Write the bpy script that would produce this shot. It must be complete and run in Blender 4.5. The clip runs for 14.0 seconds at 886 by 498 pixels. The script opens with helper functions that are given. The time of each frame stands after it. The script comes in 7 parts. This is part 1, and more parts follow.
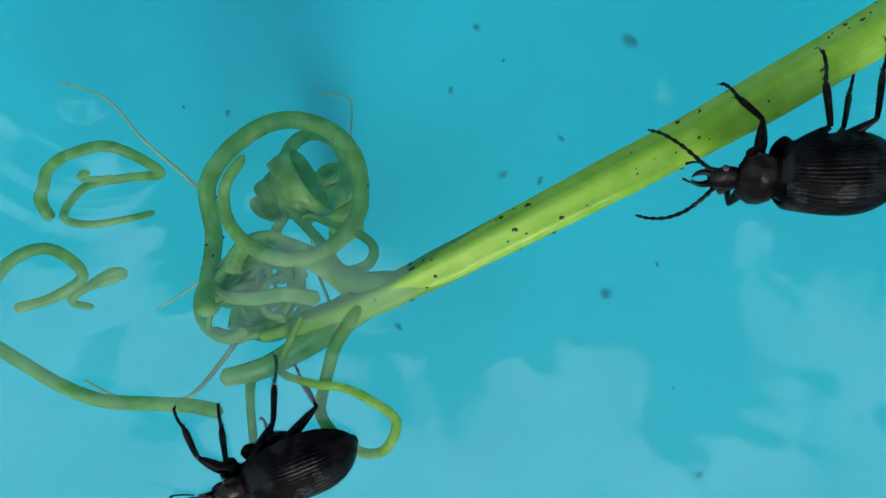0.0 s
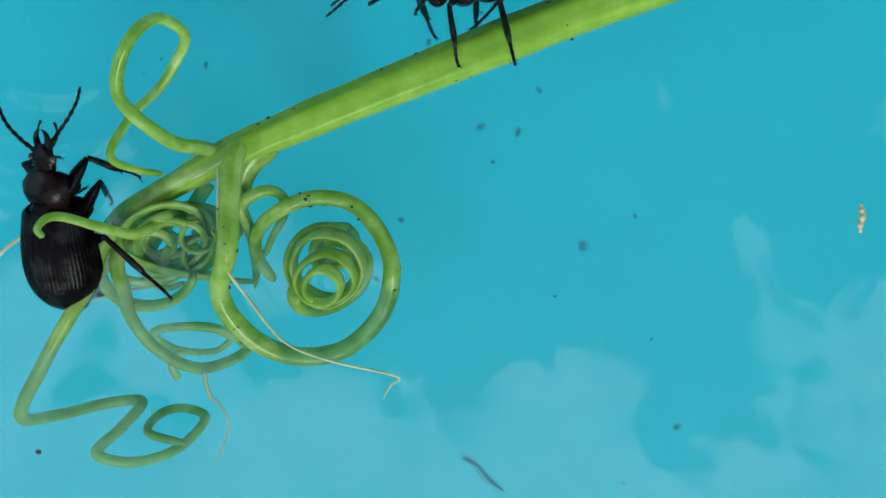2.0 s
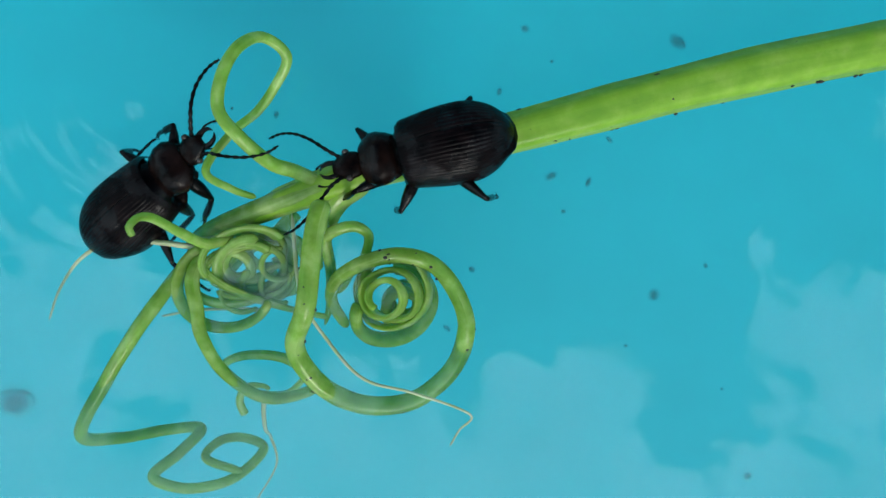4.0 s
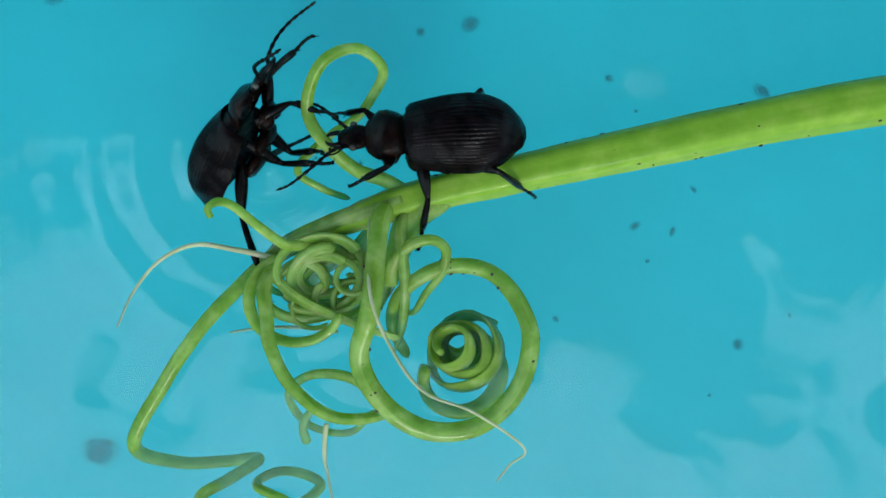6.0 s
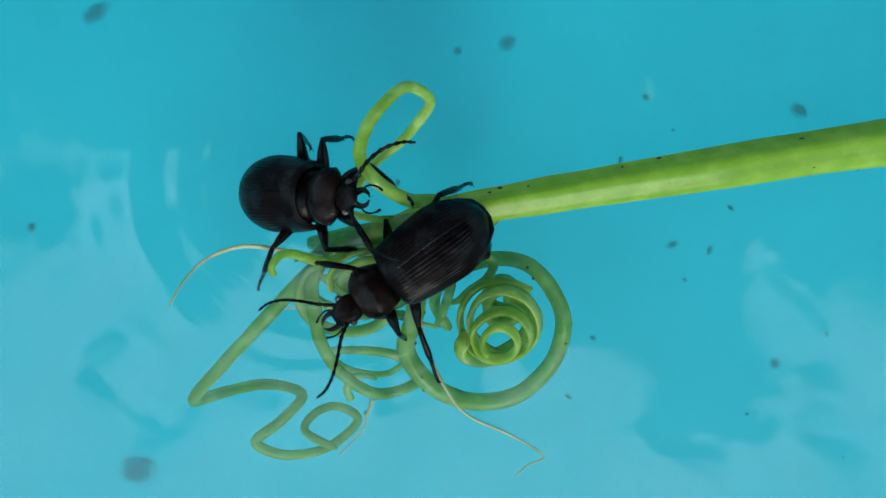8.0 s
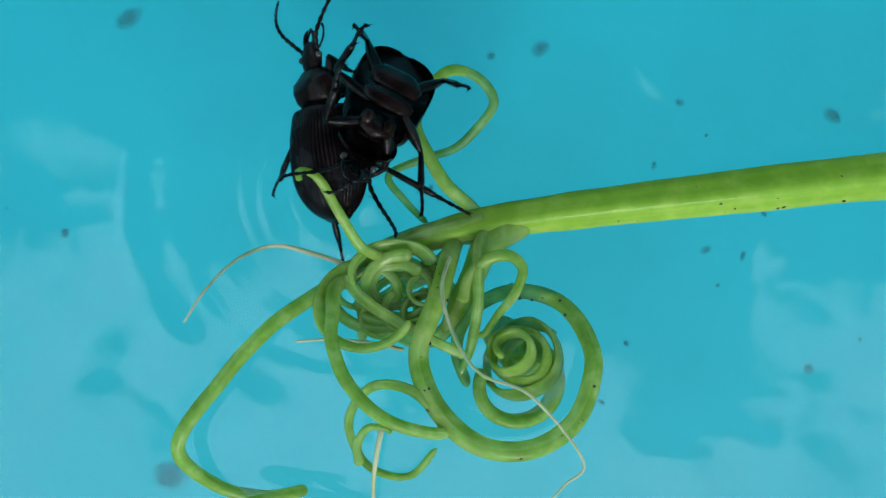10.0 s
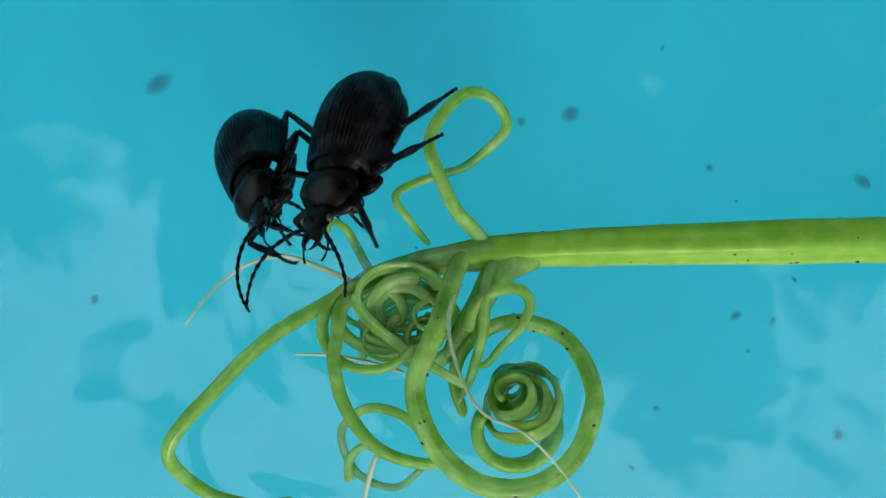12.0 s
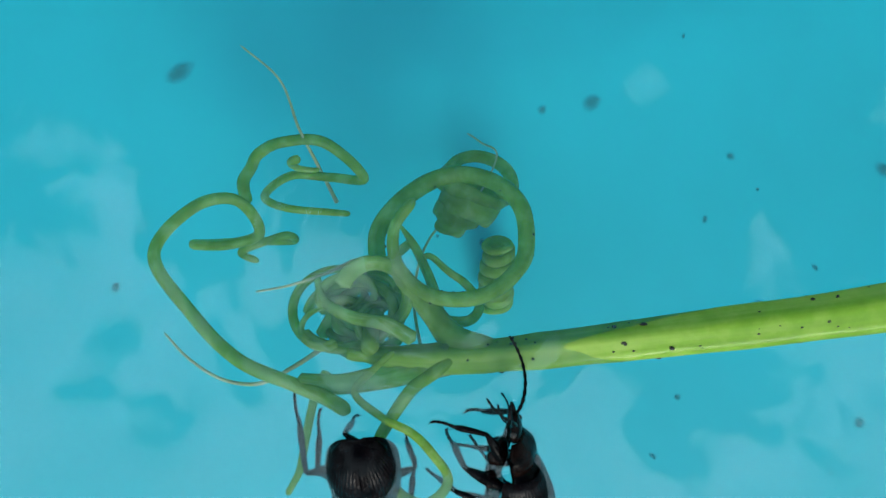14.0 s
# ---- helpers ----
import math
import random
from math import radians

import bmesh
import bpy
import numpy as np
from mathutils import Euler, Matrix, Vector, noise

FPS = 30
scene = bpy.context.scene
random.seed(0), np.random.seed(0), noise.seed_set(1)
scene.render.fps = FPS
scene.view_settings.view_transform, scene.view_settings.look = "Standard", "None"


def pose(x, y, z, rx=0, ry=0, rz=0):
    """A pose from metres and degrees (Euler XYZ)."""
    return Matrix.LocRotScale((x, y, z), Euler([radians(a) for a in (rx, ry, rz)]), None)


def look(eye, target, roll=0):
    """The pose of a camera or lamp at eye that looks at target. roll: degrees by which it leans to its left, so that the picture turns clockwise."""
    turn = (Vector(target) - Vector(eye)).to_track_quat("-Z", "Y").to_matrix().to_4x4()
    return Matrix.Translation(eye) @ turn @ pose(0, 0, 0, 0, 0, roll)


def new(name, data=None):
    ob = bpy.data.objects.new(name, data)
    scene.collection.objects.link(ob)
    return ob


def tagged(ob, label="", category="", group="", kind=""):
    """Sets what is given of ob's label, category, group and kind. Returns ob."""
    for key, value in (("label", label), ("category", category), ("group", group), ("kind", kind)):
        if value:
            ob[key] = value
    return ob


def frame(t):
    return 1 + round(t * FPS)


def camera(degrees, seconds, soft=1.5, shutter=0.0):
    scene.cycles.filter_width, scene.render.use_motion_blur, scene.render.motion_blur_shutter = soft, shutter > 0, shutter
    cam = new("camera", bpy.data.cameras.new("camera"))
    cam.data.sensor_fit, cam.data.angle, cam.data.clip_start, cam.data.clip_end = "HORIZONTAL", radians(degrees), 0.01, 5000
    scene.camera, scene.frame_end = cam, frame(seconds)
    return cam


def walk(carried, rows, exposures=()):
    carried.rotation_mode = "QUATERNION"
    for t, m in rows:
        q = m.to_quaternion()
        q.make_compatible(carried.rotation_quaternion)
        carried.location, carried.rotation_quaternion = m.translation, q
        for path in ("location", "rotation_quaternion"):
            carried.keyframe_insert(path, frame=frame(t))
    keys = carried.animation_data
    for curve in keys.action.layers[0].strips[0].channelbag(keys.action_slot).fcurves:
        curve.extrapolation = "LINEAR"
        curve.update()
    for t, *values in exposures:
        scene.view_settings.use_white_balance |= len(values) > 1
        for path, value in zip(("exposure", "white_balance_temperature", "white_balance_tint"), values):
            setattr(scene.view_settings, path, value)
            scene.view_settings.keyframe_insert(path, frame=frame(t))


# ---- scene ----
# ------------------------------------------------------------- camera
cam = camera(50, 14.0)
walk(cam, [(0, pose(0.02853, -0.01507, 0.131)),
           (0.5, pose(0.02853, -0.02950, 0.131)),
           (1, pose(0.03026, -0.02143, 0.131)),
           (1.3, pose(0.02778, -0.02498, 0.131)),
           (1.5, pose(0.03047, -0.02477, 0.131)),
           (2, pose(0.03273, -0.02423, 0.131)),
           (2.5, pose(0.02703, -0.02057, 0.131)),
           (2.7, pose(0.02423, -0.02057, 0.131)),
           (4.8, pose(0.01551, -0.01206, 0.131)),
           (5, pose(0.01303, -0.01238, 0.131)),
           (5.5, pose(0.00603, -0.00689, 0.131)),
           (6, pose(0.00334, -0.00538, 0.131)),
           (6.5, pose(0.00517, -0.00301, 0.131)),
           (7, pose(0.00000, 0.00000, 0.131)),
           (7.5, pose(-0.00043, 0.00000, 0.131)),
           (8, pose(-0.00377, -0.00183, 0.131)),
           (8.2, pose(-0.00538, -0.00269, 0.131)),
           (10.3, pose(-0.01141, 0.00032, 0.131)),
           (10.5, pose(-0.01271, 0.00398, 0.131)),
           (11, pose(-0.01572, 0.00581, 0.131)),
           (11.5, pose(-0.01604, 0.00808, 0.131)),
           (12, pose(-0.01583, 0.01174, 0.131)),
           (12.5, pose(-0.01884, 0.01249, 0.131)),
           (13, pose(-0.02100, 0.01023, 0.131)),
           (13.5, pose(-0.02003, 0.00904, 0.131)),
           (13.7, pose(-0.02003, 0.01077, 0.131)),
           (14, pose(-0.01981, 0.00948, 0.131))])

# ------------------------------------------------------------- light
MM = 0.001
U = 0.0779 * MM          # the plant's own unit

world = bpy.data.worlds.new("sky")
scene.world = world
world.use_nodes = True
wn, wl = world.node_tree.nodes, world.node_tree.links
wn.clear()
w_out = wn.new("ShaderNodeOutputWorld")
w_bg = wn.new("ShaderNodeBackground")
w_sky = wn.new("ShaderNodeTexSky")
w_sky.sky_type, w_sky.sun_disc = "NISHITA", False
w_sky.sun_elevation, w_sky.sun_rotation = radians(33), radians(168)
# added, unseen broken cloud round a clear gap overhead, placed to pattern water reflections
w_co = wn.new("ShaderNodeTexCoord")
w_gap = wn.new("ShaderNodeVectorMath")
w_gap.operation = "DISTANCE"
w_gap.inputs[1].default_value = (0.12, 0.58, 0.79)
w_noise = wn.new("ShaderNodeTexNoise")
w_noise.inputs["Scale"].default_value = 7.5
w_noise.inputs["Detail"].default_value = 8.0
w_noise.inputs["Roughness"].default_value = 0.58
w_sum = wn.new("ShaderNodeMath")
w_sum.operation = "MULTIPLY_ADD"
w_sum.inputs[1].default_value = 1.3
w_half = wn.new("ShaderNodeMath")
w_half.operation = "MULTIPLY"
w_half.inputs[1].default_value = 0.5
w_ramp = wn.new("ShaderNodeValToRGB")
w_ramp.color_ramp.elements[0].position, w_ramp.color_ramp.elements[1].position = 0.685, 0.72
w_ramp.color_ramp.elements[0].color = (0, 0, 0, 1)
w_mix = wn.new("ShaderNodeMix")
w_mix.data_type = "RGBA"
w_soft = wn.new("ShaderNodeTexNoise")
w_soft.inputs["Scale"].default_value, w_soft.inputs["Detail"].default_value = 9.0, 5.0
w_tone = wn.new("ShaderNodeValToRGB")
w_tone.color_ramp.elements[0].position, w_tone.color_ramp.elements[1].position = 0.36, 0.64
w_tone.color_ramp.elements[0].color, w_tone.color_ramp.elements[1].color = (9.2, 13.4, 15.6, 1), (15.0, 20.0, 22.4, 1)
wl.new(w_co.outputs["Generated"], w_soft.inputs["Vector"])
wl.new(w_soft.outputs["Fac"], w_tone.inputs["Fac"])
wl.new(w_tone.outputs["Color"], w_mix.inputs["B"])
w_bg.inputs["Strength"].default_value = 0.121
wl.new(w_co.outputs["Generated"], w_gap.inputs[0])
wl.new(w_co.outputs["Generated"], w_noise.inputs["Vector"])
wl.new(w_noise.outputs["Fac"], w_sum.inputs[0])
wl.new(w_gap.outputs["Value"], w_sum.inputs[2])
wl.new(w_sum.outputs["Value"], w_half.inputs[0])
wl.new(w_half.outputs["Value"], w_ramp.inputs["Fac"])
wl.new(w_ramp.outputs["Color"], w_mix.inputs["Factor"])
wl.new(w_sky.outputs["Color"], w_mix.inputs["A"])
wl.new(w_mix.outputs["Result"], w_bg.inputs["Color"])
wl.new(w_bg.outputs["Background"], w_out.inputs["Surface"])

sun = new("sun", bpy.data.lights.new("sun", "SUN"))
sun.data.energy, sun.data.angle, sun.data.color = 3.15, radians(24), (1.0, 0.95, 0.86)
sun.matrix_world = look((0.2, -0.94, 0.63), (0, 0, 0))


# ------------------------------------------------------------- materials
def material(name):
    m = bpy.data.materials.new(name)
    m.use_nodes = True
    nt = m.node_tree
    nt.nodes.clear()
    out = nt.nodes.new("ShaderNodeOutputMaterial")
    bsdf = nt.nodes.new("ShaderNodeBsdfPrincipled")
    nt.links.new(bsdf.outputs["BSDF"], out.inputs["Surface"])
    return m, nt, bsdf


def noise_ramp(nt, scale, stops, detail=4.0, rough=0.55, vec="Object", stretch=None):
    """A noise over the object's own space, through a ramp of (position, colour)."""
    co = nt.nodes.new("ShaderNodeTexCoord")
    nz = nt.nodes.new("ShaderNodeTexNoise")
    nz.inputs["Scale"].default_value = scale
    nz.inputs["Detail"].default_value = detail
    nz.inputs["Roughness"].default_value = rough
    src = co.outputs[vec]
    if stretch:
        mp = nt.nodes.new("ShaderNodeMapping")
        mp.inputs["Scale"].default_value = stretch
        nt.links.new(src, mp.inputs["Vector"])
        src = mp.outputs["Vector"]
    nt.links.new(src, nz.inputs["Vector"])
    ramp = nt.nodes.new("ShaderNodeValToRGB")
    els = ramp.color_ramp.elements
    while len(els) < len(stops):
        els.new(0.5)
    for el, (p, c) in zip(els, stops):
        el.position, el.color = p, (*c, 1)
    nt.links.new(nz.outputs["Fac"], ramp.inputs["Fac"])
    return nz, ramp


def bump(nt, bsdf, source, strength, distance):
    b = nt.nodes.new("ShaderNodeBump")
    b.inputs["Strength"].default_value = strength
    b.inputs["Distance"].default_value = distance
    nt.links.new(source, b.inputs["Height"])
    nt.links.new(b.outputs["Normal"], bsdf.inputs["Normal"])


def mix_in(nt, a, b, fac):
    mx = nt.nodes.new("ShaderNodeMix")
    mx.data_type = "RGBA"
    nt.links.new(a, mx.inputs["A"])
    nt.links.new(b, mx.inputs["B"])
    if isinstance(fac, float):
        mx.inputs["Factor"].default_value = fac
    else:
        nt.links.new(fac, mx.inputs["Factor"])
    return mx.outputs["Result"]


def plastic_blue():
    m, nt, b = material("blue_plastic")
    _, big = noise_ramp(nt, 14, [(0.35, (0.003, 0.35, 0.435)), (0.65, (0.004, 0.405, 0.50))], 5)
    nz, fine = noise_ramp(nt, 90, [(0.3, (0.003, 0.355, 0.44)), (0.7, (0.004, 0.41, 0.51))], 6)
    nt.links.new(mix_in(nt, big.outputs["Color"], fine.outputs["Color"], 0.4), b.inputs["Base Color"])
    b.inputs["Roughness"].default_value = 0.55
    bump(nt, b, nz.outputs["Fac"], 0.2, 0.0005)
    return m


def water_mat():
    m = bpy.data.materials.new("water")
    m.use_nodes = True
    nt = m.node_tree
    nt.nodes.clear()
    out = nt.nodes.new("ShaderNodeOutputMaterial")
    clear = nt.nodes.new("ShaderNodeBsdfTransparent")
    clear.inputs["Color"].default_value = (0.82, 0.98, 0.985, 1)
    gloss = nt.nodes.new("ShaderNodeBsdfGlossy")
    gloss.inputs["Roughness"].default_value = 0.02
    fres = nt.nodes.new("ShaderNodeFresnel")
    fres.inputs["IOR"].default_value = 1.5
    mx = nt.nodes.new("ShaderNodeMixShader")
    nz, _ = noise_ramp(nt, 22, [(0, (0, 0, 0)), (1, (1, 1, 1))], 2)
    bp = nt.nodes.new("ShaderNodeBump")
    bp.inputs["Strength"].default_value = 0.12
    bp.inputs["Distance"].default_value = 0.004
    # rings that spread from where the insects sit
    geo = nt.nodes.new("ShaderNodeNewGeometry")
    far = nt.nodes.new("ShaderNodeVectorMath")
    far.operation = "DISTANCE"
    far.inputs[1].default_value = (-0.021, 0.008, 0)
    nt.links.new(geo.outputs["Position"], far.inputs[0])
    wave = nt.nodes.new("ShaderNodeMath")
    wave.operation = "MULTIPLY"
    wave.inputs[1].default_value = 780.0
    nt.links.new(far.outputs["Value"], wave.inputs[0])
    sine = nt.nodes.new("ShaderNodeMath")
    sine.operation = "SINE"
    nt.links.new(wave.outputs["Value"], sine.inputs[0])
    fade = nt.nodes.new("ShaderNodeMapRange")
    fade.interpolation_type = "SMOOTHSTEP"
    fade.inputs["From Min"].default_value, fade.inputs["From Max"].default_value = 0.012, 0.048
    fade.inputs["To Min"].default_value, fade.inputs["To Max"].default_value = 0.08, 0.0
    nt.links.new(far.outputs["Value"], fade.inputs["Value"])
    rings = nt.nodes.new("ShaderNodeMath")
    rings.operation = "MULTIPLY_ADD"
    nt.links.new(sine.outputs["Value"], rings.inputs[0])
    nt.links.new(fade.outputs["Result"], rings.inputs[1])
    nt.links.new(nz.outputs["Fac"], rings.inputs[2])
    nt.links.new(rings.outputs["Value"], bp.inputs["Height"])
    nt.links.new(bp.outputs["Normal"], gloss.inputs["Normal"])
    nt.links.new(bp.outputs["Normal"], fres.inputs["Normal"])
    nt.links.new(fres.outputs["Fac"], mx.inputs["Fac"])
    haze = nt.nodes.new("ShaderNodeBsdfDiffuse")
    haze.inputs["Color"].default_value = (0.18, 0.70, 0.75, 1)
    murk = nt.nodes.new("ShaderNodeMixShader")
    murk.inputs["Fac"].default_value = 0.025
    nt.links.new(clear.outputs["BSDF"], murk.inputs[1])
    nt.links.new(haze.outputs["BSDF"], murk.inputs[2])
    nt.links.new(murk.outputs["Shader"], mx.inputs[1])
    nt.links.new(gloss.outputs["BSDF"], mx.inputs[2])
    nt.links.new(mx.outputs["Shader"], out.inputs["Surface"])
    return m


def plant_mat(name, dark, mid, pale, sss=0.3, glow=0.3, rough=0.32, clear=0.12, lines=7.0, long=0.3, blots=0.45, wet=0.25):
    m, nt, b = material(name)
    _, streak = noise_ramp(nt, 1.0, [(0.32, dark), (0.5, mid), (0.66, pale)], 5, 0.6, "UV", (long, lines, 1))
    nz, blot = noise_ramp(nt, 330, [(0.36, dark), (0.5, mid), (0.64, pale)], 6)
    nt.links.new(mix_in(nt, streak.outputs["Color"], blot.outputs["Color"], blots), b.inputs["Base Color"])
    b.inputs["Roughness"].default_value = rough
    b.inputs["Transmission Weight"].default_value = clear
    b.inputs["IOR"].default_value = 1.15
    b.inputs["Coat Weight"].default_value = wet
    b.inputs["Coat Roughness"].default_value = 0.08
    b.inputs["Coat IOR"].default_value = 1.33
    b.inputs["Subsurface Weight"].default_value = sss
    b.inputs["Subsurface Radius"].default_value = (0.6, 1.0, 0.25)
    b.inputs["Subsurface Scale"].default_value = 0.002
    fine, _ = noise_ramp(nt, 2600, [(0, (0, 0, 0)), (1, (1, 1, 1))], 3)
    bump(nt, b, fine.outputs["Fac"], 0.25, 0.00012)
    thin = nt.nodes.new("ShaderNodeBsdfTranslucent")
    nt.links.new(b.inputs["Base Color"].links[0].from_socket, thin.inputs["Color"])
    mx = nt.nodes.new("ShaderNodeMixShader")
    mx.inputs["Fac"].default_value = glow
    nt.links.new(b.outputs["BSDF"], mx.inputs[1])
    nt.links.new(thin.outputs["BSDF"], mx.inputs[2])
    nt.links.new(mx.outputs["Shader"], nt.nodes["Material Output"].inputs["Surface"])
    return m


def chitin(name, base, warm, rough, spec=0.25):
    m, nt, b = material(name)
    nz, col = noise_ramp(nt, 420, [(0.35, base), (0.7, warm)], 5)
    nt.links.new(col.outputs["Color"], b.inputs["Base Color"])
    # a thin wet film in patches
    _, film = noise_ramp(nt, 260, [(0.46, (0.45 * spec,) * 3), (0.58, (1.7 * spec,) * 3)], 3)
    nt.links.new(film.outputs["Color"], b.inputs["Specular IOR Level"])
    rr = nt.nodes.new("ShaderNodeMapRange")
    rr.inputs["To Min"].default_value, rr.inputs["To Max"].default_value = rough - 0.08, rough + 0.12
    nt.links.new(nz.outputs["Fac"], rr.inputs["Value"])
    nt.links.new(rr.outputs["Result"], b.inputs["Roughness"])
    fine, _ = noise_ramp(nt, 2600, [(0, (0, 0, 0)), (1, (1, 1, 1))], 5, 0.65)
    bump(nt, b, fine.outputs["Fac"], 0.55, 0.0001)
    return m


def plain(name, a, c, rough, scale=300):
    m, nt, b = material(name)
    nz, col = noise_ramp(nt, scale, [(0.35, a), (0.65, c)], 4)
    nt.links.new(col.outputs["Color"], b.inputs["Base Color"])
    b.inputs["Roughness"].default_value = rough
    bump(nt, b, nz.outputs["Fac"], 0.3, 0.0002)
    return m


def silt():
    """A soft heap of silt that thins out towards its rim."""
    m, nt, b = material("dark_silt")
    co = nt.nodes.new("ShaderNodeTexCoord")
    flat = nt.nodes.new("ShaderNodeVectorMath")
    flat.operation = "MULTIPLY"
    flat.inputs[1].default_value = (1, 1, 0)
    away = nt.nodes.new("ShaderNodeVectorMath")
    away.operation = "DISTANCE"
    away.inputs[1].default_value = (0.5, 0.5, 0)
    thick = nt.nodes.new("ShaderNodeMapRange")
    thick.interpolation_type = "SMOOTHSTEP"
    thick.inputs["From Min"].default_value, thick.inputs["From Max"].default_value = 0.05, 0.46
    thick.inputs["To Min"].default_value, thick.inputs["To Max"].default_value = 0.28, 0.0
    nt.links.new(co.outputs["Generated"], flat.inputs[0])
    nt.links.new(flat.outputs["Vector"], away.inputs[0])
    nt.links.new(away.outputs["Value"], thick.inputs["Value"])
    nt.links.new(thick.outputs["Result"], b.inputs["Alpha"])
    _, col = noise_ramp(nt, 1500, [(0.35, (0.01, 0.08, 0.10)), (0.65, (0.015, 0.13, 0.16))], 4)
    nt.links.new(col.outputs["Color"], b.inputs["Base Color"])
    b.inputs["Roughness"].default_value = 0.9
    return m


M_TUB = plastic_blue()
M_WATER = water_mat()
M_STEM = plant_mat("green_stem", (0.085, 0.20, 0.014), (0.20, 0.345, 0.035), (0.40, 0.50, 0.12), rough=0.34, lines=2.2, long=0.05, blots=0.2)
M_TENDRIL = plant_mat("green_tendril", (0.15, 0.28, 0.025), (0.30, 0.46, 0.085), (0.58, 0.69, 0.27), glow=0.36, clear=0.55, rough=0.14, blots=0.42, lines=1.6, long=0.35, wet=0.5)
M_BODY = plant_mat("split_tissue", (0.14, 0.29, 0.045), (0.32, 0.49, 0.12), (0.60, 0.72, 0.33), clear=0.6, rough=0.16, wet=0.5)
M_THREAD = plant_mat("dry_fibre", (0.26, 0.28, 0.15), (0.38, 0.39, 0.24), (0.52, 0.52, 0.37))
M_ELYTRA = chitin("black_elytra", (0.0007, 0.0005, 0.0007), (0.0045, 0.0024, 0.0026), 0.19, 0.05)
M_SHELL = chitin("black_shell", (0.0007, 0.0005, 0.0005), (0.008, 0.0036, 0.0028), 0.15, 0.055)
M_BELLY = chitin("black_belly", (0.0005, 0.0004, 0.0005), (0.0025, 0.0015, 0.0014), 0.15, 0.05)
M_LEG = chitin("black_leg", (0.0006, 0.0005, 0.0006), (0.002, 0.0014, 0.0014), 0.13, 0.07)
M_EYE = chitin("eye", (0.015, 0.012, 0.010), (0.03, 0.022, 0.018), 0.15)
M_DIRT = plain("dark_dirt", (0.006, 0.005, 0.0035), (0.018, 0.013, 0.008), 0.8, 2000)
M_SILT = silt()
M_TWIG = plain("sunken_twig", (0.01, 0.25, 0.32), (0.015, 0.30, 0.37), 0.9, 900)
M_HUSK = plain("tan_husk", (0.3, 0.2, 0.09), (0.42, 0.3, 0.16), 0.6, 900)
M_GROUND = plain("grey_paving", (0.22, 0.21, 0.2), (0.34, 0.33, 0.31), 0.85, 6)


# ------------------------------------------------------------- building helpers
def smooth_mesh(bm, name, mat):
    bmesh.ops.recalc_face_normals(bm, faces=bm.faces)
    me = bpy.data.meshes.new(name)
    bm.to_mesh(me)
    bm.free()
    me.materials.append(mat)
    me.polygons.foreach_set("use_smooth", [True] * len(me.polygons))
    return me


def part(name, bm, mat, parent=None, label=""):
    ob = new(name, smooth_mesh(bm, name, mat))
    if parent:
        ob.parent = parent
    return tagged(ob, label)


def spline(ctrl, n):
    """n points along a Catmull-Rom curve through the control points."""
    c = [Vector(p) for p in ctrl]
    c = [2 * c[0] - c[1]] + c + [2 * c[-1] - c[-2]]
    out = []
    spans = len(c) - 3
    for i in range(n):
        f = i / (n - 1) * spans
        k = min(int(f), spans - 1)
        t = f - k
        a, b, d, e = c[k:k + 4]
        out.append(0.5 * (2 * b + (d - a) * t + (2 * a - 5 * b + 4 * d - e) * t * t + (3 * b - a - 3 * d + e) * t ** 3))
    return out


def rounded(s, end=0.02):
    """Rounds off the ends of a strand."""
    e = min(s, 1 - s) / end
    return 1.0 if e >= 1 else max(0.12, math.sqrt(1 - (1 - e) ** 2))


def skin(bm, rings, steps):
    """Joins rings of points to a closed hull; its UV runs along (in hundreds) and round."""
    uv = bm.loops.layers.uv.verify()
    seg, run = len(rings[0]), 0.0
    for i in range(len(rings) - 1):
        a, b = rings[i], rings[i + 1]
        nxt = run + steps[i + 1] / 100
        for j in range(seg):
            f = bm.faces.new((a[j], a[(j + 1) % seg], b[(j + 1) % seg], b[j]))
            for lp, c in zip(f.loops, ((run, j), (run, j + 1), (nxt, j + 1), (nxt, j))):
                lp[uv].uv = (c[0], c[1] / seg)
        run = nxt
    bm.faces.new(rings[0])
    bm.faces.new(rings[-1])


def tube(bm, pts, radius, seg=10, flat=1.0, ribs=0, scale=U, wobble=0.06):
    """Sweeps a rounded section along pts; radius(s) for s from 0 to 1; flat squeezes it, ribs give it ridges."""
    n = len(pts)
    tang = [(pts[min(i + 1, n - 1)] - pts[max(i - 1, 0)]).normalized() for i in range(n)]
    side = tang[0].orthogonal().normalized()
    rings = []
    for i in range(n):
        side = (side - tang[i] * side.dot(tang[i])).normalized()
        up = tang[i].cross(side)
        s = i / (n - 1)
        ring = []
        for j in range(seg):
            a = 2 * math.pi * j / seg
            r = radius(s) * (1 + (0.06 * math.cos(a * ribs) if ribs else 0))
            wob = 1 + wobble * noise.noise(pts[i] * 0.021 + Vector((j % seg, 0, 0)) * 0.4)
            ring.append(bm.verts.new((pts[i] + (side * math.cos(a) + up * math.sin(a) * flat) * r * wob) * scale))
        rings.append(ring)
    skin(bm, rings, [(pts[k] - pts[max(k - 1, 0)]).length for k in range(n)])


def taper(r0, r1, power=1.0):
    return lambda s: r0 + (r1 - r0) * s ** power


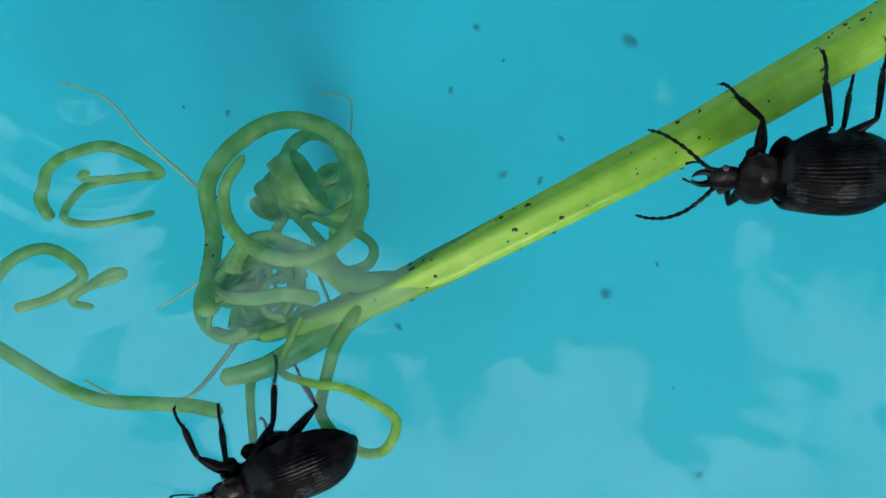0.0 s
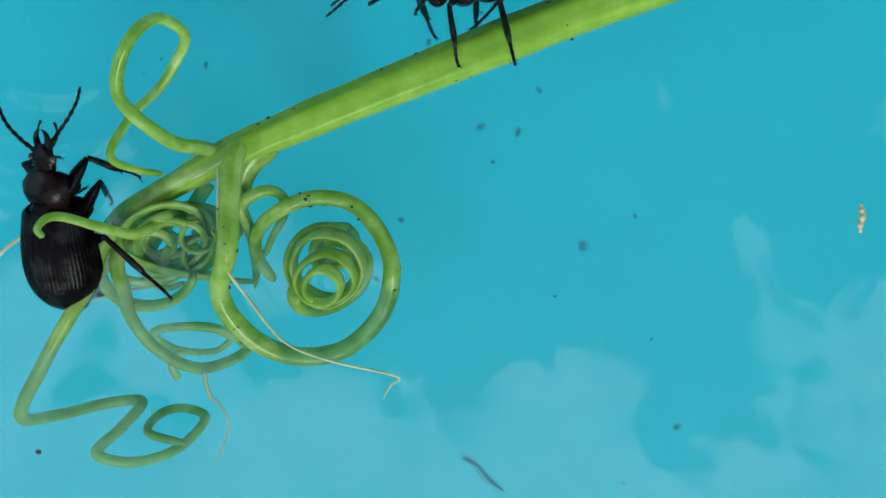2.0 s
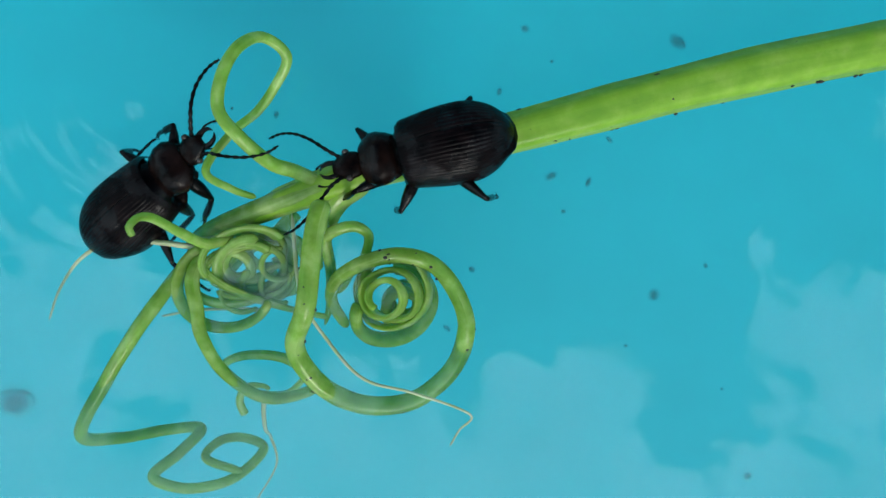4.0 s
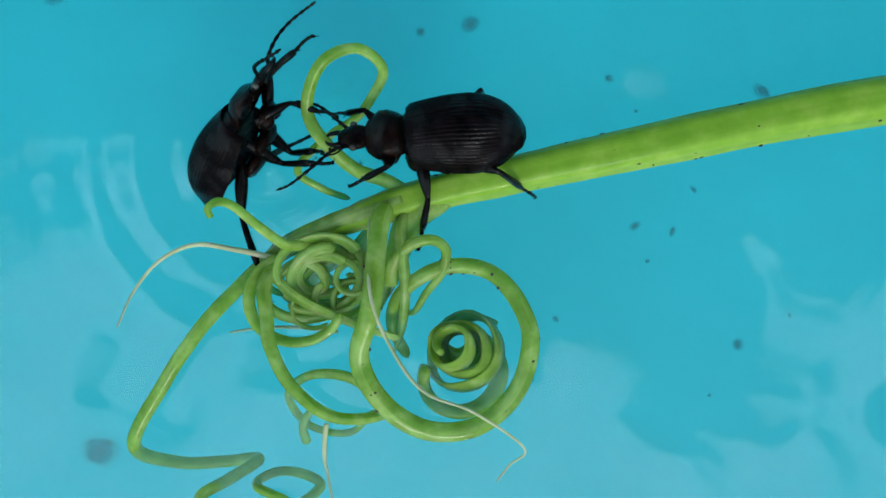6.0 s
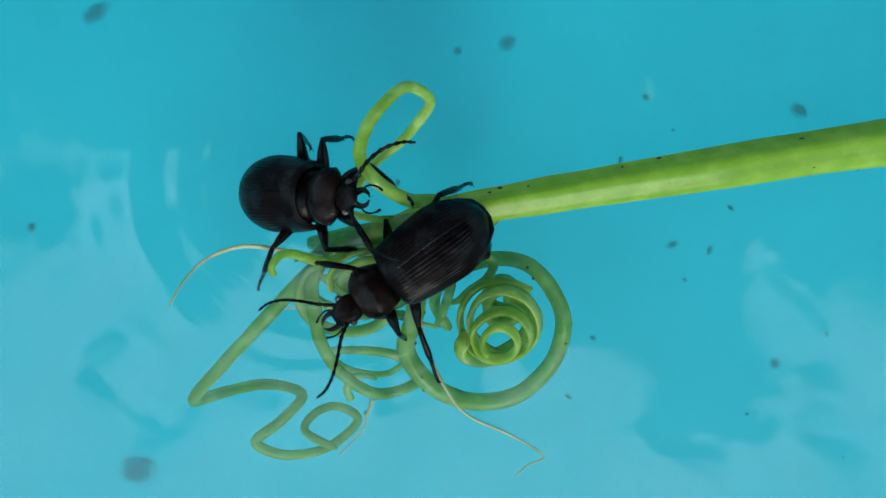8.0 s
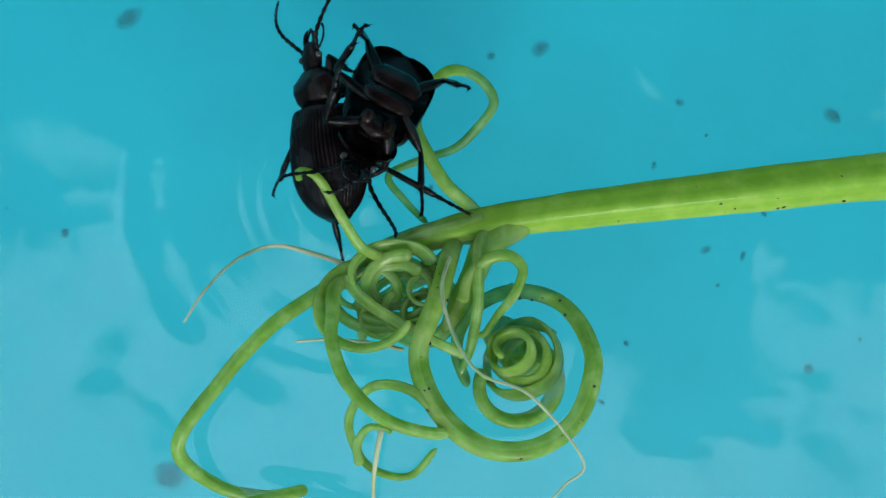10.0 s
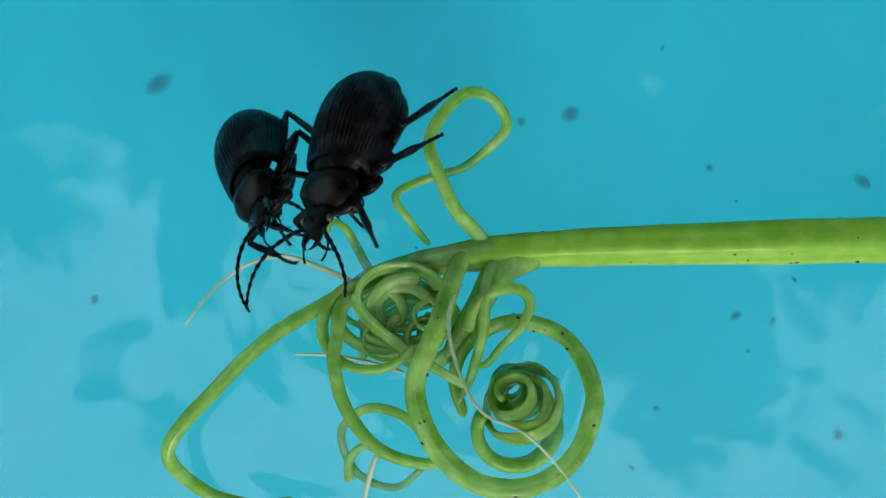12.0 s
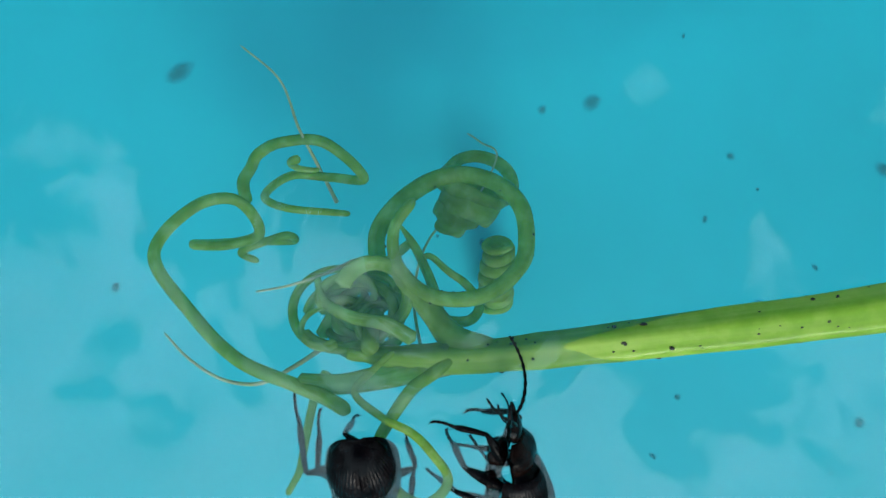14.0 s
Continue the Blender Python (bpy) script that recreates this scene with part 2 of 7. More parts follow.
def blob(bm, centre, size, rough=0.25, sub=2, seed=0):
    """A lump with an uneven outline."""
    made = bmesh.ops.create_icosphere(bm, subdivisions=sub, radius=1)["verts"]
    for v in made:
        k = 1 + rough * noise.noise(v.co * 1.7 + Vector((seed, seed * 0.37, 0)))
        v.co = Vector(centre) + Vector((v.co.x * size[0], v.co.y * size[1], v.co.z * size[2])) * k


# ------------------------------------------------------------- the tub
def build_tub():
    """A round-cornered plastic tub: floor and wall in one profile turned about the corners."""
    def outline(r, half):
        pts = []
        for cx, cy, a0 in ((1, 1, 0), (-1, 1, 90), (-1, -1, 180), (1, -1, 270)):
            for k in range(9):
                a = radians(a0 + 90 * k / 8)
                pts.append(((half - 0.08) * cx + r * math.cos(a), (half - 0.08) * cy + r * math.sin(a)))
        return pts

    bm = bmesh.new()
    prof = [(-0.03, -0.05), (0.0, -0.05), (0.02, -0.047), (0.032, -0.038), (0.036, -0.02), (0.045, 0.05), (0.052, 0.056), (0.07, 0.056),
            (0.074, 0.05), (0.072, 0.044), (0.056, 0.044), (0.046, -0.05), (0.03, -0.056)]
    loops = [[bm.verts.new((x, y, z)) for x, y in outline(0.05 + r, 0.30)] for r, z in prof]
    for a, b in zip(loops, loops[1:]):
        for j in range(len(a)):
            bm.faces.new((a[j], a[(j + 1) % len(a)], b[(j + 1) % len(a)], b[j]))
    bm.faces.new(loops[0])
    bm.faces.new(loops[-1])
    tub = part("tub", bm, M_TUB)
    tagged(tub, "turquoise blue plastic tub filled with shallow water", "tub", kind="structure")

    bm = bmesh.new()
    bm.faces.new([bm.verts.new((x, y, 0)) for x, y in outline(0.086, 0.30)])
    water = part("water", bm, M_WATER)
    water.visible_shadow = False
    tagged(water, "clear still water with faint sky reflections", "water", kind="structure")

    bm = bmesh.new()
    bmesh.ops.create_grid(bm, x_segments=4, y_segments=4, size=40)
    for v in bm.verts:
        v.co.z = -0.058
    tagged(part("ground", bm, M_GROUND), "plain grey paving under the tub", "ground", kind="structure")


build_tub()


# ------------------------------------------------------------- the vine
def arc(c, r, a0, a1, n, w0=0.0, w1=0.0, squash=1.0):
    """Points of an arc in the plant's plane (u, v), degrees, rising from w0 to w1."""
    out = []
    for i in range(n):
        s = i / (n - 1)
        a = radians(a0 + (a1 - a0) * s)
        out.append(Vector((c[0] + r * math.cos(a), c[1] + r * squash * math.sin(a), w0 + (w1 - w0) * s)))
    return out


def helix(start, axis, radius, turns, n, r_end=None):
    """Points of a coil from start along axis (its length is the coil's)."""
    axis = Vector(axis)
    a = axis.orthogonal().normalized()
    b = axis.normalized().cross(a)
    out = []
    for i in range(n):
        s = i / (n - 1)
        r = radius + ((r_end if r_end else radius) - radius) * s
        t = 2 * math.pi * turns * s
        out.append(Vector(start) + axis * s + (a * math.cos(t) + b * math.sin(t)) * r)
    return out


def build_vine():
    """The floating stem with its curled tendrils. Its own space: x along the stem, z towards the sky when the ring lies flat."""
    vine = new("vine")
    tagged(vine, "green vine stem with curled tendrils floating on water", "plant")

    def strand(name, ctrl, r0, r1, n=60, seg=10, mat=M_TENDRIL, flat=1.0, ribs=0, label="", curve=True, end=0.02):
        bm = bmesh.new()
        grow = taper(r0, r1)
        tube(bm, spline(ctrl, n) if curve else ctrl, lambda s: grow(s) * rounded(s, end), seg, flat, ribs)
        return part(name, bm, mat, vine, label)

    def coil(name, start, axis, r0, turns, r1, width, thick):
        """A ribbon wound on itself along axis, its broad side along the axis."""
        n = int(turns * 26)
        pts = helix(start, axis, r0, turns, n, r1)
        along = Vector(axis).normalized()
        bm = bmesh.new()
        rings = []
        for i, p in enumerate(pts):
            s = i / (n - 1)
            c = Vector(start) + Vector(axis) * s
            out = (p - c).normalized()
            wide = width * (0.4 + 0.6 * min(1, 6 * s, 4 * (1 - s))) * (1 + 0.35 * noise.noise(p * 0.02))
            p = c + (p - c) * (1 + 0.34 * noise.noise(Vector((s * turns * 2.3, r0, 0))))
            ring = []
            for j in range(10):
                a = 2 * math.pi * j / 10
                ring.append(bm.verts.new((p + along * (math.cos(a) * wide / 2 + 9 * noise.noise(p * 0.02)) + out * (math.sin(a) * thick)) * U))
            rings.append(ring)
        skin(bm, rings, [(pts[k] - pts[max(k - 1, 0)]).length for k in range(n)])
        return part(name, bm, M_TENDRIL, vine, "tightly wound flat green tendril")

    girth = (11, 19, 26, 31, 32, 38, 43, 45, 45)
    reach = (-190, -130, -70, 0, 120, 400, 800, 1300, 1900)
    steps = [k / 8 for k in range(9)]
    # the stalk, its fork and the torn body beyond it
    bm = bmesh.new()
    tube(bm, spline([(-190, -32, -22), (-130, -19, -6), (-70, -8, -2), (0, 0, 0), (120, 6, 2), (400, 8, 2), (800, 4, 0), (1300, -30, 0), (1900, -80, -2)], 120),
         lambda s: np.interp(s, steps, girth) + 2.5 * noise.noise(Vector((s * 22, 0, 0))), 40, 0.95, 5, wobble=0.015)
    part("stem", bm, M_STEM, vine, "ribbed pale green stalk")
    strand("fork_branch", [(90, -4, 0), (38, -16, 0), (0, -44, 0), (-28, -90, -8), (-62, -142, -20), (-90, -180, -28)], 33, 15, 40, end=0.2)
    body = strand("torn_body", [(10, 0, 0), (-60, -8, 0), (-140, -20, -8), (-210, -35, -30), (-270, -66, -70)], 33, 17, 40, 14, M_BODY, 0.8, 5,
           "split pale green stem end")

    # the small loop on the other side of the fork
    loop = strand("loop_tendril", [(6, 6, 0), (-26, 40, 14), (-62, 72, 45), (-94, 130, 72), (-110, 182, 72), (-86, 231, 87), (-46, 265, 90), (-2, 267, 49), (24, 225, 30), (-13, 183, 9), (-54, 154, -3), (-106, 135, 7), (-165, 94, 42), (-138, 50, 24), (-104, 16, -14)], 13, 6, 130, 12)

    # the long outer tendril that zigzags and ends in a loop
    outer = strand("outer_tendril", [(-190, -30, -22), (-240, -54, -16), (-287, -80, 2), (-381, -143, 43), (-475, -230, 45), (-556, -325, 25), (-518, -396, -60), (-444, -424, -93), (-366, -420, -46), (-407, -425, 16), (-458, -437, 53), (-404, -478, 61), (-326, -501, 34), (-261, -488, -15), (-294, -462, -37), (-335, -442, -14), (-361, -444, 33), (-300, -478, 63)], 14, 8, 230, 12)

    # root coil, great ring and end coil
    ring_line = [(-26, 2, -6), (-48, -34, 30), (-84, -139, 88), (-127, -234, 76), (-102, -325, 79), (-38, -391, 73), (49, -405, 66), (127, -364, 46), (167, -281, 42), (162, -217, 18), (130, -162, -3), (74, -133, -7), (12, -135, -4), (-44, -169, -15), (-66, -225, -30), (-52, -290, -30)]
    root_coil = coil("root_coil", (43, -258, -268), (28, -28, 205), 30, 6.6, 34, 34, 9)
    bm = bmesh.new()
    tube(bm, spline(ring_line, 170), lambda s: np.interp(s, (0, 0.1, 0.3, 0.75, 1), (17, 17, 18, 14, 10)) * rounded(s), 14)
    ring = part("ring_tendril", bm, M_TENDRIL, vine)
    end_coil = coil("end_coil", (40, -276, -14), (-34, 58, 84), 78, 3.5, 22, 50, 6)
    coil_loop = strand("coil_loop", arc((17, -300), 70, 75, -215, 60, -34, 26, 0.95), 21, 15, seg=14, flat=0.75, curve=False)
    hook = strand("hooked_tendril", [(-170, -38, 20), (-190, -36, 50), (-209, -23, 74), (-233, 20, 114), (-255, 63, 153), (-272, 76, 172), (-285, 71, 192), (-284, 55, 193)], 11, 5, 70, 8)
    strand("inner_loop", [(-50, -140, 22), (-40, -105, 30), (-8, -75, 40), (36, -70, 44), (58, -95, 40), (40, -135, 30), (8, -165, 16), (-20, -195, 6), (-44, -190, 4)], 13, 5, 60, 8)

    # the tangle under the torn body
    lower = strand("lower_tendril", [(-240, -60, 0), (-265, -89, 32), (-270, -140, 49), (-273, -188, 66), (-251, -265, 72), (-193, -333, 66), (-112, -357, 10), (-151, -286, 20), (-225, -264, 8), (-285, -308, -64), (-266, -382, -103), (-196, -411, -99), (-137, -373, -76)], 14, 6, 170, 10)
    curl = strand("curl_tip", [(-262, -390, -8), (-262, -355, -4), (-240, -330, 0), (-212, -335, 2), (-200, -345, 4)], 9, 4, 30, 8)
    strand("ribbon_strand", [(-250, -70, 24), (-215, -120, 34), (-160, -165, 36), (-100, -205, 34), (-55, -232, 30)], 14, 9, 40, 10, M_BODY, 0.35)
    strand("tangle_strand", arc((-185, -105), 88, 160, -170, 60, -30, 26, 0.72), 13, 10, seg=10, flat=0.7, mat=M_BODY, curve=False)
    strand("tangle_strand", arc((-150, -100), 66, 70, 420, 60, 40, -6, 0.8), 14, 9, seg=10, flat=0.6, mat=M_BODY, curve=False)
    strand("tangle_strand", arc((-215, -125), 84, 100, 330, 50, 10, 50, 0.9), 14, 11, seg=9, flat=0.7, mat=M_TENDRIL, curve=False)
    strand("tangle_strand", arc((-165, -75), 70, 10, 200, 40, 24, 52, 0.7), 18, 10, seg=10, flat=0.4, mat=M_BODY, curve=False)
    strand("tangle_strand", arc((-125, -130), 60, 200, 470, 50, -50, -8, 1.0), 18, 11, seg=10, flat=0.4, mat=M_BODY, curve=False)
    strand("tangle_strand", [(-60, -40, -20), (-110, -75, -34), (-170, -95, -44), (-220, -130, -30), (-235, -180, -14)], 17, 11, 40, 10, M_BODY, 0.6)

    for cx, cy, r, a0, a1, w0, w1, sq, w in ((-160, -95, 44, 20, 330, 30, 10, 0.8, 15), (-200, -100, 40, 200, 520, 4, 30, 0.9, 14), (-130, -80, 36, 90, 400, -20, 16, 1.1, 16),
                                             (-180, -140, 50, 150, 410, -30, 0, 0.7, 13), (-225, -85, 46, 60, 300, -40, -10, 0.8, 13), (-120, -150, 34, 0, 280, 10, 30, 1.0, 12),
                                             (-150, -120, 58, 40, 350, -10, 40, 0.75, 11), (-172, -108, 72, 210, 500, 16, 34, 0.7, 10), (-140, -140, 46, 120, 430, 24, 4, 0.8, 11),
                                             (-190, -150, 38, 0, 300, 8, 26, 0.9, 10), (-110, -110, 30, 60, 380, 20, 40, 0.9, 9)):
        strand("tangle_strand", arc((cx, cy), r, a0, a1, 44, w0, w1, sq), w * 0.85, w * 0.55, seg=10, flat=0.65, mat=M_BODY, curve=False)

    strand("strap_strand", [(30, -2, -10), (-8, -36, 22), (-18, -90, 34), (-26, -150, 20), (-46, -215, 4), (-70, -262, -6)], 18, 11, 50, 12, M_BODY, 0.7, end=0.3)

    # dry fibres
    dry = "thin beige dry fibre"
    strand("fibre", [(-240, -50, 4), (-300, -22, 8), (-370, 2, 6), (-440, -14, 0), (-500, -60, -6), (-545, -116, -10)], 5.5, 2, 60, 6, M_THREAD, label=dry)
    fibre = strand("fibre", [(-58, -20, 20), (-80, -125, 128), (-64, -212, 158), (-27, -282, 198), (45, -324, 226), (117, -416, 194), (89, -448, 178), (63, -472, 178)], 3.4, 1.6, 90, 6, M_THREAD, label=dry)
    strand("fibre", [(-205, -340, 80), (-214, -366, 76), (-230, -420, 40), (-242, -474, -23), (-260, -560, -60), (-330, -640, -70)], 5, 1.6, 60, 6, M_THREAD, label=dry)
    strand("fibre", [(-355, -168, -20), (-290, -172, -16), (-220, -186, -10), (-160, -206, -6)], 2, 4, 40, 6, M_THREAD, label=dry)

    # soil specks stuck to the stalk and ring
    rnd = random.Random(4)
    bm = bmesh.new()
    for k in range(190):
        u, a = 20 + 1100 * rnd.random() ** 1.3, rnd.uniform(0, 2 * math.pi)
        y0 = np.interp(u, (0, 120, 400, 800, 1300), (0, 6, 8, 4, -30))
        rr = np.interp(u, reach, girth) - 2.5
        s = rnd.choice((1.3, 1.5, 1.7, 2, 2.3, 2.8, 3.6))
        blob(bm, Vector((u, y0 + rr * math.cos(a) * 1.02, rr * 0.95 * math.sin(a))) * U, (s * U * rnd.uniform(1, 2), s * U, s * U), 0.6, 1, k)
    tagged(part("soil_specks", bm, M_DIRT, vine, "dark soil specks"), kind="stuff")
    bm = bmesh.new()
    way = spline(ring_line, 150)
    for k in range(46):
        i = rnd.randrange(15, 115)
        off = Vector((rnd.uniform(-1, 1), rnd.uniform(-1, 1), rnd.uniform(-0.6, 1)))
        on = (way[i + 1] - way[i - 1]).normalized()
        p = way[i] + (off - on * off.dot(on)).normalized() * (18 - 6 * i / 149)
        s = rnd.choice((1.2, 1.5, 1.8, 2.4, 3.2))
        blob(bm, p * U, (s * U * rnd.uniform(1, 1.7), s * U, s * U), 0.6, 1, k)
    tagged(part("ring_specks", bm, M_DIRT, ring, "dark soil specks"), kind="stuff")
    return vine, loop, outer, ring, root_coil, end_coil, coil_loop, hook, lower, curl, body, fibre


vine, loop, outer, ring, root_coil, end_coil, coil_loop, hook, lower, curl, body, fibre = build_vine()


# ------------------------------------------------------------- the beetles
COXAE = ((5.6, 1.7, -1.7), (1.6, 2.4, -2.0), (-2.6, 2.2, -2.2))     # front, middle, hind; left side
FEMUR = (4.6, 5.2, 6.8)
SHIN = (7.6, 9.2, 12.0)


def loft(bm, stations, seg=24, power=2.3):
    """A closed body along x through (x, half width, top, bottom)."""
    rings = []
    for x, w, top, bot in stations:
        ring = []
        for j in range(seg):
            a = 2 * math.pi * j / seg
            c, s = math.cos(a), math.sin(a)
            y = w * math.copysign(abs(c) ** (2 / power), c)
            z = (top if s > 0 else -bot) * math.copysign(abs(s) ** (2 / power), s)
            ring.append(bm.verts.new(Vector((x, y, z)) * MM))
        rings.append(ring)
    for a, b in zip(rings, rings[1:]):
        for j in range(seg):
            bm.faces.new((a[j], a[(j + 1) % seg], b[(j + 1) % seg], b[j]))
    bm.faces.new(rings[0])
    bm.faces.new(rings[-1])


def elytron(bm, side):
    """One grooved wing case, from the suture to the rolled rim."""
    ns, na = 50, 104
    grid = []
    for i in range(ns):
        q = i / (ns - 1)
        s = 1 - (1 - q) ** 1.8
        x = 3.3 - 15.3 * s
        back = max(0.0, (s - 0.52) / 0.48)
        w = (4.35 + 0.9 * math.sin(min(1, s / 0.62) * math.pi / 2)) * (1 - back ** 2.1) ** 0.58 + 0.04
        if s < 0.05:
            w -= 0.7 * (1 - s / 0.05) ** 2
        h = (3.2 + 1.8 * math.sin(min(1, s / 0.5) * math.pi / 2)) * (1 - back ** 2.3) ** 0.55 + 0.04
        row = []
        for j in range(na):
            q = j / (na - 1)
            a = q * radians(104)
            groove = 0.055 * (abs(math.sin(q * 16 * math.pi)) ** 0.5 - 1) * min(1, 8 * s, 8 * (1 - s)) * (1 if q < 0.93 else 0)
            pit = 0.02 * noise.noise(Vector((x * 3.1, q * 40, side)))
            k = 1 + (groove + pit) * 0.5
            row.append(bm.verts.new(Vector((x, side * (0.02 + w * math.sin(a) ** 0.92 * k), 0.2 + (h * math.cos(a) * k if a < math.pi / 2 else h * math.cos(a) * 1.6))) * MM))
        grid.append(row)
    for a, b in zip(grid, grid[1:]):
        for j in range(na - 1):
            bm.faces.new((a[j], a[j + 1], b[j + 1], b[j]))


def limb(bm, pts, radii, seg=8):
    tube(bm, [Vector(p) for p in pts], lambda s: np.interp(s, np.linspace(0, 1, len(radii)), radii), seg, 0.85, 0, MM)


def build_beetle(label):
    beetle = new("beetle")
    tagged(beetle, label, "beetle", "beetles on the vine")
    for side in (1, -1):
        bm = bmesh.new()
        elytron(bm, side)
        part("elytron", bm, M_ELYTRA, beetle, "black wing case with fine lengthwise grooves")
    bm = bmesh.new()
    under = [(-12.3, 0.9, 0.3, 0.3), (-11.7, 2.5, 0.3, 1.1), (-10, 3.8, 0.4, 2.5), (-6, 5.0, 0.5, 3.9), (-1, 4.9, 0.5, 4.2), (2.3, 4.1, 0.6, 3.7), (4.2, 2.3, 1.6, 2.0)]
    rings = []
    for x in np.linspace(-12.3, 4.2, 67):
        w, top, bot = (np.interp(x, [q[0] for q in under], [q[n] for q in under]) for n in (1, 2, 3))
        step = 0.12 * ((x + 12.3) / 1.9 % 1.0) ** 2 if x < -1.5 else 0
        rings.append((x, w, top, bot * (1.0 - step)))
    loft(bm, rings, 32)
    part("abdomen", bm, M_BELLY, beetle, "black segmented underside")
    for x, w, h, l in ((5.6, 2.3, 2.95, 1.9), (2.0, 3.3, 4.25, 1.7), (-1.6, 3.5, 4.45, 2.2)):
        bm = bmesh.new()
        blob(bm, Vector((x, 0, -h + 0.9)) * MM, (l * MM, w * MM, 1.1 * MM), 0.12, 3, x)
        part("sternum", bm, M_SHELL, beetle, "glossy black breast plate")
    for x, y, z in COXAE:
        for side in (1, -1):
            bm = bmesh.new()
            blob(bm, Vector((x, side * y * 0.8, z - 1.1)) * MM, (1.25 * MM, 0.95 * MM, 0.95 * MM), 0.1, 2, x + side)
            part("coxa", bm, M_SHELL, beetle)
    bm = bmesh.new()
    loft(bm, [(3.2, 2.3, 1.1, 1.4), (3.5, 2.9, 1.7, 1.8), (4.5, 3.3, 2.6, 2.7), (5.8, 3.75, 2.9, 2.9), (6.9, 3.75, 2.6, 2.6), (7.8, 3.1, 1.7, 1.7), (8.3, 2.5, 1.3, 1.4), (8.6, 1.9, 1.0, 1.2)], 28)
    for v in bm.verts:
        v.co.z -= 0.12 * MM * math.exp(-(v.co.y / (0.25 * MM)) ** 2) if v.co.z > 0 else 0
    part("pronotum", bm, M_SHELL, beetle, "black neck shield")
    head = bmesh.new()
    loft(head, [(8.4, 1.5, 0.9, 1.0), (9.0, 1.8, 1.05, 1.1), (9.9, 2.0, 1.1, 1.1), (10.8, 1.75, 0.95, 1.0), (11.6, 1.25, 0.6, 0.8), (12.2, 0.9, 0.25, 0.5)], 22)
    head = part("head", head, M_SHELL, beetle)
    for side in (1, -1):
        bm = bmesh.new()
        blob(bm, Vector((10.2, side * 1.9, 0.35)) * MM, (0.5 * MM, 0.42 * MM, 0.5 * MM), 0, 2)
        part("eye", bm, M_EYE, head)
        bm = bmesh.new()
        limb(bm, spline([(11.6, side * 0.8, -0.1), (12.6, side * 1.0, -0.15), (13.5, side * 0.75, -0.2), (14.0, side * 0.15, -0.2)], 10), [0.5, 0.4, 0.28, 0.06], 8)
        part("mandible", bm, M_LEG, head)
        bm = bmesh.new()
        limb(bm, spline([(11.4, side * 0.9, -0.7), (12.6, side * 1.7, -1.0), (13.8, side * 1.6, -1.4), (14.6, side * 1.2, -1.6)], 14), [0.16, 0.13, 0.16, 0.13, 0.17, 0.2], 6)
        part("palp", bm, M_LEG, head)
        bm = bmesh.new()
        ctrl = spline([(11.0, side * 1.4, 0.1), (12.6, side * 2.6, 0.9), (14.4, side * 4.4, 1.0), (16.4, side * 6.0, 0.4), (18.4, side * 6.9, -0.6), (20.0, side * 7.0, -1.4)], 67)
        limb(bm, ctrl, [0.31 - 0.0018 * k + 0.06 * math.sin(k * 2 * math.pi / 6) for k in range(67)], 7)
        part("antenna", bm, M_LEG, head)
    legs = []
    for side in (1, -1):
        for k in range(3):
            lf, ls = FEMUR[k], SHIN[k]
            bm = bmesh.new()
            limb(bm, spline([(-0.5, 0, 0.1), (0.3, 0, 0), (lf * 0.4, 0, 0.1), (lf * 0.8, 0, 0.05), (lf, 0, 0)], 14), [0.66, 0.7, 0.86, 0.94, 0.74, 0.48, 0.38], 10)
            leg = part("leg", bm, M_LEG, beetle)
            bm = bmesh.new()
            lt = ls * 0.58
            limb(bm, spline([(0, 0, 0), (lt * 0.3, 0, 0.06), (lt * 0.7, 0, 0.04), (lt, 0, 0)], 10), [0.38, 0.45, 0.48, 0.56, 0.4], 8)
            for sp in (0.12, -0.14):
                limb(bm, [(lt * 0.95, sp, 0), (lt + 0.5, sp * 2.2, -0.28), (lt + 0.8, sp * 2.8, -0.42)], [0.09, 0.06, 0.02], 5)
            for n in range(7):
                x = lt * (0.3 + 0.09 * n)
                limb(bm, [(x, 0.0, -0.2), (x + 0.25, 0.0, -0.42), (x + 0.4, 0.0, -0.55)], [0.05, 0.04, 0.015], 4)
            bm_foot = spline([(lt, 0, 0), (lt + (ls - lt) * 0.5, 0, 0.25), (ls * 0.97, 0, 0.1), (ls, 0, -0.2)], 41)
            limb(bm, bm_foot, [0.24 + 0.09 * abs(math.sin(j * math.pi / 8)) - 0.002 * j for j in range(41)], 7)
            for sp in (0.3, -0.3):
                limb(bm, [(ls, 0, -0.2), (ls + 0.35, sp * 0.7, -0.3), (ls + 0.5, sp, -0.6)], [0.08, 0.06, 0.02], 5)
            shin = part("shin", bm, M_LEG, leg)
            legs.append((leg, shin))
    return beetle, legs


walker, walker_legs = build_beetle("dull black ground beetle that climbs along the vine stem")
clinger, clinger_legs = build_beetle("black ground beetle that clings to the tendrils at the water")


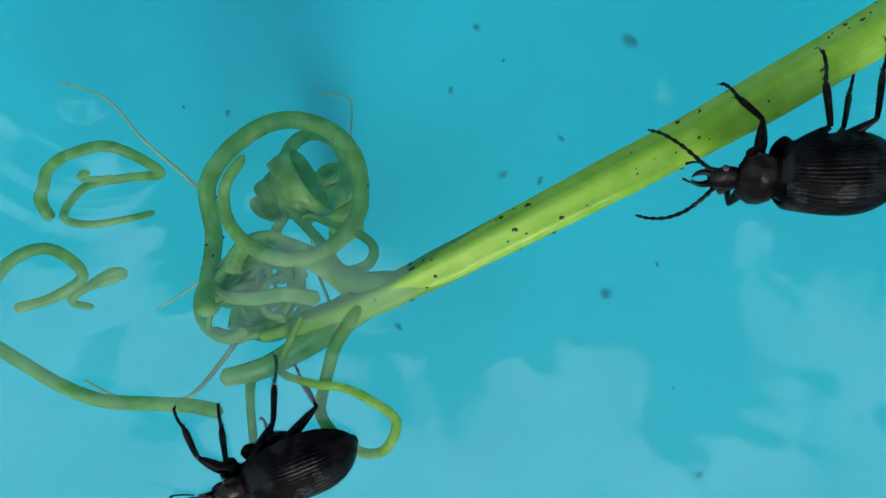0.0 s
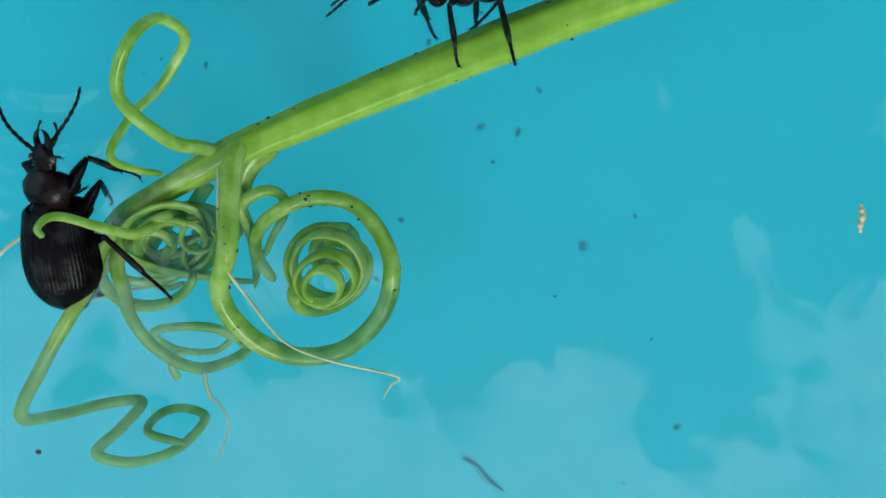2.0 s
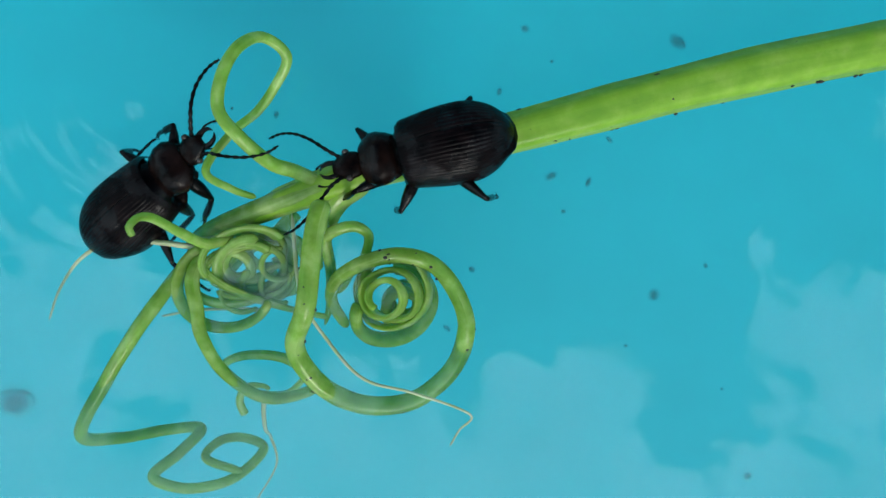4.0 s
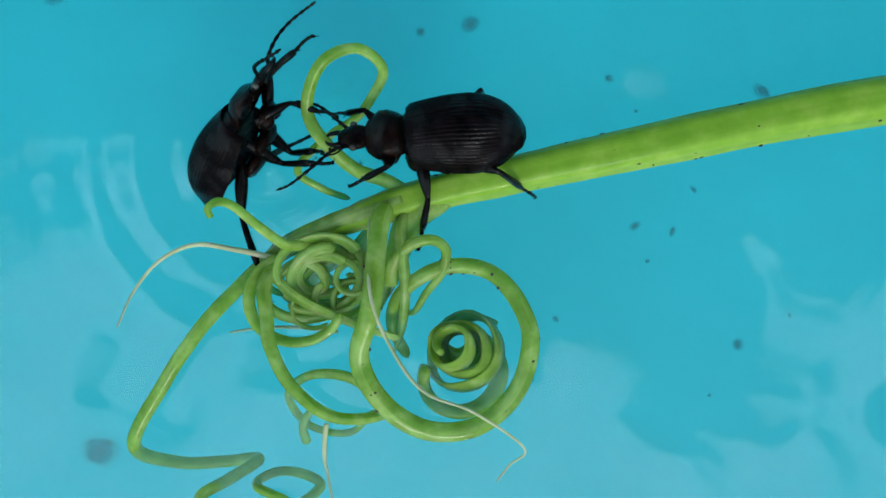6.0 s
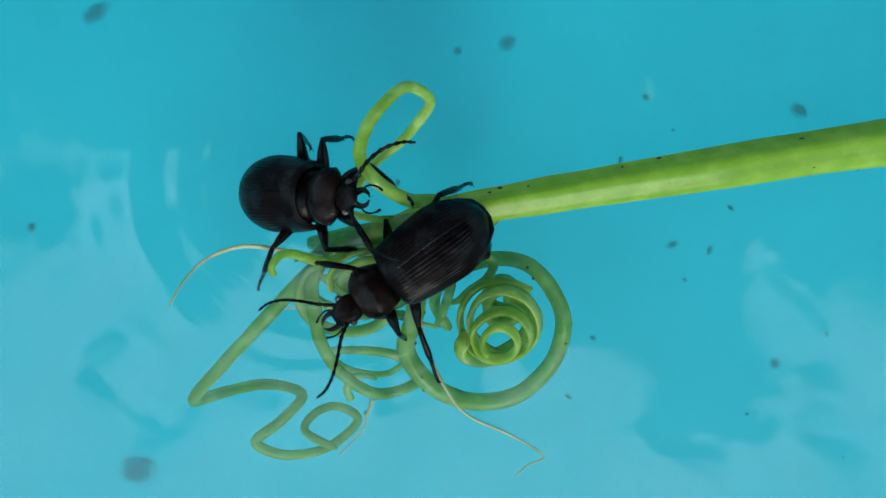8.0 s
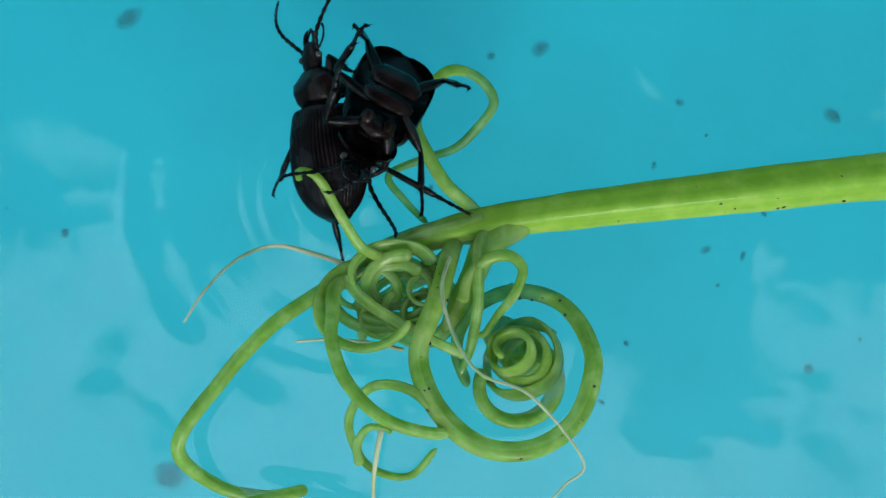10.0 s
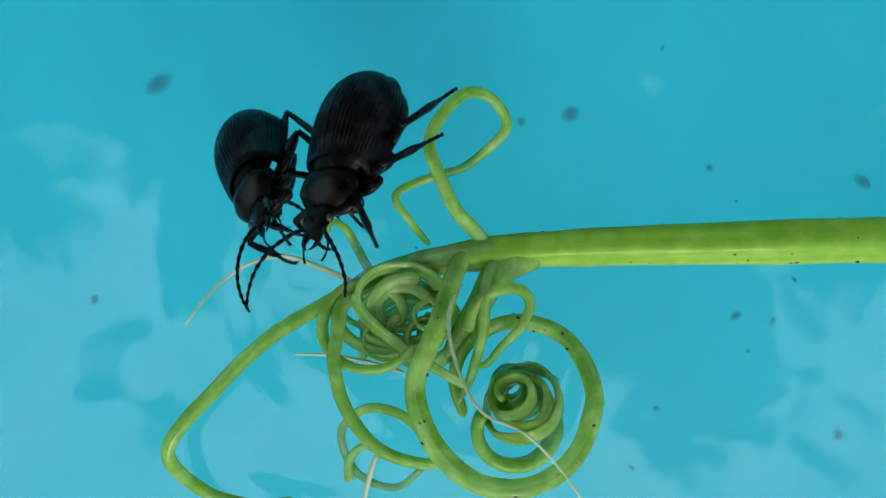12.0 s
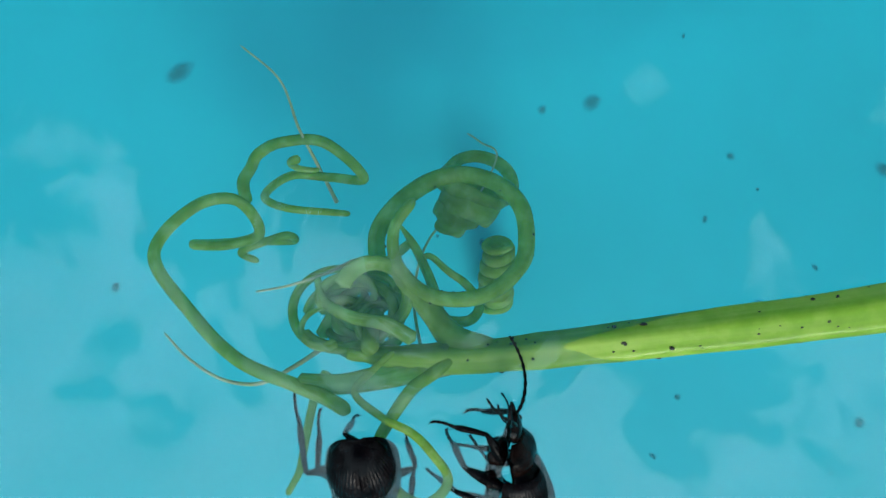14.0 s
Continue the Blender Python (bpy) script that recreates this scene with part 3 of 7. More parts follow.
# ------------------------------------------------------------- specks in the tub
def build_specks():
    """Silt on the tub's floor, and bits that float."""
    rnd = random.Random(11)
    spots = [(0.0597, -0.0236, 1.3), (0.064, 0.0245, 1.5), (-0.0617, -0.044, 3.0), (0.0086, 0.0372, 1.5), (0.047, -0.002, 0.8), (0.040, -0.001, 0.9),
             (0.035, 0.027, 1.0), (-0.001, 0.036, 1.1), (0.03, 0.015, 0.8), (0.051, 0.006, 0.7), (-0.07, 0.043, 2.4), (0.02, -0.03, 0.7)]
    for k in range(26):
        spots.append((rnd.uniform(-0.13, 0.13), rnd.uniform(-0.09, 0.09), rnd.choice((0.3, 0.4, 0.5, 0.7, 1.0))))
    for k, (x, y, s) in enumerate(spots):
        bm = bmesh.new()
        blob(bm, (0, 0, 0), (s * MM * rnd.uniform(0.9, 1.5), s * MM * rnd.uniform(0.7, 1.0), 0.04 * s * MM), 0.8, 3, k)
        ob = part("silt_flake", bm, M_SILT)
        ob.matrix_world = pose(x, y, -0.0498, 0, 0, rnd.uniform(0, 360))
        tagged(ob, "soft dark silt flake lying on the tub floor", "debris", "silt flakes")


def build_floaters():
    """A husk and a seed on the water, a twig on the floor."""
    bm = bmesh.new()
    tube(bm, spline([(-24, 0, 0), (-12, 2, 2), (4, -1, 3), (20, 1, 2), (28, 0, 0)], 24), lambda s: 7 * math.sin(math.pi * (0.12 + 0.8 * s)) * (1 + 0.25 * math.sin(s * 30)), 10, 0.7)
    husk = part("husk", bm, M_HUSK)
    husk.matrix_world = pose(0.09022, -0.02011, 0.0004, 0, 0, 88)
    tagged(husk, "small tan insect husk floating on the water", "debris")
    bm = bmesh.new()
    blob(bm, (0, 0, 0), (0.42 * MM, 0.34 * MM, 0.3 * MM), 0.4, 2, 3)
    seed = part("seed", bm, M_DIRT)
    seed.matrix_world = pose(-0.02313, -0.05223, -0.0002)
    tagged(seed, "tiny dark seed floating in the water", "debris")
    bm = bmesh.new()
    tube(bm, spline([(-60, 0, 0), (-20, 6, 1), (20, -3, 1), (66, 4, 0)], 30), lambda s: 7 * math.sin(math.pi * (0.1 + 0.8 * s)), 8, 0.6)
    twig = part("twig", bm, M_TWIG)
    twig.matrix_world = pose(0.04003, -0.06728, -0.0496, 0, 0, -40)
    tagged(twig, "short dark twig lying on the tub floor", "debris")


build_specks()
build_floaters()


def motions():
    walk(vine, [(0, pose(0.01704, -0.02293, -0.00300, 170.0, -7.0, 27.5)),
        (0.5, pose(0.02181, -0.02541, -0.00350, -160.0, -2.0, 30.9)),
        (1, pose(0.02273, -0.02773, -0.00350, -160.0, -2.0, 31.0)),
        (1.2, pose(0.02076, -0.02689, -0.00200, -175.8, 0.0, 29.9)),
        (1.3, pose(0.01993, -0.02552, -0.00150, 158.9, 0.5, 28.1)),
        (1.4, pose(0.01748, -0.02368, 0.00050, 120.5, 1.0, 26.3)),
        (1.5, pose(0.01413, -0.02070, 0.00050, 66.1, 0.0, 23.4)),
        (1.6, pose(0.01110, -0.01759, 0.00068, 43.3, 0.1, 22.6)),
        (1.8, pose(0.00583, -0.01372, 0.00104, 28.7, 0.4, 21.9)),
        (2, pose(0.00366, -0.01139, 0.00140, 27.2, 0.7, 21.8)),
        (2.5, pose(0.00262, -0.00722, 0.00190, -6.9, 0.5, 18.7)),
        (2.7, pose(0.00310, -0.00901, 0.00179, -5.3, 0.4, 16.6)),
        (4.8, pose(0.00148, -0.00413, 0.00066, 36.9, -0.9, 13.6)),
        (5, pose(-0.00075, -0.00376, 0.00055, 38.5, -1.0, 13.0)),
        (5.5, pose(0.00104, -0.00190, 0.00018, 28.3, -0.6, 12.2)),
        (6, pose(-0.00226, 0.00105, 0.00119, 8.5, -0.1, 11.9)),
        (6.5, pose(-0.00463, 0.00044, 0.00058, -12.3, -0.0, 10.1)),
        (7, pose(-0.00562, 0.00068, 0.00054, 5.9, -0.0, 7.2)),
        (7.5, pose(-0.00470, 0.00163, 0.00029, 30.3, -1.3, 7.9)),
        (8, pose(-0.00238, 0.00311, 0.00052, 35.9, -0.5, 8.8)),
        (8.2, pose(-0.00309, 0.00314, 0.00043, 33.7, -0.5, 8.6)),
        (9.2, pose(-0.00375, 0.00292, -0.00001, 5.7, -0.5, 7.6)),
        (10.3, pose(-0.00540, 0.00259, -0.00050, -16.3, -0.4, 6.2)),
        (10.5, pose(-0.00625, 0.00303, -0.00059, -18.5, -0.4, 6.1)),
        (11, pose(-0.00984, 0.00383, -0.00067, -20.1, -0.5, 4.7)),
        (11.5, pose(-0.00999, 0.00517, -0.00038, -27.6, -0.4, 4.7)),
        (12, pose(-0.00891, 0.01124, 0.00079, -8.9, 0.0, 1.4)),
        (12.5, pose(-0.01122, 0.01360, 0.00031, 0.6, 0.0, 0.2)),
        (13, pose(-0.01387, 0.01191, 0.00028, 25.3, 0.0, 0.1)),
        (13.3, pose(-0.01424, 0.01002, 0.00041, 48.8, 0.0, -0.6)),
        (13.5, pose(-0.01553, 0.00799, 0.00050, 67.7, 0.0, -0.5)),
        (13.6, pose(-0.01675, 0.00636, 0.00050, 86.8, 0.4, 0.7)),
        (13.7, pose(-0.01798, 0.00473, 0.00050, 109.8, 0.8, 2.3)),
        (13.8, pose(-0.01788, 0.00045, -0.00200, 145.9, -1.8, 4.4)),
        (14, pose(-0.01852, -0.00615, -0.00450, 170.0, -7.0, 7.8))])
    walk(ring, [(0, pose(-0.01779, -0.00677, -0.00454, -5.8, -10.7, 44.1)),
        (0.5, pose(-0.01900, -0.01194, 0.00463, -9.4, 13.9, 49.0)),
        (1, pose(-0.02014, -0.01167, 0.00440, -9.6, 13.2, 48.5)),
        (1.2, pose(-0.02014, -0.01167, 0.00440, -9.6, 13.2, 48.5)),
        (1.5, pose(-0.00769, -0.00453, 0.00537, -5.3, 2.7, 20.9)),
        (1.8, pose(0.00477, 0.00262, 0.00634, 3.3, -4.5, -7.4)),
        (2, pose(0.00477, 0.00262, 0.00634, 3.3, -4.5, -7.4)),
        (2.5, pose(0.00460, -0.00176, 0.01015, 14.2, 1.3, -11.5)),
        (5, pose(0.00120, 0.00152, 0.00434, 6.7, -8.2, 0.7)),
        (5.5, pose(0.00066, -0.00186, -0.00046, 3.1, -3.9, -0.7)),
        (6, pose(0.00003, 0.00023, 0.00366, 7.1, 0.4, 0.5)),
        (6.5, pose(-0.00025, -0.00056, -0.00069, -2.8, 4.5, -1.3)),
        (7, pose(0.00101, 0.00044, -0.00014, -5.9, -2.9, -0.7)),
        (7.5, pose(-0.00212, 0.00121, -0.00136, -5.2, -1.3, 7.9)),
        (8, pose(-0.00161, -0.00015, -0.00161, -3.7, -1.9, 6.4)),
        (10.5, pose(-0.00017, 0.00093, -0.00237, 2.1, -1.8, -1.4)),
        (11, pose(-0.00057, 0.00071, -0.00103, 2.0, -1.3, 0.2)),
        (11.5, pose(-0.00112, 0.00089, -0.00127, 1.8, -6.5, 0.5)),
        (12.5, pose(-0.00163, 0.00010, 0.00211, -1.1, 2.8, 5.0)),
        (13, pose(-0.00225, 0.00142, 0.00275, 2.1, 5.5, 9.1)),
        (13.3, pose(-0.00225, 0.00142, 0.00275, 2.1, 5.5, 9.1)),
        (13.8, pose(-0.00890, -0.00142, -0.00402, -10.2, 2.9, 26.1)),
        (14, pose(-0.00890, -0.00142, -0.00402, -10.2, 2.9, 26.1))])
    walk(loop, [(0, pose(0.00035, -0.00091, -0.00150, -7.5, -10.4, 14.5)),
        (0.5, pose(0.00277, 0.00054, -0.00227, -9.1, 2.9, 21.1)),
        (1, pose(0.00087, 0.00032, -0.00172, -11.3, 4.5, 17.5)),
        (1.2, pose(0.00087, 0.00032, -0.00172, -11.3, 4.5, 17.5)),
        (1.8, pose(-0.00098, -0.00038, 0.00024, -1.9, 9.8, -2.0)),
        (2, pose(-0.00098, -0.00038, 0.00024, -1.9, 9.8, -2.0)),
        (2.5, pose(-0.00007, 0.00103, 0.00120, -8.3, 12.5, 4.7)),
        (5, pose(-0.00079, 0.00008, 0.00007, -1.8, 2.8, 1.2)),
        (5.5, pose(0.00097, 0.00086, -0.00117, 5.3, -16.9, 2.6)),
        (7, pose(-0.00054, -0.00082, 0.00005, -2.5, -1.9, -4.0)),
        (7.5, pose(0.00230, 0.00110, -0.00102, 5.1, -6.6, 12.9)),
        (8, pose(0.00019, 0.00021, 0.00010, -4.6, 1.3, 9.3)),
        (10.5, pose(0.00018, -0.00065, -0.00008, -0.7, -9.6, -6.7)),
        (11, pose(0.00055, -0.00073, -0.00043, 5.2, -6.2, -5.8)),
        (11.5, pose(0.00026, -0.00035, -0.00069, 9.1, -7.6, -10.3)),
        (12, pose(-0.00066, -0.00037, 0.00034, 0.7, 0.6, -3.2)),
        (12.5, pose(0.00003, 0.00014, 0.00018, 2.2, -1.5, -0.2)),
        (13, pose(0.00230, 0.00110, -0.00102, 5.1, -6.6, 12.9)),
        (13.3, pose(0.00230, 0.00110, -0.00102, 5.1, -6.6, 12.9)),
        (13.8, pose(0.00035, -0.00091, -0.00150, -7.5, -10.4, 14.5)),
        (14, pose(0.00035, -0.00091, -0.00150, -7.5, -10.4, 14.5))])
    walk(outer, [(0, pose(-0.01673, 0.01272, 0.00835, -58.6, -49.8, 32.2)),
        (0.2, pose(-0.00887, 0.00559, 0.00243, -11.9, -22.3, 5.2)),
        (0.5, pose(-0.00100, -0.00154, -0.00350, 18.2, 12.5, 4.6)),
        (1, pose(-0.00100, -0.00154, -0.00350, 18.2, 12.5, 4.6)),
        (1.2, pose(-0.00100, -0.00154, -0.00350, 18.2, 12.5, 4.6)),
        (1.8, pose(0.00255, -0.00295, -0.00243, -0.1, 5.5, -6.3)),
        (2, pose(0.00255, -0.00295, -0.00243, -0.1, 5.5, -6.3)),
        (2.5, pose(-0.00054, 0.00003, -0.00360, -1.4, 8.6, 0.5)),
        (5, pose(0.00118, -0.00078, -0.00118, -0.1, 1.6, -1.7)),
        (5.5, pose(-0.00006, -0.00008, 0.00065, 1.0, -1.3, 0.3)),
        (6, pose(-0.00045, 0.00094, -0.00006, -1.8, -0.7, 1.2)),
        (7, pose(-0.00021, 0.00006, -0.00103, -1.6, 2.4, -0.2)),
        (7.5, pose(-0.00024, 0.00104, -0.00074, -0.9, 1.2, 1.8)),
        (8, pose(0.00010, -0.00054, 0.00110, 1.6, -1.4, -0.2)),
        (12.5, pose(-0.00043, 0.00023, 0.00102, -2.3, -2.8, 0.6)),
        (13, pose(-0.00152, 0.00036, 0.00232, 0.9, -4.7, 2.0)),
        (13.3, pose(-0.00152, 0.00036, 0.00232, 0.9, -4.7, 2.0)),
        (13.6, pose(-0.00389, 0.00705, 0.00501, -21.8, -26.2, 8.9)),
        (13.8, pose(-0.00626, 0.01373, 0.00770, -53.4, -42.6, 27.9)),
        (14, pose(-0.00626, 0.01373, 0.00770, -53.4, -42.6, 27.9))])
    walk(hook, [(0, pose(-0.00579, -0.00224, 0.00388, -60.2, -14.9, -7.1)),
        (0.5, pose(-0.00183, -0.00263, 0.00490, -77.3, -14.1, 0.6)),
        (1, pose(-0.00320, -0.00308, 0.00196, -69.2, -10.5, -4.0)),
        (1.2, pose(-0.00320, -0.00308, 0.00196, -69.2, -10.5, -4.0)),
        (1.5, pose(-0.00116, -0.00186, 0.00158, -37.3, -5.6, -1.3)),
        (1.8, pose(0.00088, -0.00064, 0.00119, -5.3, -2.8, 3.6)),
        (2, pose(0.00088, -0.00064, 0.00119, -5.3, -2.8, 3.6)),
        (2.5, pose(0.00041, -0.00045, 0.00018, 1.6, -1.3, -1.9)),
        (5, pose(-0.00048, -0.00072, -0.00066, 1.4, 2.3, -3.2)),
        (6, pose(-0.00025, 0.00120, -0.00029, 0.2, 0.8, 3.2)),
        (6.5, pose(-0.00127, 0.00180, -0.00205, 6.1, 7.2, 1.5)),
        (7, pose(-0.00103, 0.00036, -0.00097, -1.5, 3.7, 2.2)),
        (7.5, pose(-0.00171, 0.00037, -0.00119, 0.3, 3.5, -0.9)),
        (10.5, pose(0.00050, -0.00134, 0.00122, -2.5, -3.7, -2.7)),
        (11, pose(0.00140, -0.00087, 0.00269, -2.9, -7.8, -1.2)),
        (11.5, pose(0.00085, -0.00085, 0.00097, -2.6, -2.6, -1.7)),
        (12, pose(0.00000, -0.00156, -0.01168, 0.0, -0.0, 0.0)),
        (12.5, pose(0.00000, -0.00156, -0.01168, 0.0, -0.0, 0.0)),
        (13, pose(0.00000, -0.00156, -0.01168, 0.0, -0.0, 0.0)),
        (13.3, pose(0.00000, -0.00156, -0.01168, 0.0, -0.0, 0.0)),
        (13.6, pose(-0.00290, -0.00190, -0.00390, -30.1, -6.5, -5.6)),
        (13.8, pose(-0.00579, -0.00224, 0.00388, -60.2, -14.9, -7.1)),
        (14, pose(-0.00579, -0.00224, 0.00388, -60.2, -14.9, -7.1))])
    walk(lower, [(0, pose(-0.03439, -0.03406, 0.02638, 84.5, -47.4, 19.9)),
        (0.2, pose(-0.03406, -0.01791, 0.02347, 34.0, -32.6, 45.3)),
        (0.5, pose(-0.03374, -0.00177, 0.02056, -1.5, -8.7, 49.9)),
        (1, pose(-0.03374, -0.00177, 0.02056, -1.5, -8.7, 49.9)),
        (1.2, pose(-0.03374, -0.00177, 0.02056, -1.5, -8.7, 49.9)),
        (1.8, pose(0.00103, -0.00305, -0.00031, 4.0, 0.7, -6.5)),
        (2, pose(0.00103, -0.00305, -0.00031, 4.0, 0.7, -6.5)),
        (2.5, pose(-0.00008, -0.00003, 0.00068, 1.8, 4.7, 1.4)),
        (5, pose(0.00077, -0.00101, -0.00035, -2.3, -0.1, -2.6)),
        (6.5, pose(-0.00002, 0.00025, 0.00029, -2.1, 1.2, 1.2)),
        (7, pose(0.00085, -0.00035, -0.00056, 0.6, 1.0, -2.5)),
        (7.5, pose(-0.00085, 0.00078, -0.00162, -6.1, 2.2, 2.3)),
        (11, pose(-0.00008, 0.00015, 0.00105, -3.8, -5.8, 1.5)),
        (12.5, pose(0.00007, -0.00010, 0.00015, 3.4, -0.8, -0.3)),
        (13, pose(-0.00085, 0.00078, -0.00162, -6.1, 2.2, 2.3)),
        (13.3, pose(-0.00085, 0.00078, -0.00162, -6.1, 2.2, 2.3)),
        (13.6, pose(-0.01130, -0.01230, 0.01325, 35.0, -14.8, 18.2)),
        (13.8, pose(-0.02176, -0.02538, 0.02812, 77.6, -38.0, 18.8)),
        (14, pose(-0.02176, -0.02538, 0.02812, 77.6, -38.0, 18.8))])
    walk(curl, [(0, pose(-0.03439, -0.03406, 0.02638, 84.5, -47.4, 19.9)),
        (0.2, pose(-0.03406, -0.01791, 0.02347, 34.0, -32.6, 45.3)),
        (0.5, pose(-0.03374, -0.00177, 0.02056, -1.5, -8.7, 49.9)),
        (1, pose(-0.03374, -0.00177, 0.02056, -1.5, -8.7, 49.9)),
        (1.2, pose(-0.03374, -0.00177, 0.02056, -1.5, -8.7, 49.9)),
        (1.8, pose(0.00103, -0.00305, -0.00031, 4.0, 0.7, -6.5)),
        (2, pose(0.00103, -0.00305, -0.00031, 4.0, 0.7, -6.5)),
        (2.5, pose(-0.00008, -0.00003, 0.00068, 1.8, 4.7, 1.4)),
        (5, pose(0.00077, -0.00101, -0.00035, -2.3, -0.1, -2.6)),
        (6.5, pose(-0.00002, 0.00025, 0.00029, -2.1, 1.2, 1.2)),
        (7, pose(0.00085, -0.00035, -0.00056, 0.6, 1.0, -2.5)),
        (7.5, pose(-0.00085, 0.00078, -0.00162, -6.1, 2.2, 2.3)),
        (11, pose(-0.00008, 0.00015, 0.00105, -3.8, -5.8, 1.5)),
        (12.5, pose(0.00007, -0.00010, 0.00015, 3.4, -0.8, -0.3)),
        (13, pose(-0.00085, 0.00078, -0.00162, -6.1, 2.2, 2.3)),
        (13.3, pose(-0.00085, 0.00078, -0.00162, -6.1, 2.2, 2.3)),
        (13.6, pose(-0.01130, -0.01230, 0.01325, 35.0, -14.8, 18.2)),
        (13.8, pose(-0.02176, -0.02538, 0.02812, 77.6, -38.0, 18.8)),
        (14, pose(-0.02176, -0.02538, 0.02812, 77.6, -38.0, 18.8))])
    walk(root_coil, [(0, pose(-0.00014, 0.00177, 0.02688, -34.0, -36.8, -13.0)),
        (0.5, pose(0.00430, 0.00783, 0.02085, -74.4, -34.8, 7.7)),
        (1, pose(0.00238, 0.00669, 0.02119, -78.7, -26.8, 9.1)),
        (1.2, pose(0.00238, 0.00669, 0.02119, -78.7, -26.8, 9.1)),
        (1.5, pose(-0.00212, 0.00152, 0.00119, -32.3, -8.3, 5.9)),
        (1.8, pose(-0.00267, 0.00591, -0.01529, -25.7, -0.3, 0.2)),
        (2, pose(0.00014, -0.00012, -0.01249, -28.6, -13.3, 4.8)),
        (2.5, pose(-0.00185, 0.00142, -0.00125, 1.4, -6.9, -1.7)),
        (5, pose(0.00048, -0.00149, -0.01218, -39.1, -9.7, 6.0)),
        (5.5, pose(0.00021, 0.00052, -0.01173, -28.8, -11.0, 3.8)),
        (6, pose(-0.00194, 0.00084, -0.00082, -14.3, -6.3, 0.4)),
        (6.5, pose(-0.00164, 0.00141, 0.00022, 6.6, -5.9, -2.2)),
        (7, pose(-0.00219, 0.00011, -0.00005, -11.8, -6.2, 0.9)),
        (7.5, pose(-0.00056, -0.00104, -0.01145, -30.3, -9.7, 3.8)),
        (8, pose(0.00020, -0.00026, -0.01267, -36.1, -10.7, 3.9)),
        (8.2, pose(-0.00028, 0.00046, -0.01271, -33.7, -0.4, -1.5)),
        (10.3, pose(-0.00222, 0.00209, 0.00167, 16.3, 0.3, 0.4)),
        (10.5, pose(-0.00270, 0.00218, 0.00190, 12.8, -5.7, -1.2)),
        (11, pose(-0.00259, 0.00201, 0.00201, 14.4, -5.7, -0.9)),
        (11.5, pose(-0.00287, 0.00278, 0.00247, 21.9, -5.3, -2.2)),
        (12, pose(-0.00290, 0.00181, -0.00001, 3.0, -6.2, 0.1)),
        (12.5, pose(-0.00180, -0.00020, 0.00019, -6.6, -6.1, 1.6)),
        (13, pose(-0.00060, 0.00102, -0.01131, -24.8, -10.2, 2.6)),
        (13.3, pose(-0.00179, 0.00560, -0.01515, -20.8, 0.5, 0.4)),
        (13.5, pose(0.00218, -0.00291, 0.00705, -24.2, 7.6, 4.7)),
        (13.8, pose(0.00121, 0.00759, 0.02727, -47.3, -20.5, 5.4)),
        (14, pose(0.00121, 0.00759, 0.02727, -47.3, -20.5, 5.4))])
    walk(end_coil, [(0, pose(-0.01200, -0.00364, 0.00675, 47.5, -65.6, -15.0)),
        (0.5, pose(-0.01209, -0.00414, 0.00776, 6.3, -59.2, 23.5)),
        (1, pose(-0.01085, -0.00771, 0.00910, 8.0, -59.6, 22.1)),
        (1.2, pose(-0.01085, -0.00771, 0.00910, 8.0, -59.6, 22.1)),
        (1.5, pose(0.00154, 0.00274, 0.00212, 9.4, -11.6, 0.9)),
        (1.8, pose(0.00399, 0.00649, 0.01533, 23.3, 7.7, 0.4)),
        (2, pose(0.00507, 0.00182, 0.01755, 22.9, 7.3, 0.2)),
        (2.5, pose(0.00264, -0.00201, -0.00163, 8.9, -0.3, -1.2)),
        (5, pose(0.00530, 0.00748, 0.01608, 10.3, 8.8, -2.0)),
        (5.5, pose(0.00394, 0.00500, 0.01737, 20.6, 8.4, -0.7)),
        (6, pose(0.00232, -0.00235, -0.00035, -0.5, -0.1, -1.4)),
        (6.5, pose(0.00258, -0.00157, -0.00043, 14.3, 0.3, -1.2)),
        (7, pose(0.00207, -0.00282, 0.00025, -0.9, -0.0, -0.4)),
        (7.5, pose(0.00382, 0.00561, 0.01720, 16.6, 9.1, -1.4)),
        (8, pose(0.00315, 0.00795, 0.01565, 13.0, 7.4, -2.8)),
        (8.2, pose(0.00332, 0.00721, 0.01614, 15.2, 7.6, -2.4)),
        (10.3, pose(0.00094, -0.00016, 0.00099, 16.3, 0.3, 0.4)),
        (10.5, pose(0.00112, -0.00043, 0.00099, 18.5, 0.2, 0.5)),
        (11, pose(0.00126, -0.00052, 0.00105, 20.1, 0.2, 0.9)),
        (11.5, pose(0.00096, 0.00036, 0.00117, 27.6, 0.2, 0.4)),
        (12, pose(0.00103, -0.00095, -0.00044, 10.9, -0.1, 0.6)),
        (12.5, pose(0.00246, -0.00321, 0.00022, 7.4, -0.0, 0.6)),
        (13, pose(0.00223, 0.00335, 0.01755, 26.8, 7.7, 0.2)),
        (13.3, pose(0.00501, 0.00510, 0.01378, 28.3, 8.4, 1.3)),
        (13.5, pose(0.00532, 0.00424, 0.00642, 13.1, 4.4, -3.2)),
        (13.8, pose(0.00545, -0.00676, 0.00832, -11.5, -37.7, -2.7)),
        (14, pose(0.00545, -0.00676, 0.00832, -11.5, -37.7, -2.7))])
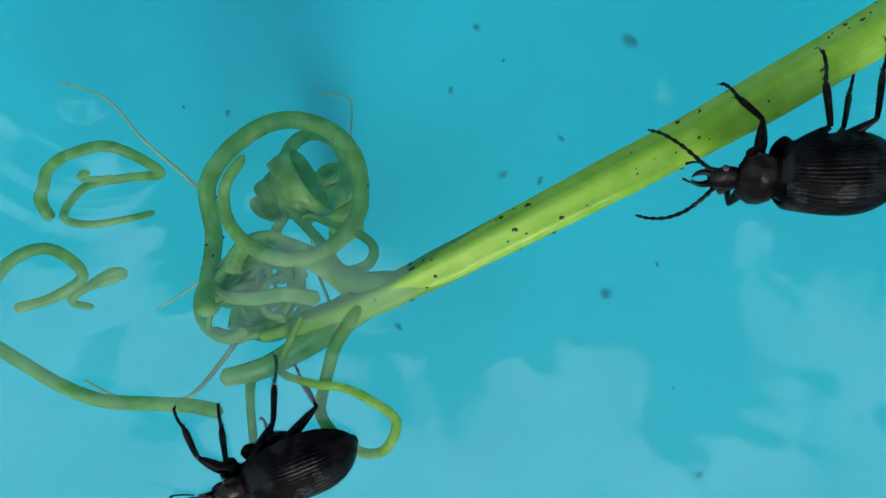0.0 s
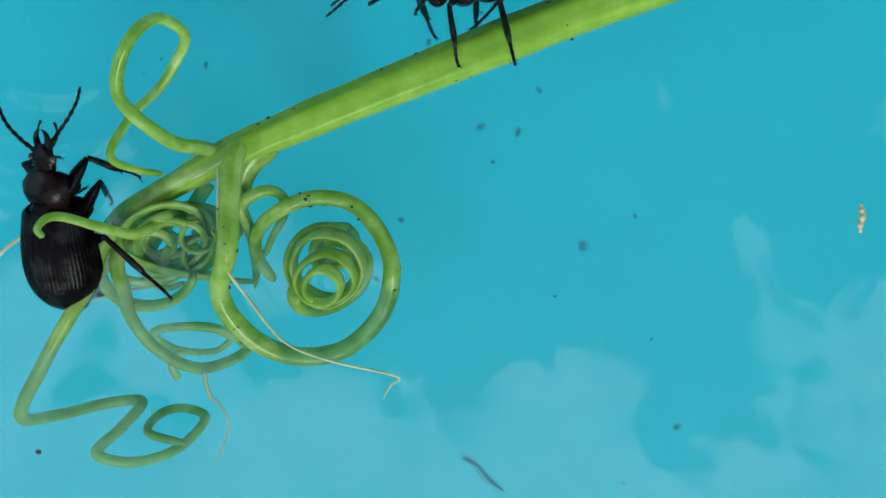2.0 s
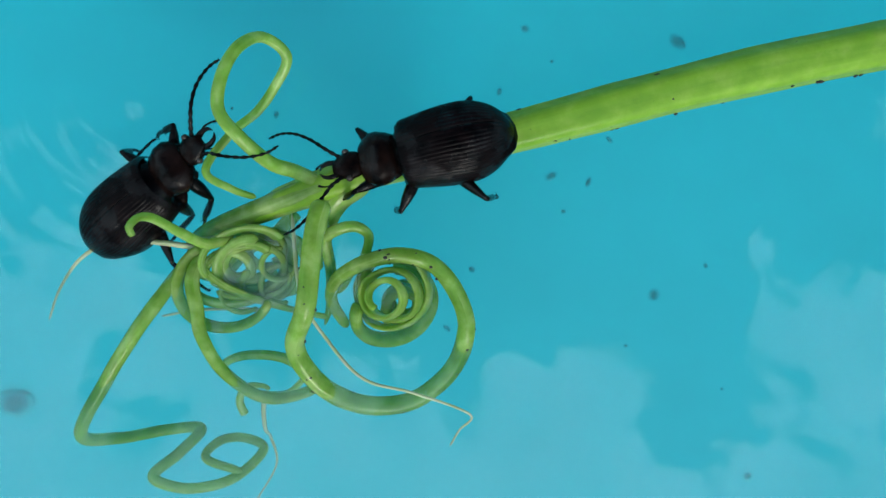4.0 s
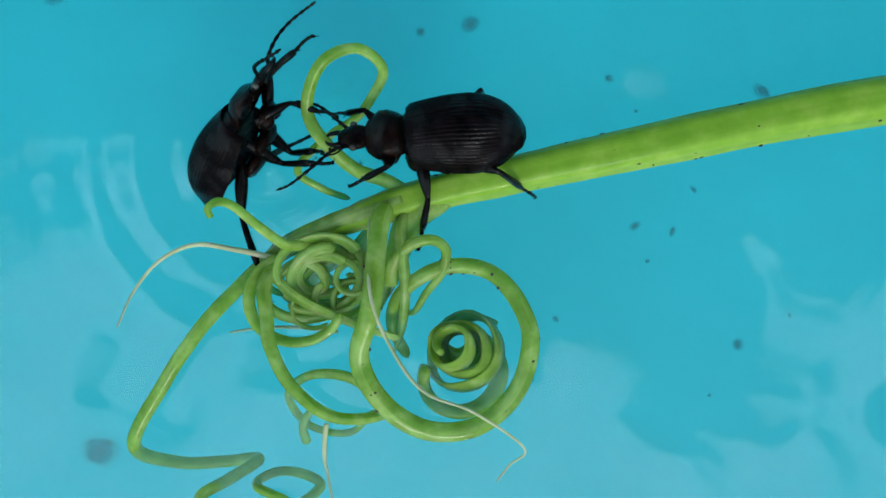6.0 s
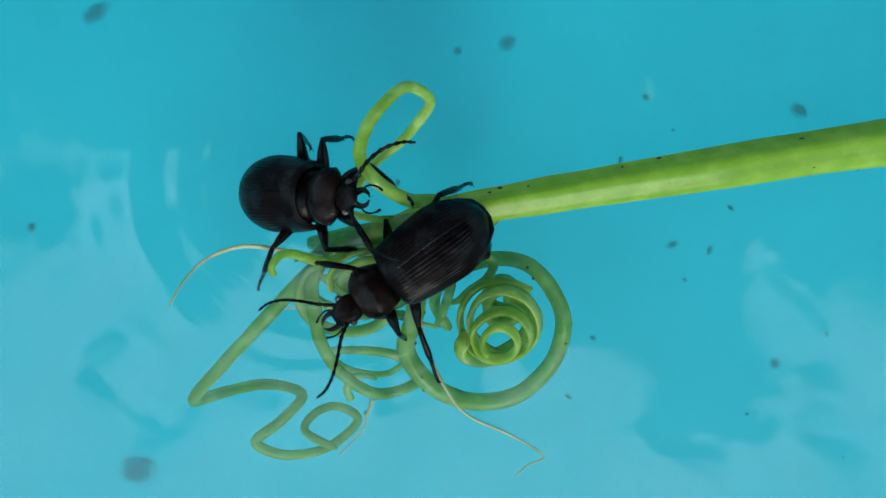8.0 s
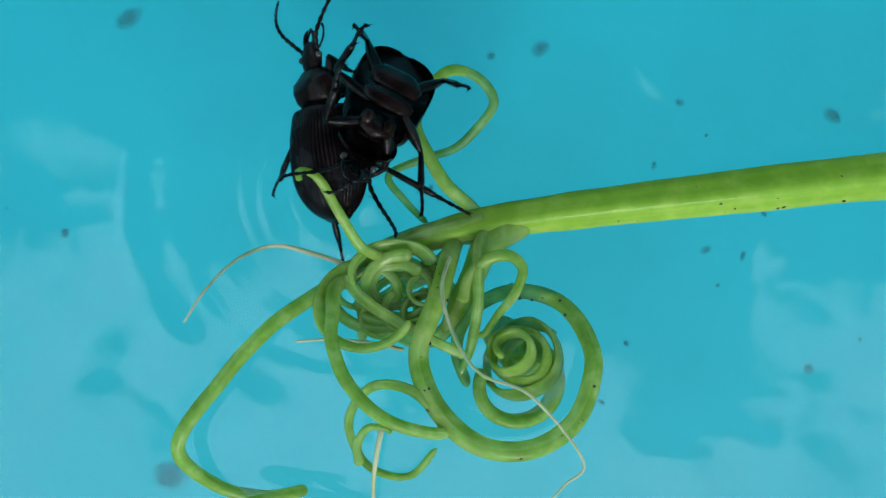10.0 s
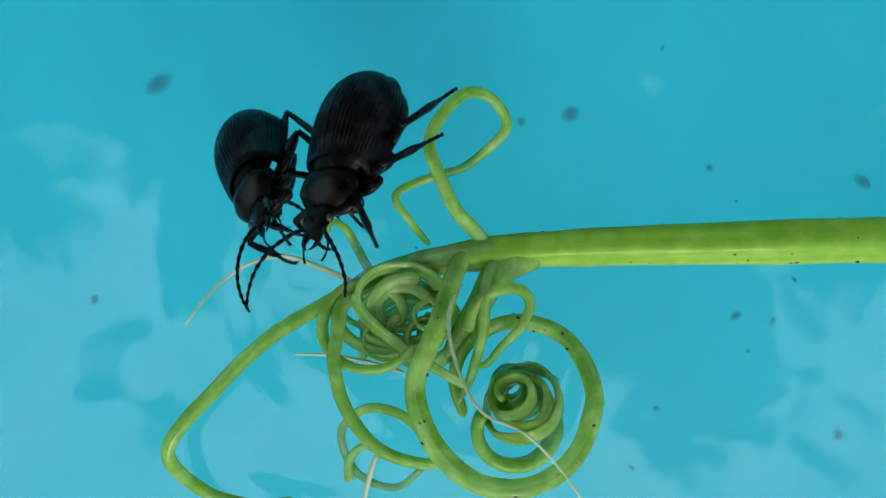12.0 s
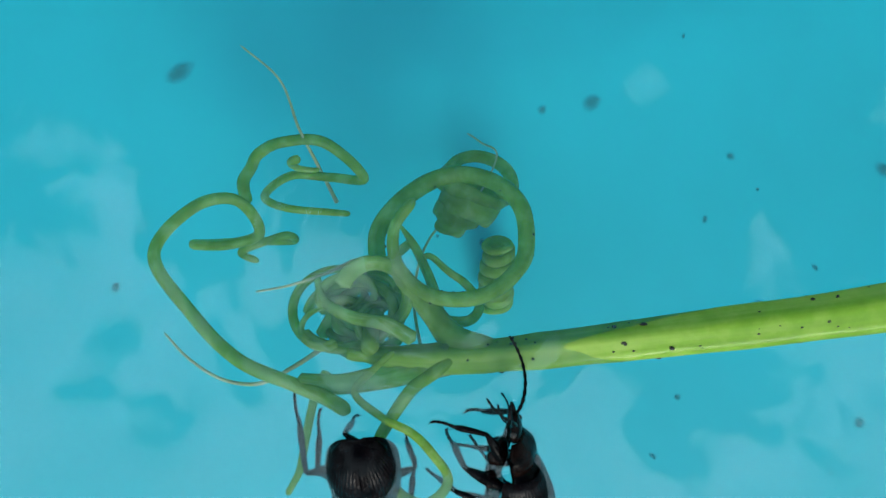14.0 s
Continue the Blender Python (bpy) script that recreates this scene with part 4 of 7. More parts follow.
    walk(coil_loop, [(0, pose(-0.01201, -0.00479, 0.01149, 4.8, -62.5, 25.7)),
        (0.5, pose(-0.01165, -0.00205, 0.01229, -17.7, -47.2, 45.9)),
        (1, pose(-0.01040, -0.00562, 0.01364, -16.8, -47.9, 45.2)),
        (1.2, pose(-0.01040, -0.00562, 0.01364, -16.8, -47.9, 45.2)),
        (1.5, pose(0.00171, 0.00420, 0.00386, 7.5, -9.9, 4.3)),
        (1.8, pose(0.00430, 0.00745, 0.01419, 21.3, 4.7, 0.4)),
        (2, pose(0.00539, 0.00276, 0.01640, 20.9, 4.3, 0.1)),
        (2.5, pose(0.00264, -0.00201, -0.00163, 8.9, -0.3, -1.2)),
        (5, pose(0.00560, 0.00816, 0.01475, 8.4, 5.8, -1.4)),
        (5.5, pose(0.00425, 0.00590, 0.01618, 18.7, 5.4, -0.6)),
        (6, pose(0.00232, -0.00235, -0.00035, -0.5, -0.1, -1.4)),
        (6.5, pose(0.00258, -0.00157, -0.00043, 14.3, 0.3, -1.2)),
        (7, pose(0.00207, -0.00282, 0.00025, -0.9, -0.0, -0.4)),
        (7.5, pose(0.00411, 0.00642, 0.01594, 14.7, 6.1, -1.1)),
        (8, pose(0.00349, 0.00868, 0.01436, 11.1, 4.4, -2.4)),
        (8.2, pose(0.00365, 0.00799, 0.01487, 13.3, 4.6, -2.1)),
        (10.3, pose(0.00094, -0.00016, 0.00099, 16.3, 0.3, 0.4)),
        (10.5, pose(0.00112, -0.00043, 0.00099, 18.5, 0.2, 0.5)),
        (11, pose(0.00126, -0.00052, 0.00105, 20.1, 0.2, 0.9)),
        (11.5, pose(0.00096, 0.00036, 0.00117, 27.6, 0.2, 0.4)),
        (12, pose(0.00103, -0.00095, -0.00044, 10.9, -0.1, 0.6)),
        (12.5, pose(0.00246, -0.00321, 0.00022, 7.4, -0.0, 0.6)),
        (13, pose(0.00255, 0.00437, 0.01646, 24.7, 4.7, -0.1)),
        (13.3, pose(0.00530, 0.00615, 0.01272, 26.3, 5.4, 1.0)),
        (13.5, pose(0.00553, 0.00503, 0.00774, 12.6, 5.1, -1.5)),
        (13.8, pose(0.00563, -0.00804, 0.01303, -20.1, -28.6, 6.0)),
        (14, pose(0.00563, -0.00804, 0.01303, -20.1, -28.6, 6.0))])
    walk(fibre, [(0, pose(0.00000, 0.00000, 0.00000, 0.0, -0.0, 0.0)),
        (1, pose(0.00000, 0.00000, 0.00000, 0.0, -0.0, 0.0)),
        (1.2, pose(0.00000, 0.00000, 0.00000, 0.0, -0.0, 0.0)),
        (1.8, pose(0.00347, 0.00282, 0.00518, 4.8, -18.1, 3.2)),
        (2, pose(0.00347, 0.00282, 0.00518, 4.8, -18.1, 3.2)),
        (2.5, pose(-0.00199, 0.00154, 0.00315, 11.2, 10.3, 7.3)),
        (5, pose(0.00031, -0.00047, -0.00073, -7.6, -4.5, 2.4)),
        (5.5, pose(0.00028, 0.00065, 0.00069, 3.2, -0.7, -1.5)),
        (7.5, pose(-0.00224, -0.00076, 0.00114, 4.4, 5.7, 1.5)),
        (8, pose(-0.00074, -0.00182, -0.00185, -7.2, 5.2, -4.7)),
        (12.5, pose(0.00045, -0.00027, -0.00116, -4.1, -3.6, 1.5)),
        (13, pose(-0.00238, 0.00216, 0.00390, 14.1, -3.4, 7.3)),
        (13.3, pose(-0.00238, 0.00216, 0.00390, 14.1, -3.4, 7.3)),
        (13.8, pose(0.00000, 0.00000, 0.00000, 0.0, -0.0, 0.0)),
        (14, pose(0.00000, 0.00000, 0.00000, 0.0, -0.0, 0.0))])
    walk(body, [(0, pose(0.00000, 0.00000, 0.00000, -0.6, 4.6, -15.3)),
        (0.5, pose(0.00000, 0.00000, 0.00000, -0.6, 5.2, -13.0)),
        (1, pose(0.00000, 0.00000, 0.00000, -0.6, 5.2, -13.0)),
        (1.2, pose(0.00000, 0.00000, 0.00000, -0.6, 5.2, -13.0)),
        (1.5, pose(0.00000, 0.00000, 0.00000, 0.0, -0.0, -5.0)),
        (1.8, pose(0.00000, 0.00000, 0.00000, 0.0, -0.0, 0.0)),
        (2, pose(0.00000, 0.00000, 0.00000, 0.0, -0.0, 0.0)),
        (2.5, pose(0.00000, 0.00000, 0.00000, 0.0, -0.0, 0.0)),
        (2.7, pose(0.00000, 0.00000, 0.00000, 0.0, -0.0, 0.0)),
        (4.8, pose(0.00000, 0.00000, 0.00000, 0.0, -0.0, 0.0)),
        (5.5, pose(0.00000, 0.00000, 0.00000, 0.0, -0.0, 0.0)),
        (6, pose(0.00000, 0.00000, 0.00000, 0.0, -0.0, 0.0)),
        (7, pose(0.00000, 0.00000, 0.00000, 0.0, -0.0, 0.0)),
        (7.5, pose(0.00000, 0.00000, 0.00000, 0.0, -0.0, 0.0)),
        (8.2, pose(0.00000, 0.00000, 0.00000, 0.0, -0.0, 0.0)),
        (10.3, pose(0.00000, 0.00000, 0.00000, 0.0, -0.0, 0.0)),
        (12.5, pose(0.00000, 0.00000, 0.00000, 0.0, -0.0, 0.0)),
        (13, pose(0.00000, 0.00000, 0.00000, 0.0, -0.0, 0.0)),
        (13.3, pose(0.00000, 0.00000, 0.00000, 0.0, -0.0, 0.0)),
        (13.5, pose(0.00000, 0.00000, 0.00000, 0.0, -0.0, -5.0)),
        (13.8, pose(0.00000, 0.00000, 0.00000, -0.6, 4.6, -15.3)),
        (14, pose(0.00000, 0.00000, 0.00000, -0.6, 4.6, -15.3))])
    walk(walker, [(0, pose(0.07342, -0.00578, 0.01300, -45.0, -0.0, -177.4)),
        (0.5, pose(0.06780, -0.00228, 0.01300, -12.0, -0.0, -177.4)),
        (1, pose(0.05949, -0.00202, 0.01300, 0.0, -0.0, -158.9)),
        (1.3, pose(0.05388, 0.00633, 0.00600, 60.0, -0.0, -148.0)),
        (1.5, pose(0.04867, 0.00641, 0.00600, 70.0, -0.0, -155.5)),
        (2, pose(0.03690, 0.01266, 0.00600, 70.0, -0.0, -168.0)),
        (2.5, pose(0.03397, 0.01196, 0.00600, 65.0, -25.8, -155.5)),
        (2.7, pose(0.03174, 0.00925, 0.00600, 50.0, -0.0, -167.0)),
        (3.7, pose(0.01978, -0.00021, 0.00700, 20.0, -0.0, -168.0)),
        (4.8, pose(0.00695, -0.00535, 0.00700, 5.0, -0.0, -168.0)),
        (5, pose(0.00424, -0.00563, 0.00700, 0.0, -0.0, -165.2)),
        (5.5, pose(0.00373, -0.00075, 0.00700, 0.0, -0.0, -164.3)),
        (6, pose(0.00187, 0.00946, 0.00700, 32.0, -0.0, -178.2)),
        (6.5, pose(0.00350, 0.01035, 0.00600, 52.0, -25.7, -174.0)),
        (7, pose(-0.00339, -0.00303, 0.00700, 12.0, -0.0, -170.2)),
        (7.5, pose(-0.00608, -0.00684, 0.00700, -30.0, -0.0, -164.2)),
        (8, pose(-0.00800, -0.00399, 0.00700, 8.0, -0.0, -144.9)),
        (8.2, pose(-0.00826, -0.00225, 0.00700, 8.0, -0.0, -144.0)),
        (8.9, pose(-0.01138, 0.00650, 0.00700, 60.0, -12.0, -130.0)),
        (9.2, pose(-0.01339, 0.01079, 0.00900, 94.8, -19.0, -117.0)),
        (9.6, pose(-0.01540, 0.01509, 0.01100, 130.0, -32.0, -110.0)),
        (10.3, pose(-0.01906, 0.02163, 0.01200, -170.0, -52.0, -98.0)),
        (10.5, pose(-0.01974, 0.02604, 0.01200, -170.0, -59.6, -81.6)),
        (11, pose(-0.02246, 0.02551, 0.01200, -170.0, -48.6, -91.3)),
        (11.5, pose(-0.01943, 0.02845, 0.01200, -170.0, -54.8, -38.4)),
        (11.6, pose(-0.02102, 0.02929, 0.01200, 160.2, -47.4, -66.4)),
        (11.7, pose(-0.02261, 0.03014, 0.01200, 130.0, -50.0, -95.0)),
        (11.8, pose(-0.02738, 0.02804, 0.01200, 100.0, -35.0, -155.0)),
        (12, pose(-0.02668, 0.02275, 0.02100, 42.0, -33.5, -109.3)),
        (12.2, pose(-0.02839, 0.02332, 0.00700, 40.0, -8.0, -117.0)),
        (12.5, pose(-0.03166, 0.02168, 0.01700, 48.0, -30.3, -117.8)),
        (12.8, pose(-0.03067, 0.01962, 0.00800, 10.0, -0.0, -88.0)),
        (13, pose(-0.03110, 0.01230, 0.01300, 0.0, -0.0, -84.0)),
        (13.3, pose(-0.03241, 0.00447, 0.00800, 0.0, -0.0, -88.0)),
        (13.5, pose(-0.03244, 0.00349, 0.00400, 0.0, 54.9, -85.9)),
        (13.7, pose(-0.03426, -0.00540, 0.00100, 0.0, 50.0, -60.0)),
        (14, pose(-0.03073, -0.02467, -0.00600, 0.0, 45.0, -85.0))])
    walk(walker_legs[0][0], [(0, pose(0.00560, 0.00170, -0.00170, 14.8, -6.3, 56.3)),
        (0.5, pose(0.00560, 0.00170, -0.00170, -0.2, -40.4, 55.9)),
        (0.8, pose(0.00560, 0.00170, -0.00170, 17.1, -16.8, 61.7)),
        (1, pose(0.00560, 0.00170, -0.00170, 35.8, 4.1, 73.9)),
        (1.2, pose(0.00560, 0.00170, -0.00170, -2.8, 12.5, 45.6)),
        (1.5, pose(0.00560, 0.00170, -0.00170, -40.7, 1.4, 18.3)),
        (1.8, pose(0.00560, 0.00170, -0.00170, -48.3, -7.6, 47.0)),
        (2, pose(0.00560, 0.00170, -0.00170, -59.4, -11.7, 77.1)),
        (2.2, pose(0.00560, 0.00170, -0.00170, -36.0, -13.6, 21.9)),
        (2.5, pose(0.00560, 0.00170, -0.00170, -20.9, 3.6, -29.4)),
        (3.8, pose(0.00560, 0.00170, -0.00170, -20.9, -0.8, 9.3)),
        (5, pose(0.00560, 0.00170, -0.00170, -23.7, -4.3, 48.1)),
        (5.5, pose(0.00560, 0.00170, -0.00170, -21.8, -2.8, 57.0)),
        (6, pose(0.00560, 0.00170, -0.00170, -53.5, -34.0, 87.7)),
        (6.2, pose(0.00560, 0.00170, -0.00170, -46.2, 11.5, 69.7)),
        (6.5, pose(0.00560, 0.00170, -0.00170, -56.8, 56.8, 46.9)),
        (7, pose(0.00560, 0.00170, -0.00170, -41.6, 5.3, 70.5)),
        (7.2, pose(0.00560, 0.00170, -0.00170, -16.4, -15.5, 72.1)),
        (7.5, pose(0.00560, 0.00170, -0.00170, 12.9, -34.7, 63.3)),
        (8, pose(0.00560, 0.00170, -0.00170, -1.4, -5.7, 79.7)),
        (10.5, pose(0.00560, 0.00170, -0.00170, 14.8, -6.3, 56.3)),
        (11, pose(0.00560, 0.00170, -0.00170, 14.8, -6.3, 56.3)),
        (11.5, pose(0.00560, 0.00170, -0.00170, 23.1, -56.1, 25.4)),
        (12, pose(0.00560, 0.00170, -0.00170, -14.1, -19.0, 47.0)),
        (12.2, pose(0.00560, 0.00170, -0.00170, -14.1, 4.3, 85.6)),
        (12.5, pose(0.00560, 0.00170, -0.00170, 1.3, 22.2, 127.8)),
        (12.8, pose(0.00560, 0.00170, -0.00170, -22.7, 6.7, 84.0)),
        (13, pose(0.00560, 0.00170, -0.00170, -30.7, -20.1, 47.3)),
        (13.2, pose(0.00560, 0.00170, -0.00170, -2.3, -37.7, 49.1)),
        (13.5, pose(0.00560, 0.00170, -0.00170, 35.5, -53.4, 37.2)),
        (14, pose(0.00560, 0.00170, -0.00170, 14.8, -6.3, 56.3))])
    walk(walker_legs[0][1], [(0, pose(0.00460, 0.00000, 0.00000, 180.0, 84.7, 180.0)),
        (0.5, pose(0.00460, 0.00000, 0.00000, 180.0, 67.7, 180.0)),
        (1, pose(0.00460, 0.00000, 0.00000, 180.0, 84.2, 180.0)),
        (1.5, pose(0.00460, 0.00000, 0.00000, 180.0, 74.9, 180.0)),
        (2, pose(0.00460, 0.00000, 0.00000, 180.0, 33.5, 180.0)),
        (2.5, pose(0.00460, 0.00000, 0.00000, 0.0, 72.3, 0.0)),
        (5, pose(0.00460, 0.00000, 0.00000, 0.0, 76.3, 0.0)),
        (5.5, pose(0.00460, 0.00000, 0.00000, 0.0, 80.3, 0.0)),
        (6, pose(0.00460, 0.00000, 0.00000, 180.0, 62.0, 180.0)),
        (6.5, pose(0.00460, 0.00000, 0.00000, 0.0, 20.5, 0.0)),
        (7, pose(0.00460, 0.00000, 0.00000, 0.0, 49.0, 0.0)),
        (7.5, pose(0.00460, 0.00000, 0.00000, 0.0, 70.8, 0.0)),
        (8, pose(0.00460, 0.00000, 0.00000, 180.0, 88.5, 180.0)),
        (10.5, pose(0.00460, 0.00000, 0.00000, 180.0, 84.7, 180.0)),
        (11, pose(0.00460, 0.00000, 0.00000, 180.0, 84.7, 180.0)),
        (11.5, pose(0.00460, 0.00000, 0.00000, 0.0, 67.2, 0.0)),
        (12, pose(0.00460, 0.00000, 0.00000, 180.0, 55.7, 180.0)),
        (12.5, pose(0.00460, 0.00000, 0.00000, 0.0, 74.7, 0.0)),
        (13, pose(0.00460, 0.00000, 0.00000, 0.0, 81.0, 0.0)),
        (13.5, pose(0.00460, 0.00000, 0.00000, 0.0, 24.2, 0.0)),
        (14, pose(0.00460, 0.00000, 0.00000, 180.0, 84.7, 180.0))])
    walk(walker_legs[1][0], [(0, pose(0.00160, 0.00240, -0.00200, -6.1, -0.0, 115.2)),
        (0.5, pose(0.00160, 0.00240, -0.00200, 9.5, -31.7, 91.0)),
        (1, pose(0.00160, 0.00240, -0.00200, 34.7, 1.4, 84.0)),
        (1.5, pose(0.00160, 0.00240, -0.00200, 13.1, -10.5, 33.8)),
        (2, pose(0.00160, 0.00240, -0.00200, -14.3, 14.1, 53.7)),
        (2.2, pose(0.00160, 0.00240, -0.00200, -33.2, 35.4, 23.0)),
        (2.5, pose(0.00160, 0.00240, -0.00200, -67.4, 41.9, -21.3)),
        (3.8, pose(0.00160, 0.00240, -0.00200, -25.1, 31.6, 40.1)),
        (5, pose(0.00160, 0.00240, -0.00200, -10.8, -0.6, 79.3)),
        (5.5, pose(0.00160, 0.00240, -0.00200, -7.8, -1.6, 89.3)),
        (6, pose(0.00160, 0.00240, -0.00200, -19.1, 33.3, 101.2)),
        (6.5, pose(0.00160, 0.00240, -0.00200, -26.8, 52.6, 92.8)),
        (7, pose(0.00160, 0.00240, -0.00200, 6.7, 5.8, 133.0)),
        (7.5, pose(0.00160, 0.00240, -0.00200, -6.1, -0.0, 115.2)),
        (8, pose(0.00160, 0.00240, -0.00200, 12.6, 2.6, 64.1)),
        (10.5, pose(0.00160, 0.00240, -0.00200, -6.1, -0.0, 115.2)),
        (11, pose(0.00160, 0.00240, -0.00200, -6.1, -0.0, 115.2)),
        (11.2, pose(0.00160, 0.00240, -0.00200, -29.9, -24.1, 88.2)),
        (11.5, pose(0.00160, 0.00240, -0.00200, -44.5, -55.7, 65.7)),
        (11.8, pose(0.00160, 0.00240, -0.00200, 17.4, -40.6, 57.4)),
        (12, pose(0.00160, 0.00240, -0.00200, 66.8, -27.5, 68.6)),
        (12.2, pose(0.00160, 0.00240, -0.00200, 27.3, -6.2, 55.0)),
        (12.5, pose(0.00160, 0.00240, -0.00200, -15.3, 1.2, 31.2)),
        (13, pose(0.00160, 0.00240, -0.00200, 32.5, -0.1, 40.1)),
        (13.2, pose(0.00160, 0.00240, -0.00200, 14.3, -25.0, 35.1)),
        (13.5, pose(0.00160, 0.00240, -0.00200, -8.2, -50.2, 40.1)),
        (13.8, pose(0.00160, 0.00240, -0.00200, -16.6, -24.5, 81.4)),
        (14, pose(0.00160, 0.00240, -0.00200, -6.1, -0.0, 115.2))])
    walk(walker_legs[1][1], [(0, pose(0.00520, 0.00000, 0.00000, 180.0, 73.6, 180.0)),
        (0.5, pose(0.00520, 0.00000, 0.00000, 180.0, 50.6, 180.0)),
        (1, pose(0.00520, 0.00000, 0.00000, 180.0, 68.1, 180.0)),
        (1.5, pose(0.00520, 0.00000, 0.00000, 180.0, 62.4, 180.0)),
        (2, pose(0.00520, 0.00000, 0.00000, 180.0, 84.7, 180.0)),
        (2.5, pose(0.00520, 0.00000, 0.00000, 0.0, 45.0, 0.0)),
        (5, pose(0.00520, 0.00000, 0.00000, 180.0, 80.9, 180.0)),
        (5.5, pose(0.00520, 0.00000, 0.00000, 0.0, 84.0, 0.0)),
        (6, pose(0.00520, 0.00000, 0.00000, 0.0, 44.7, 0.0)),
        (6.5, pose(0.00520, 0.00000, 0.00000, 0.0, 47.9, 0.0)),
        (7, pose(0.00520, 0.00000, 0.00000, 180.0, 88.5, 180.0)),
        (7.5, pose(0.00520, 0.00000, 0.00000, 180.0, 73.6, 180.0)),
        (8, pose(0.00520, 0.00000, 0.00000, 0.0, 32.6, 0.0)),
        (10.5, pose(0.00520, 0.00000, 0.00000, 180.0, 73.6, 180.0)),
        (11, pose(0.00520, 0.00000, 0.00000, 180.0, 73.6, 180.0)),
        (11.5, pose(0.00520, 0.00000, 0.00000, 180.0, 85.1, 180.0)),
        (12, pose(0.00520, 0.00000, 0.00000, 180.0, 75.9, 180.0)),
        (12.5, pose(0.00520, 0.00000, 0.00000, 180.0, 45.2, 180.0)),
        (13, pose(0.00520, 0.00000, 0.00000, 0.0, 54.4, 0.0)),
        (13.5, pose(0.00520, 0.00000, 0.00000, 0.0, 87.7, 0.0)),
        (14, pose(0.00520, 0.00000, 0.00000, 180.0, 73.6, 180.0))])
    walk(walker_legs[2][0], [(0, pose(-0.00260, 0.00220, -0.00220, -22.9, 22.9, -118.8)),
        (0.2, pose(-0.00260, 0.00220, -0.00220, -40.3, 14.6, -167.2)),
        (0.5, pose(-0.00260, 0.00220, -0.00220, -45.9, -2.9, 149.5)),
        (0.8, pose(-0.00260, 0.00220, -0.00220, -12.1, -9.3, 160.5)),
        (1, pose(-0.00260, 0.00220, -0.00220, 21.5, -20.6, 166.3)),
        (1.2, pose(-0.00260, 0.00220, -0.00220, 20.7, -1.1, 120.8)),
        (1.5, pose(-0.00260, 0.00220, -0.00220, 6.0, 12.0, 73.8)),
        (2, pose(-0.00260, 0.00220, -0.00220, 1.2, 15.2, 81.0)),
        (2.5, pose(-0.00260, 0.00220, -0.00220, 27.6, -1.8, 73.8)),
        (3.8, pose(-0.00260, 0.00220, -0.00220, 23.4, -2.9, 115.8)),
        (5, pose(-0.00260, 0.00220, -0.00220, 19.6, -0.9, 157.7)),
        (5.5, pose(-0.00260, 0.00220, -0.00220, 23.5, -3.7, 148.0)),
        (6, pose(-0.00260, 0.00220, -0.00220, 25.8, -5.8, 153.7)),
        (6.5, pose(-0.00260, 0.00220, -0.00220, 39.7, -13.2, 115.3)),
        (7, pose(-0.00260, 0.00220, -0.00220, 51.5, -0.8, 164.9)),
        (7.2, pose(-0.00260, 0.00220, -0.00220, 2.7, 1.6, 156.7)),
        (7.5, pose(-0.00260, 0.00220, -0.00220, -45.9, -2.9, 149.5)),
        (7.8, pose(-0.00260, 0.00220, -0.00220, -11.4, -0.2, 154.0)),
        (8, pose(-0.00260, 0.00220, -0.00220, 23.1, -0.5, 159.2)),
        (9.2, pose(-0.00260, 0.00220, -0.00220, -11.4, -0.2, 154.0)),
        (10.5, pose(-0.00260, 0.00220, -0.00220, -45.9, -2.9, 149.5)),
        (11, pose(-0.00260, 0.00220, -0.00220, -45.9, -2.9, 149.5)),
        (11.5, pose(-0.00260, 0.00220, -0.00220, -45.9, -2.9, 149.5)),
        (11.8, pose(-0.00260, 0.00220, -0.00220, 3.9, -33.3, 125.8)),
        (12, pose(-0.00260, 0.00220, -0.00220, 70.0, -29.7, 81.4)),
        (12.2, pose(-0.00260, 0.00220, -0.00220, 42.6, -30.2, 117.1)),
        (12.5, pose(-0.00260, 0.00220, -0.00220, 20.7, -17.6, 147.9)),
        (12.7, pose(-0.00260, 0.00220, -0.00220, -31.5, -3.3, 145.5)),
        (12.8, pose(-0.00260, 0.00220, -0.00220, -84.1, 3.6, 132.8)),
        (13, pose(-0.00260, 0.00220, -0.00220, -136.9, -2.4, 119.7)),
        (13.5, pose(-0.00260, 0.00220, -0.00220, -123.3, -49.7, 139.6)),
        (13.7, pose(-0.00260, 0.00220, -0.00220, 120.1, -64.8, -134.4)),
        (13.8, pose(-0.00260, 0.00220, -0.00220, 65.6, -21.9, -114.8)),
        (14, pose(-0.00260, 0.00220, -0.00220, 26.4, 18.1, -135.3))])
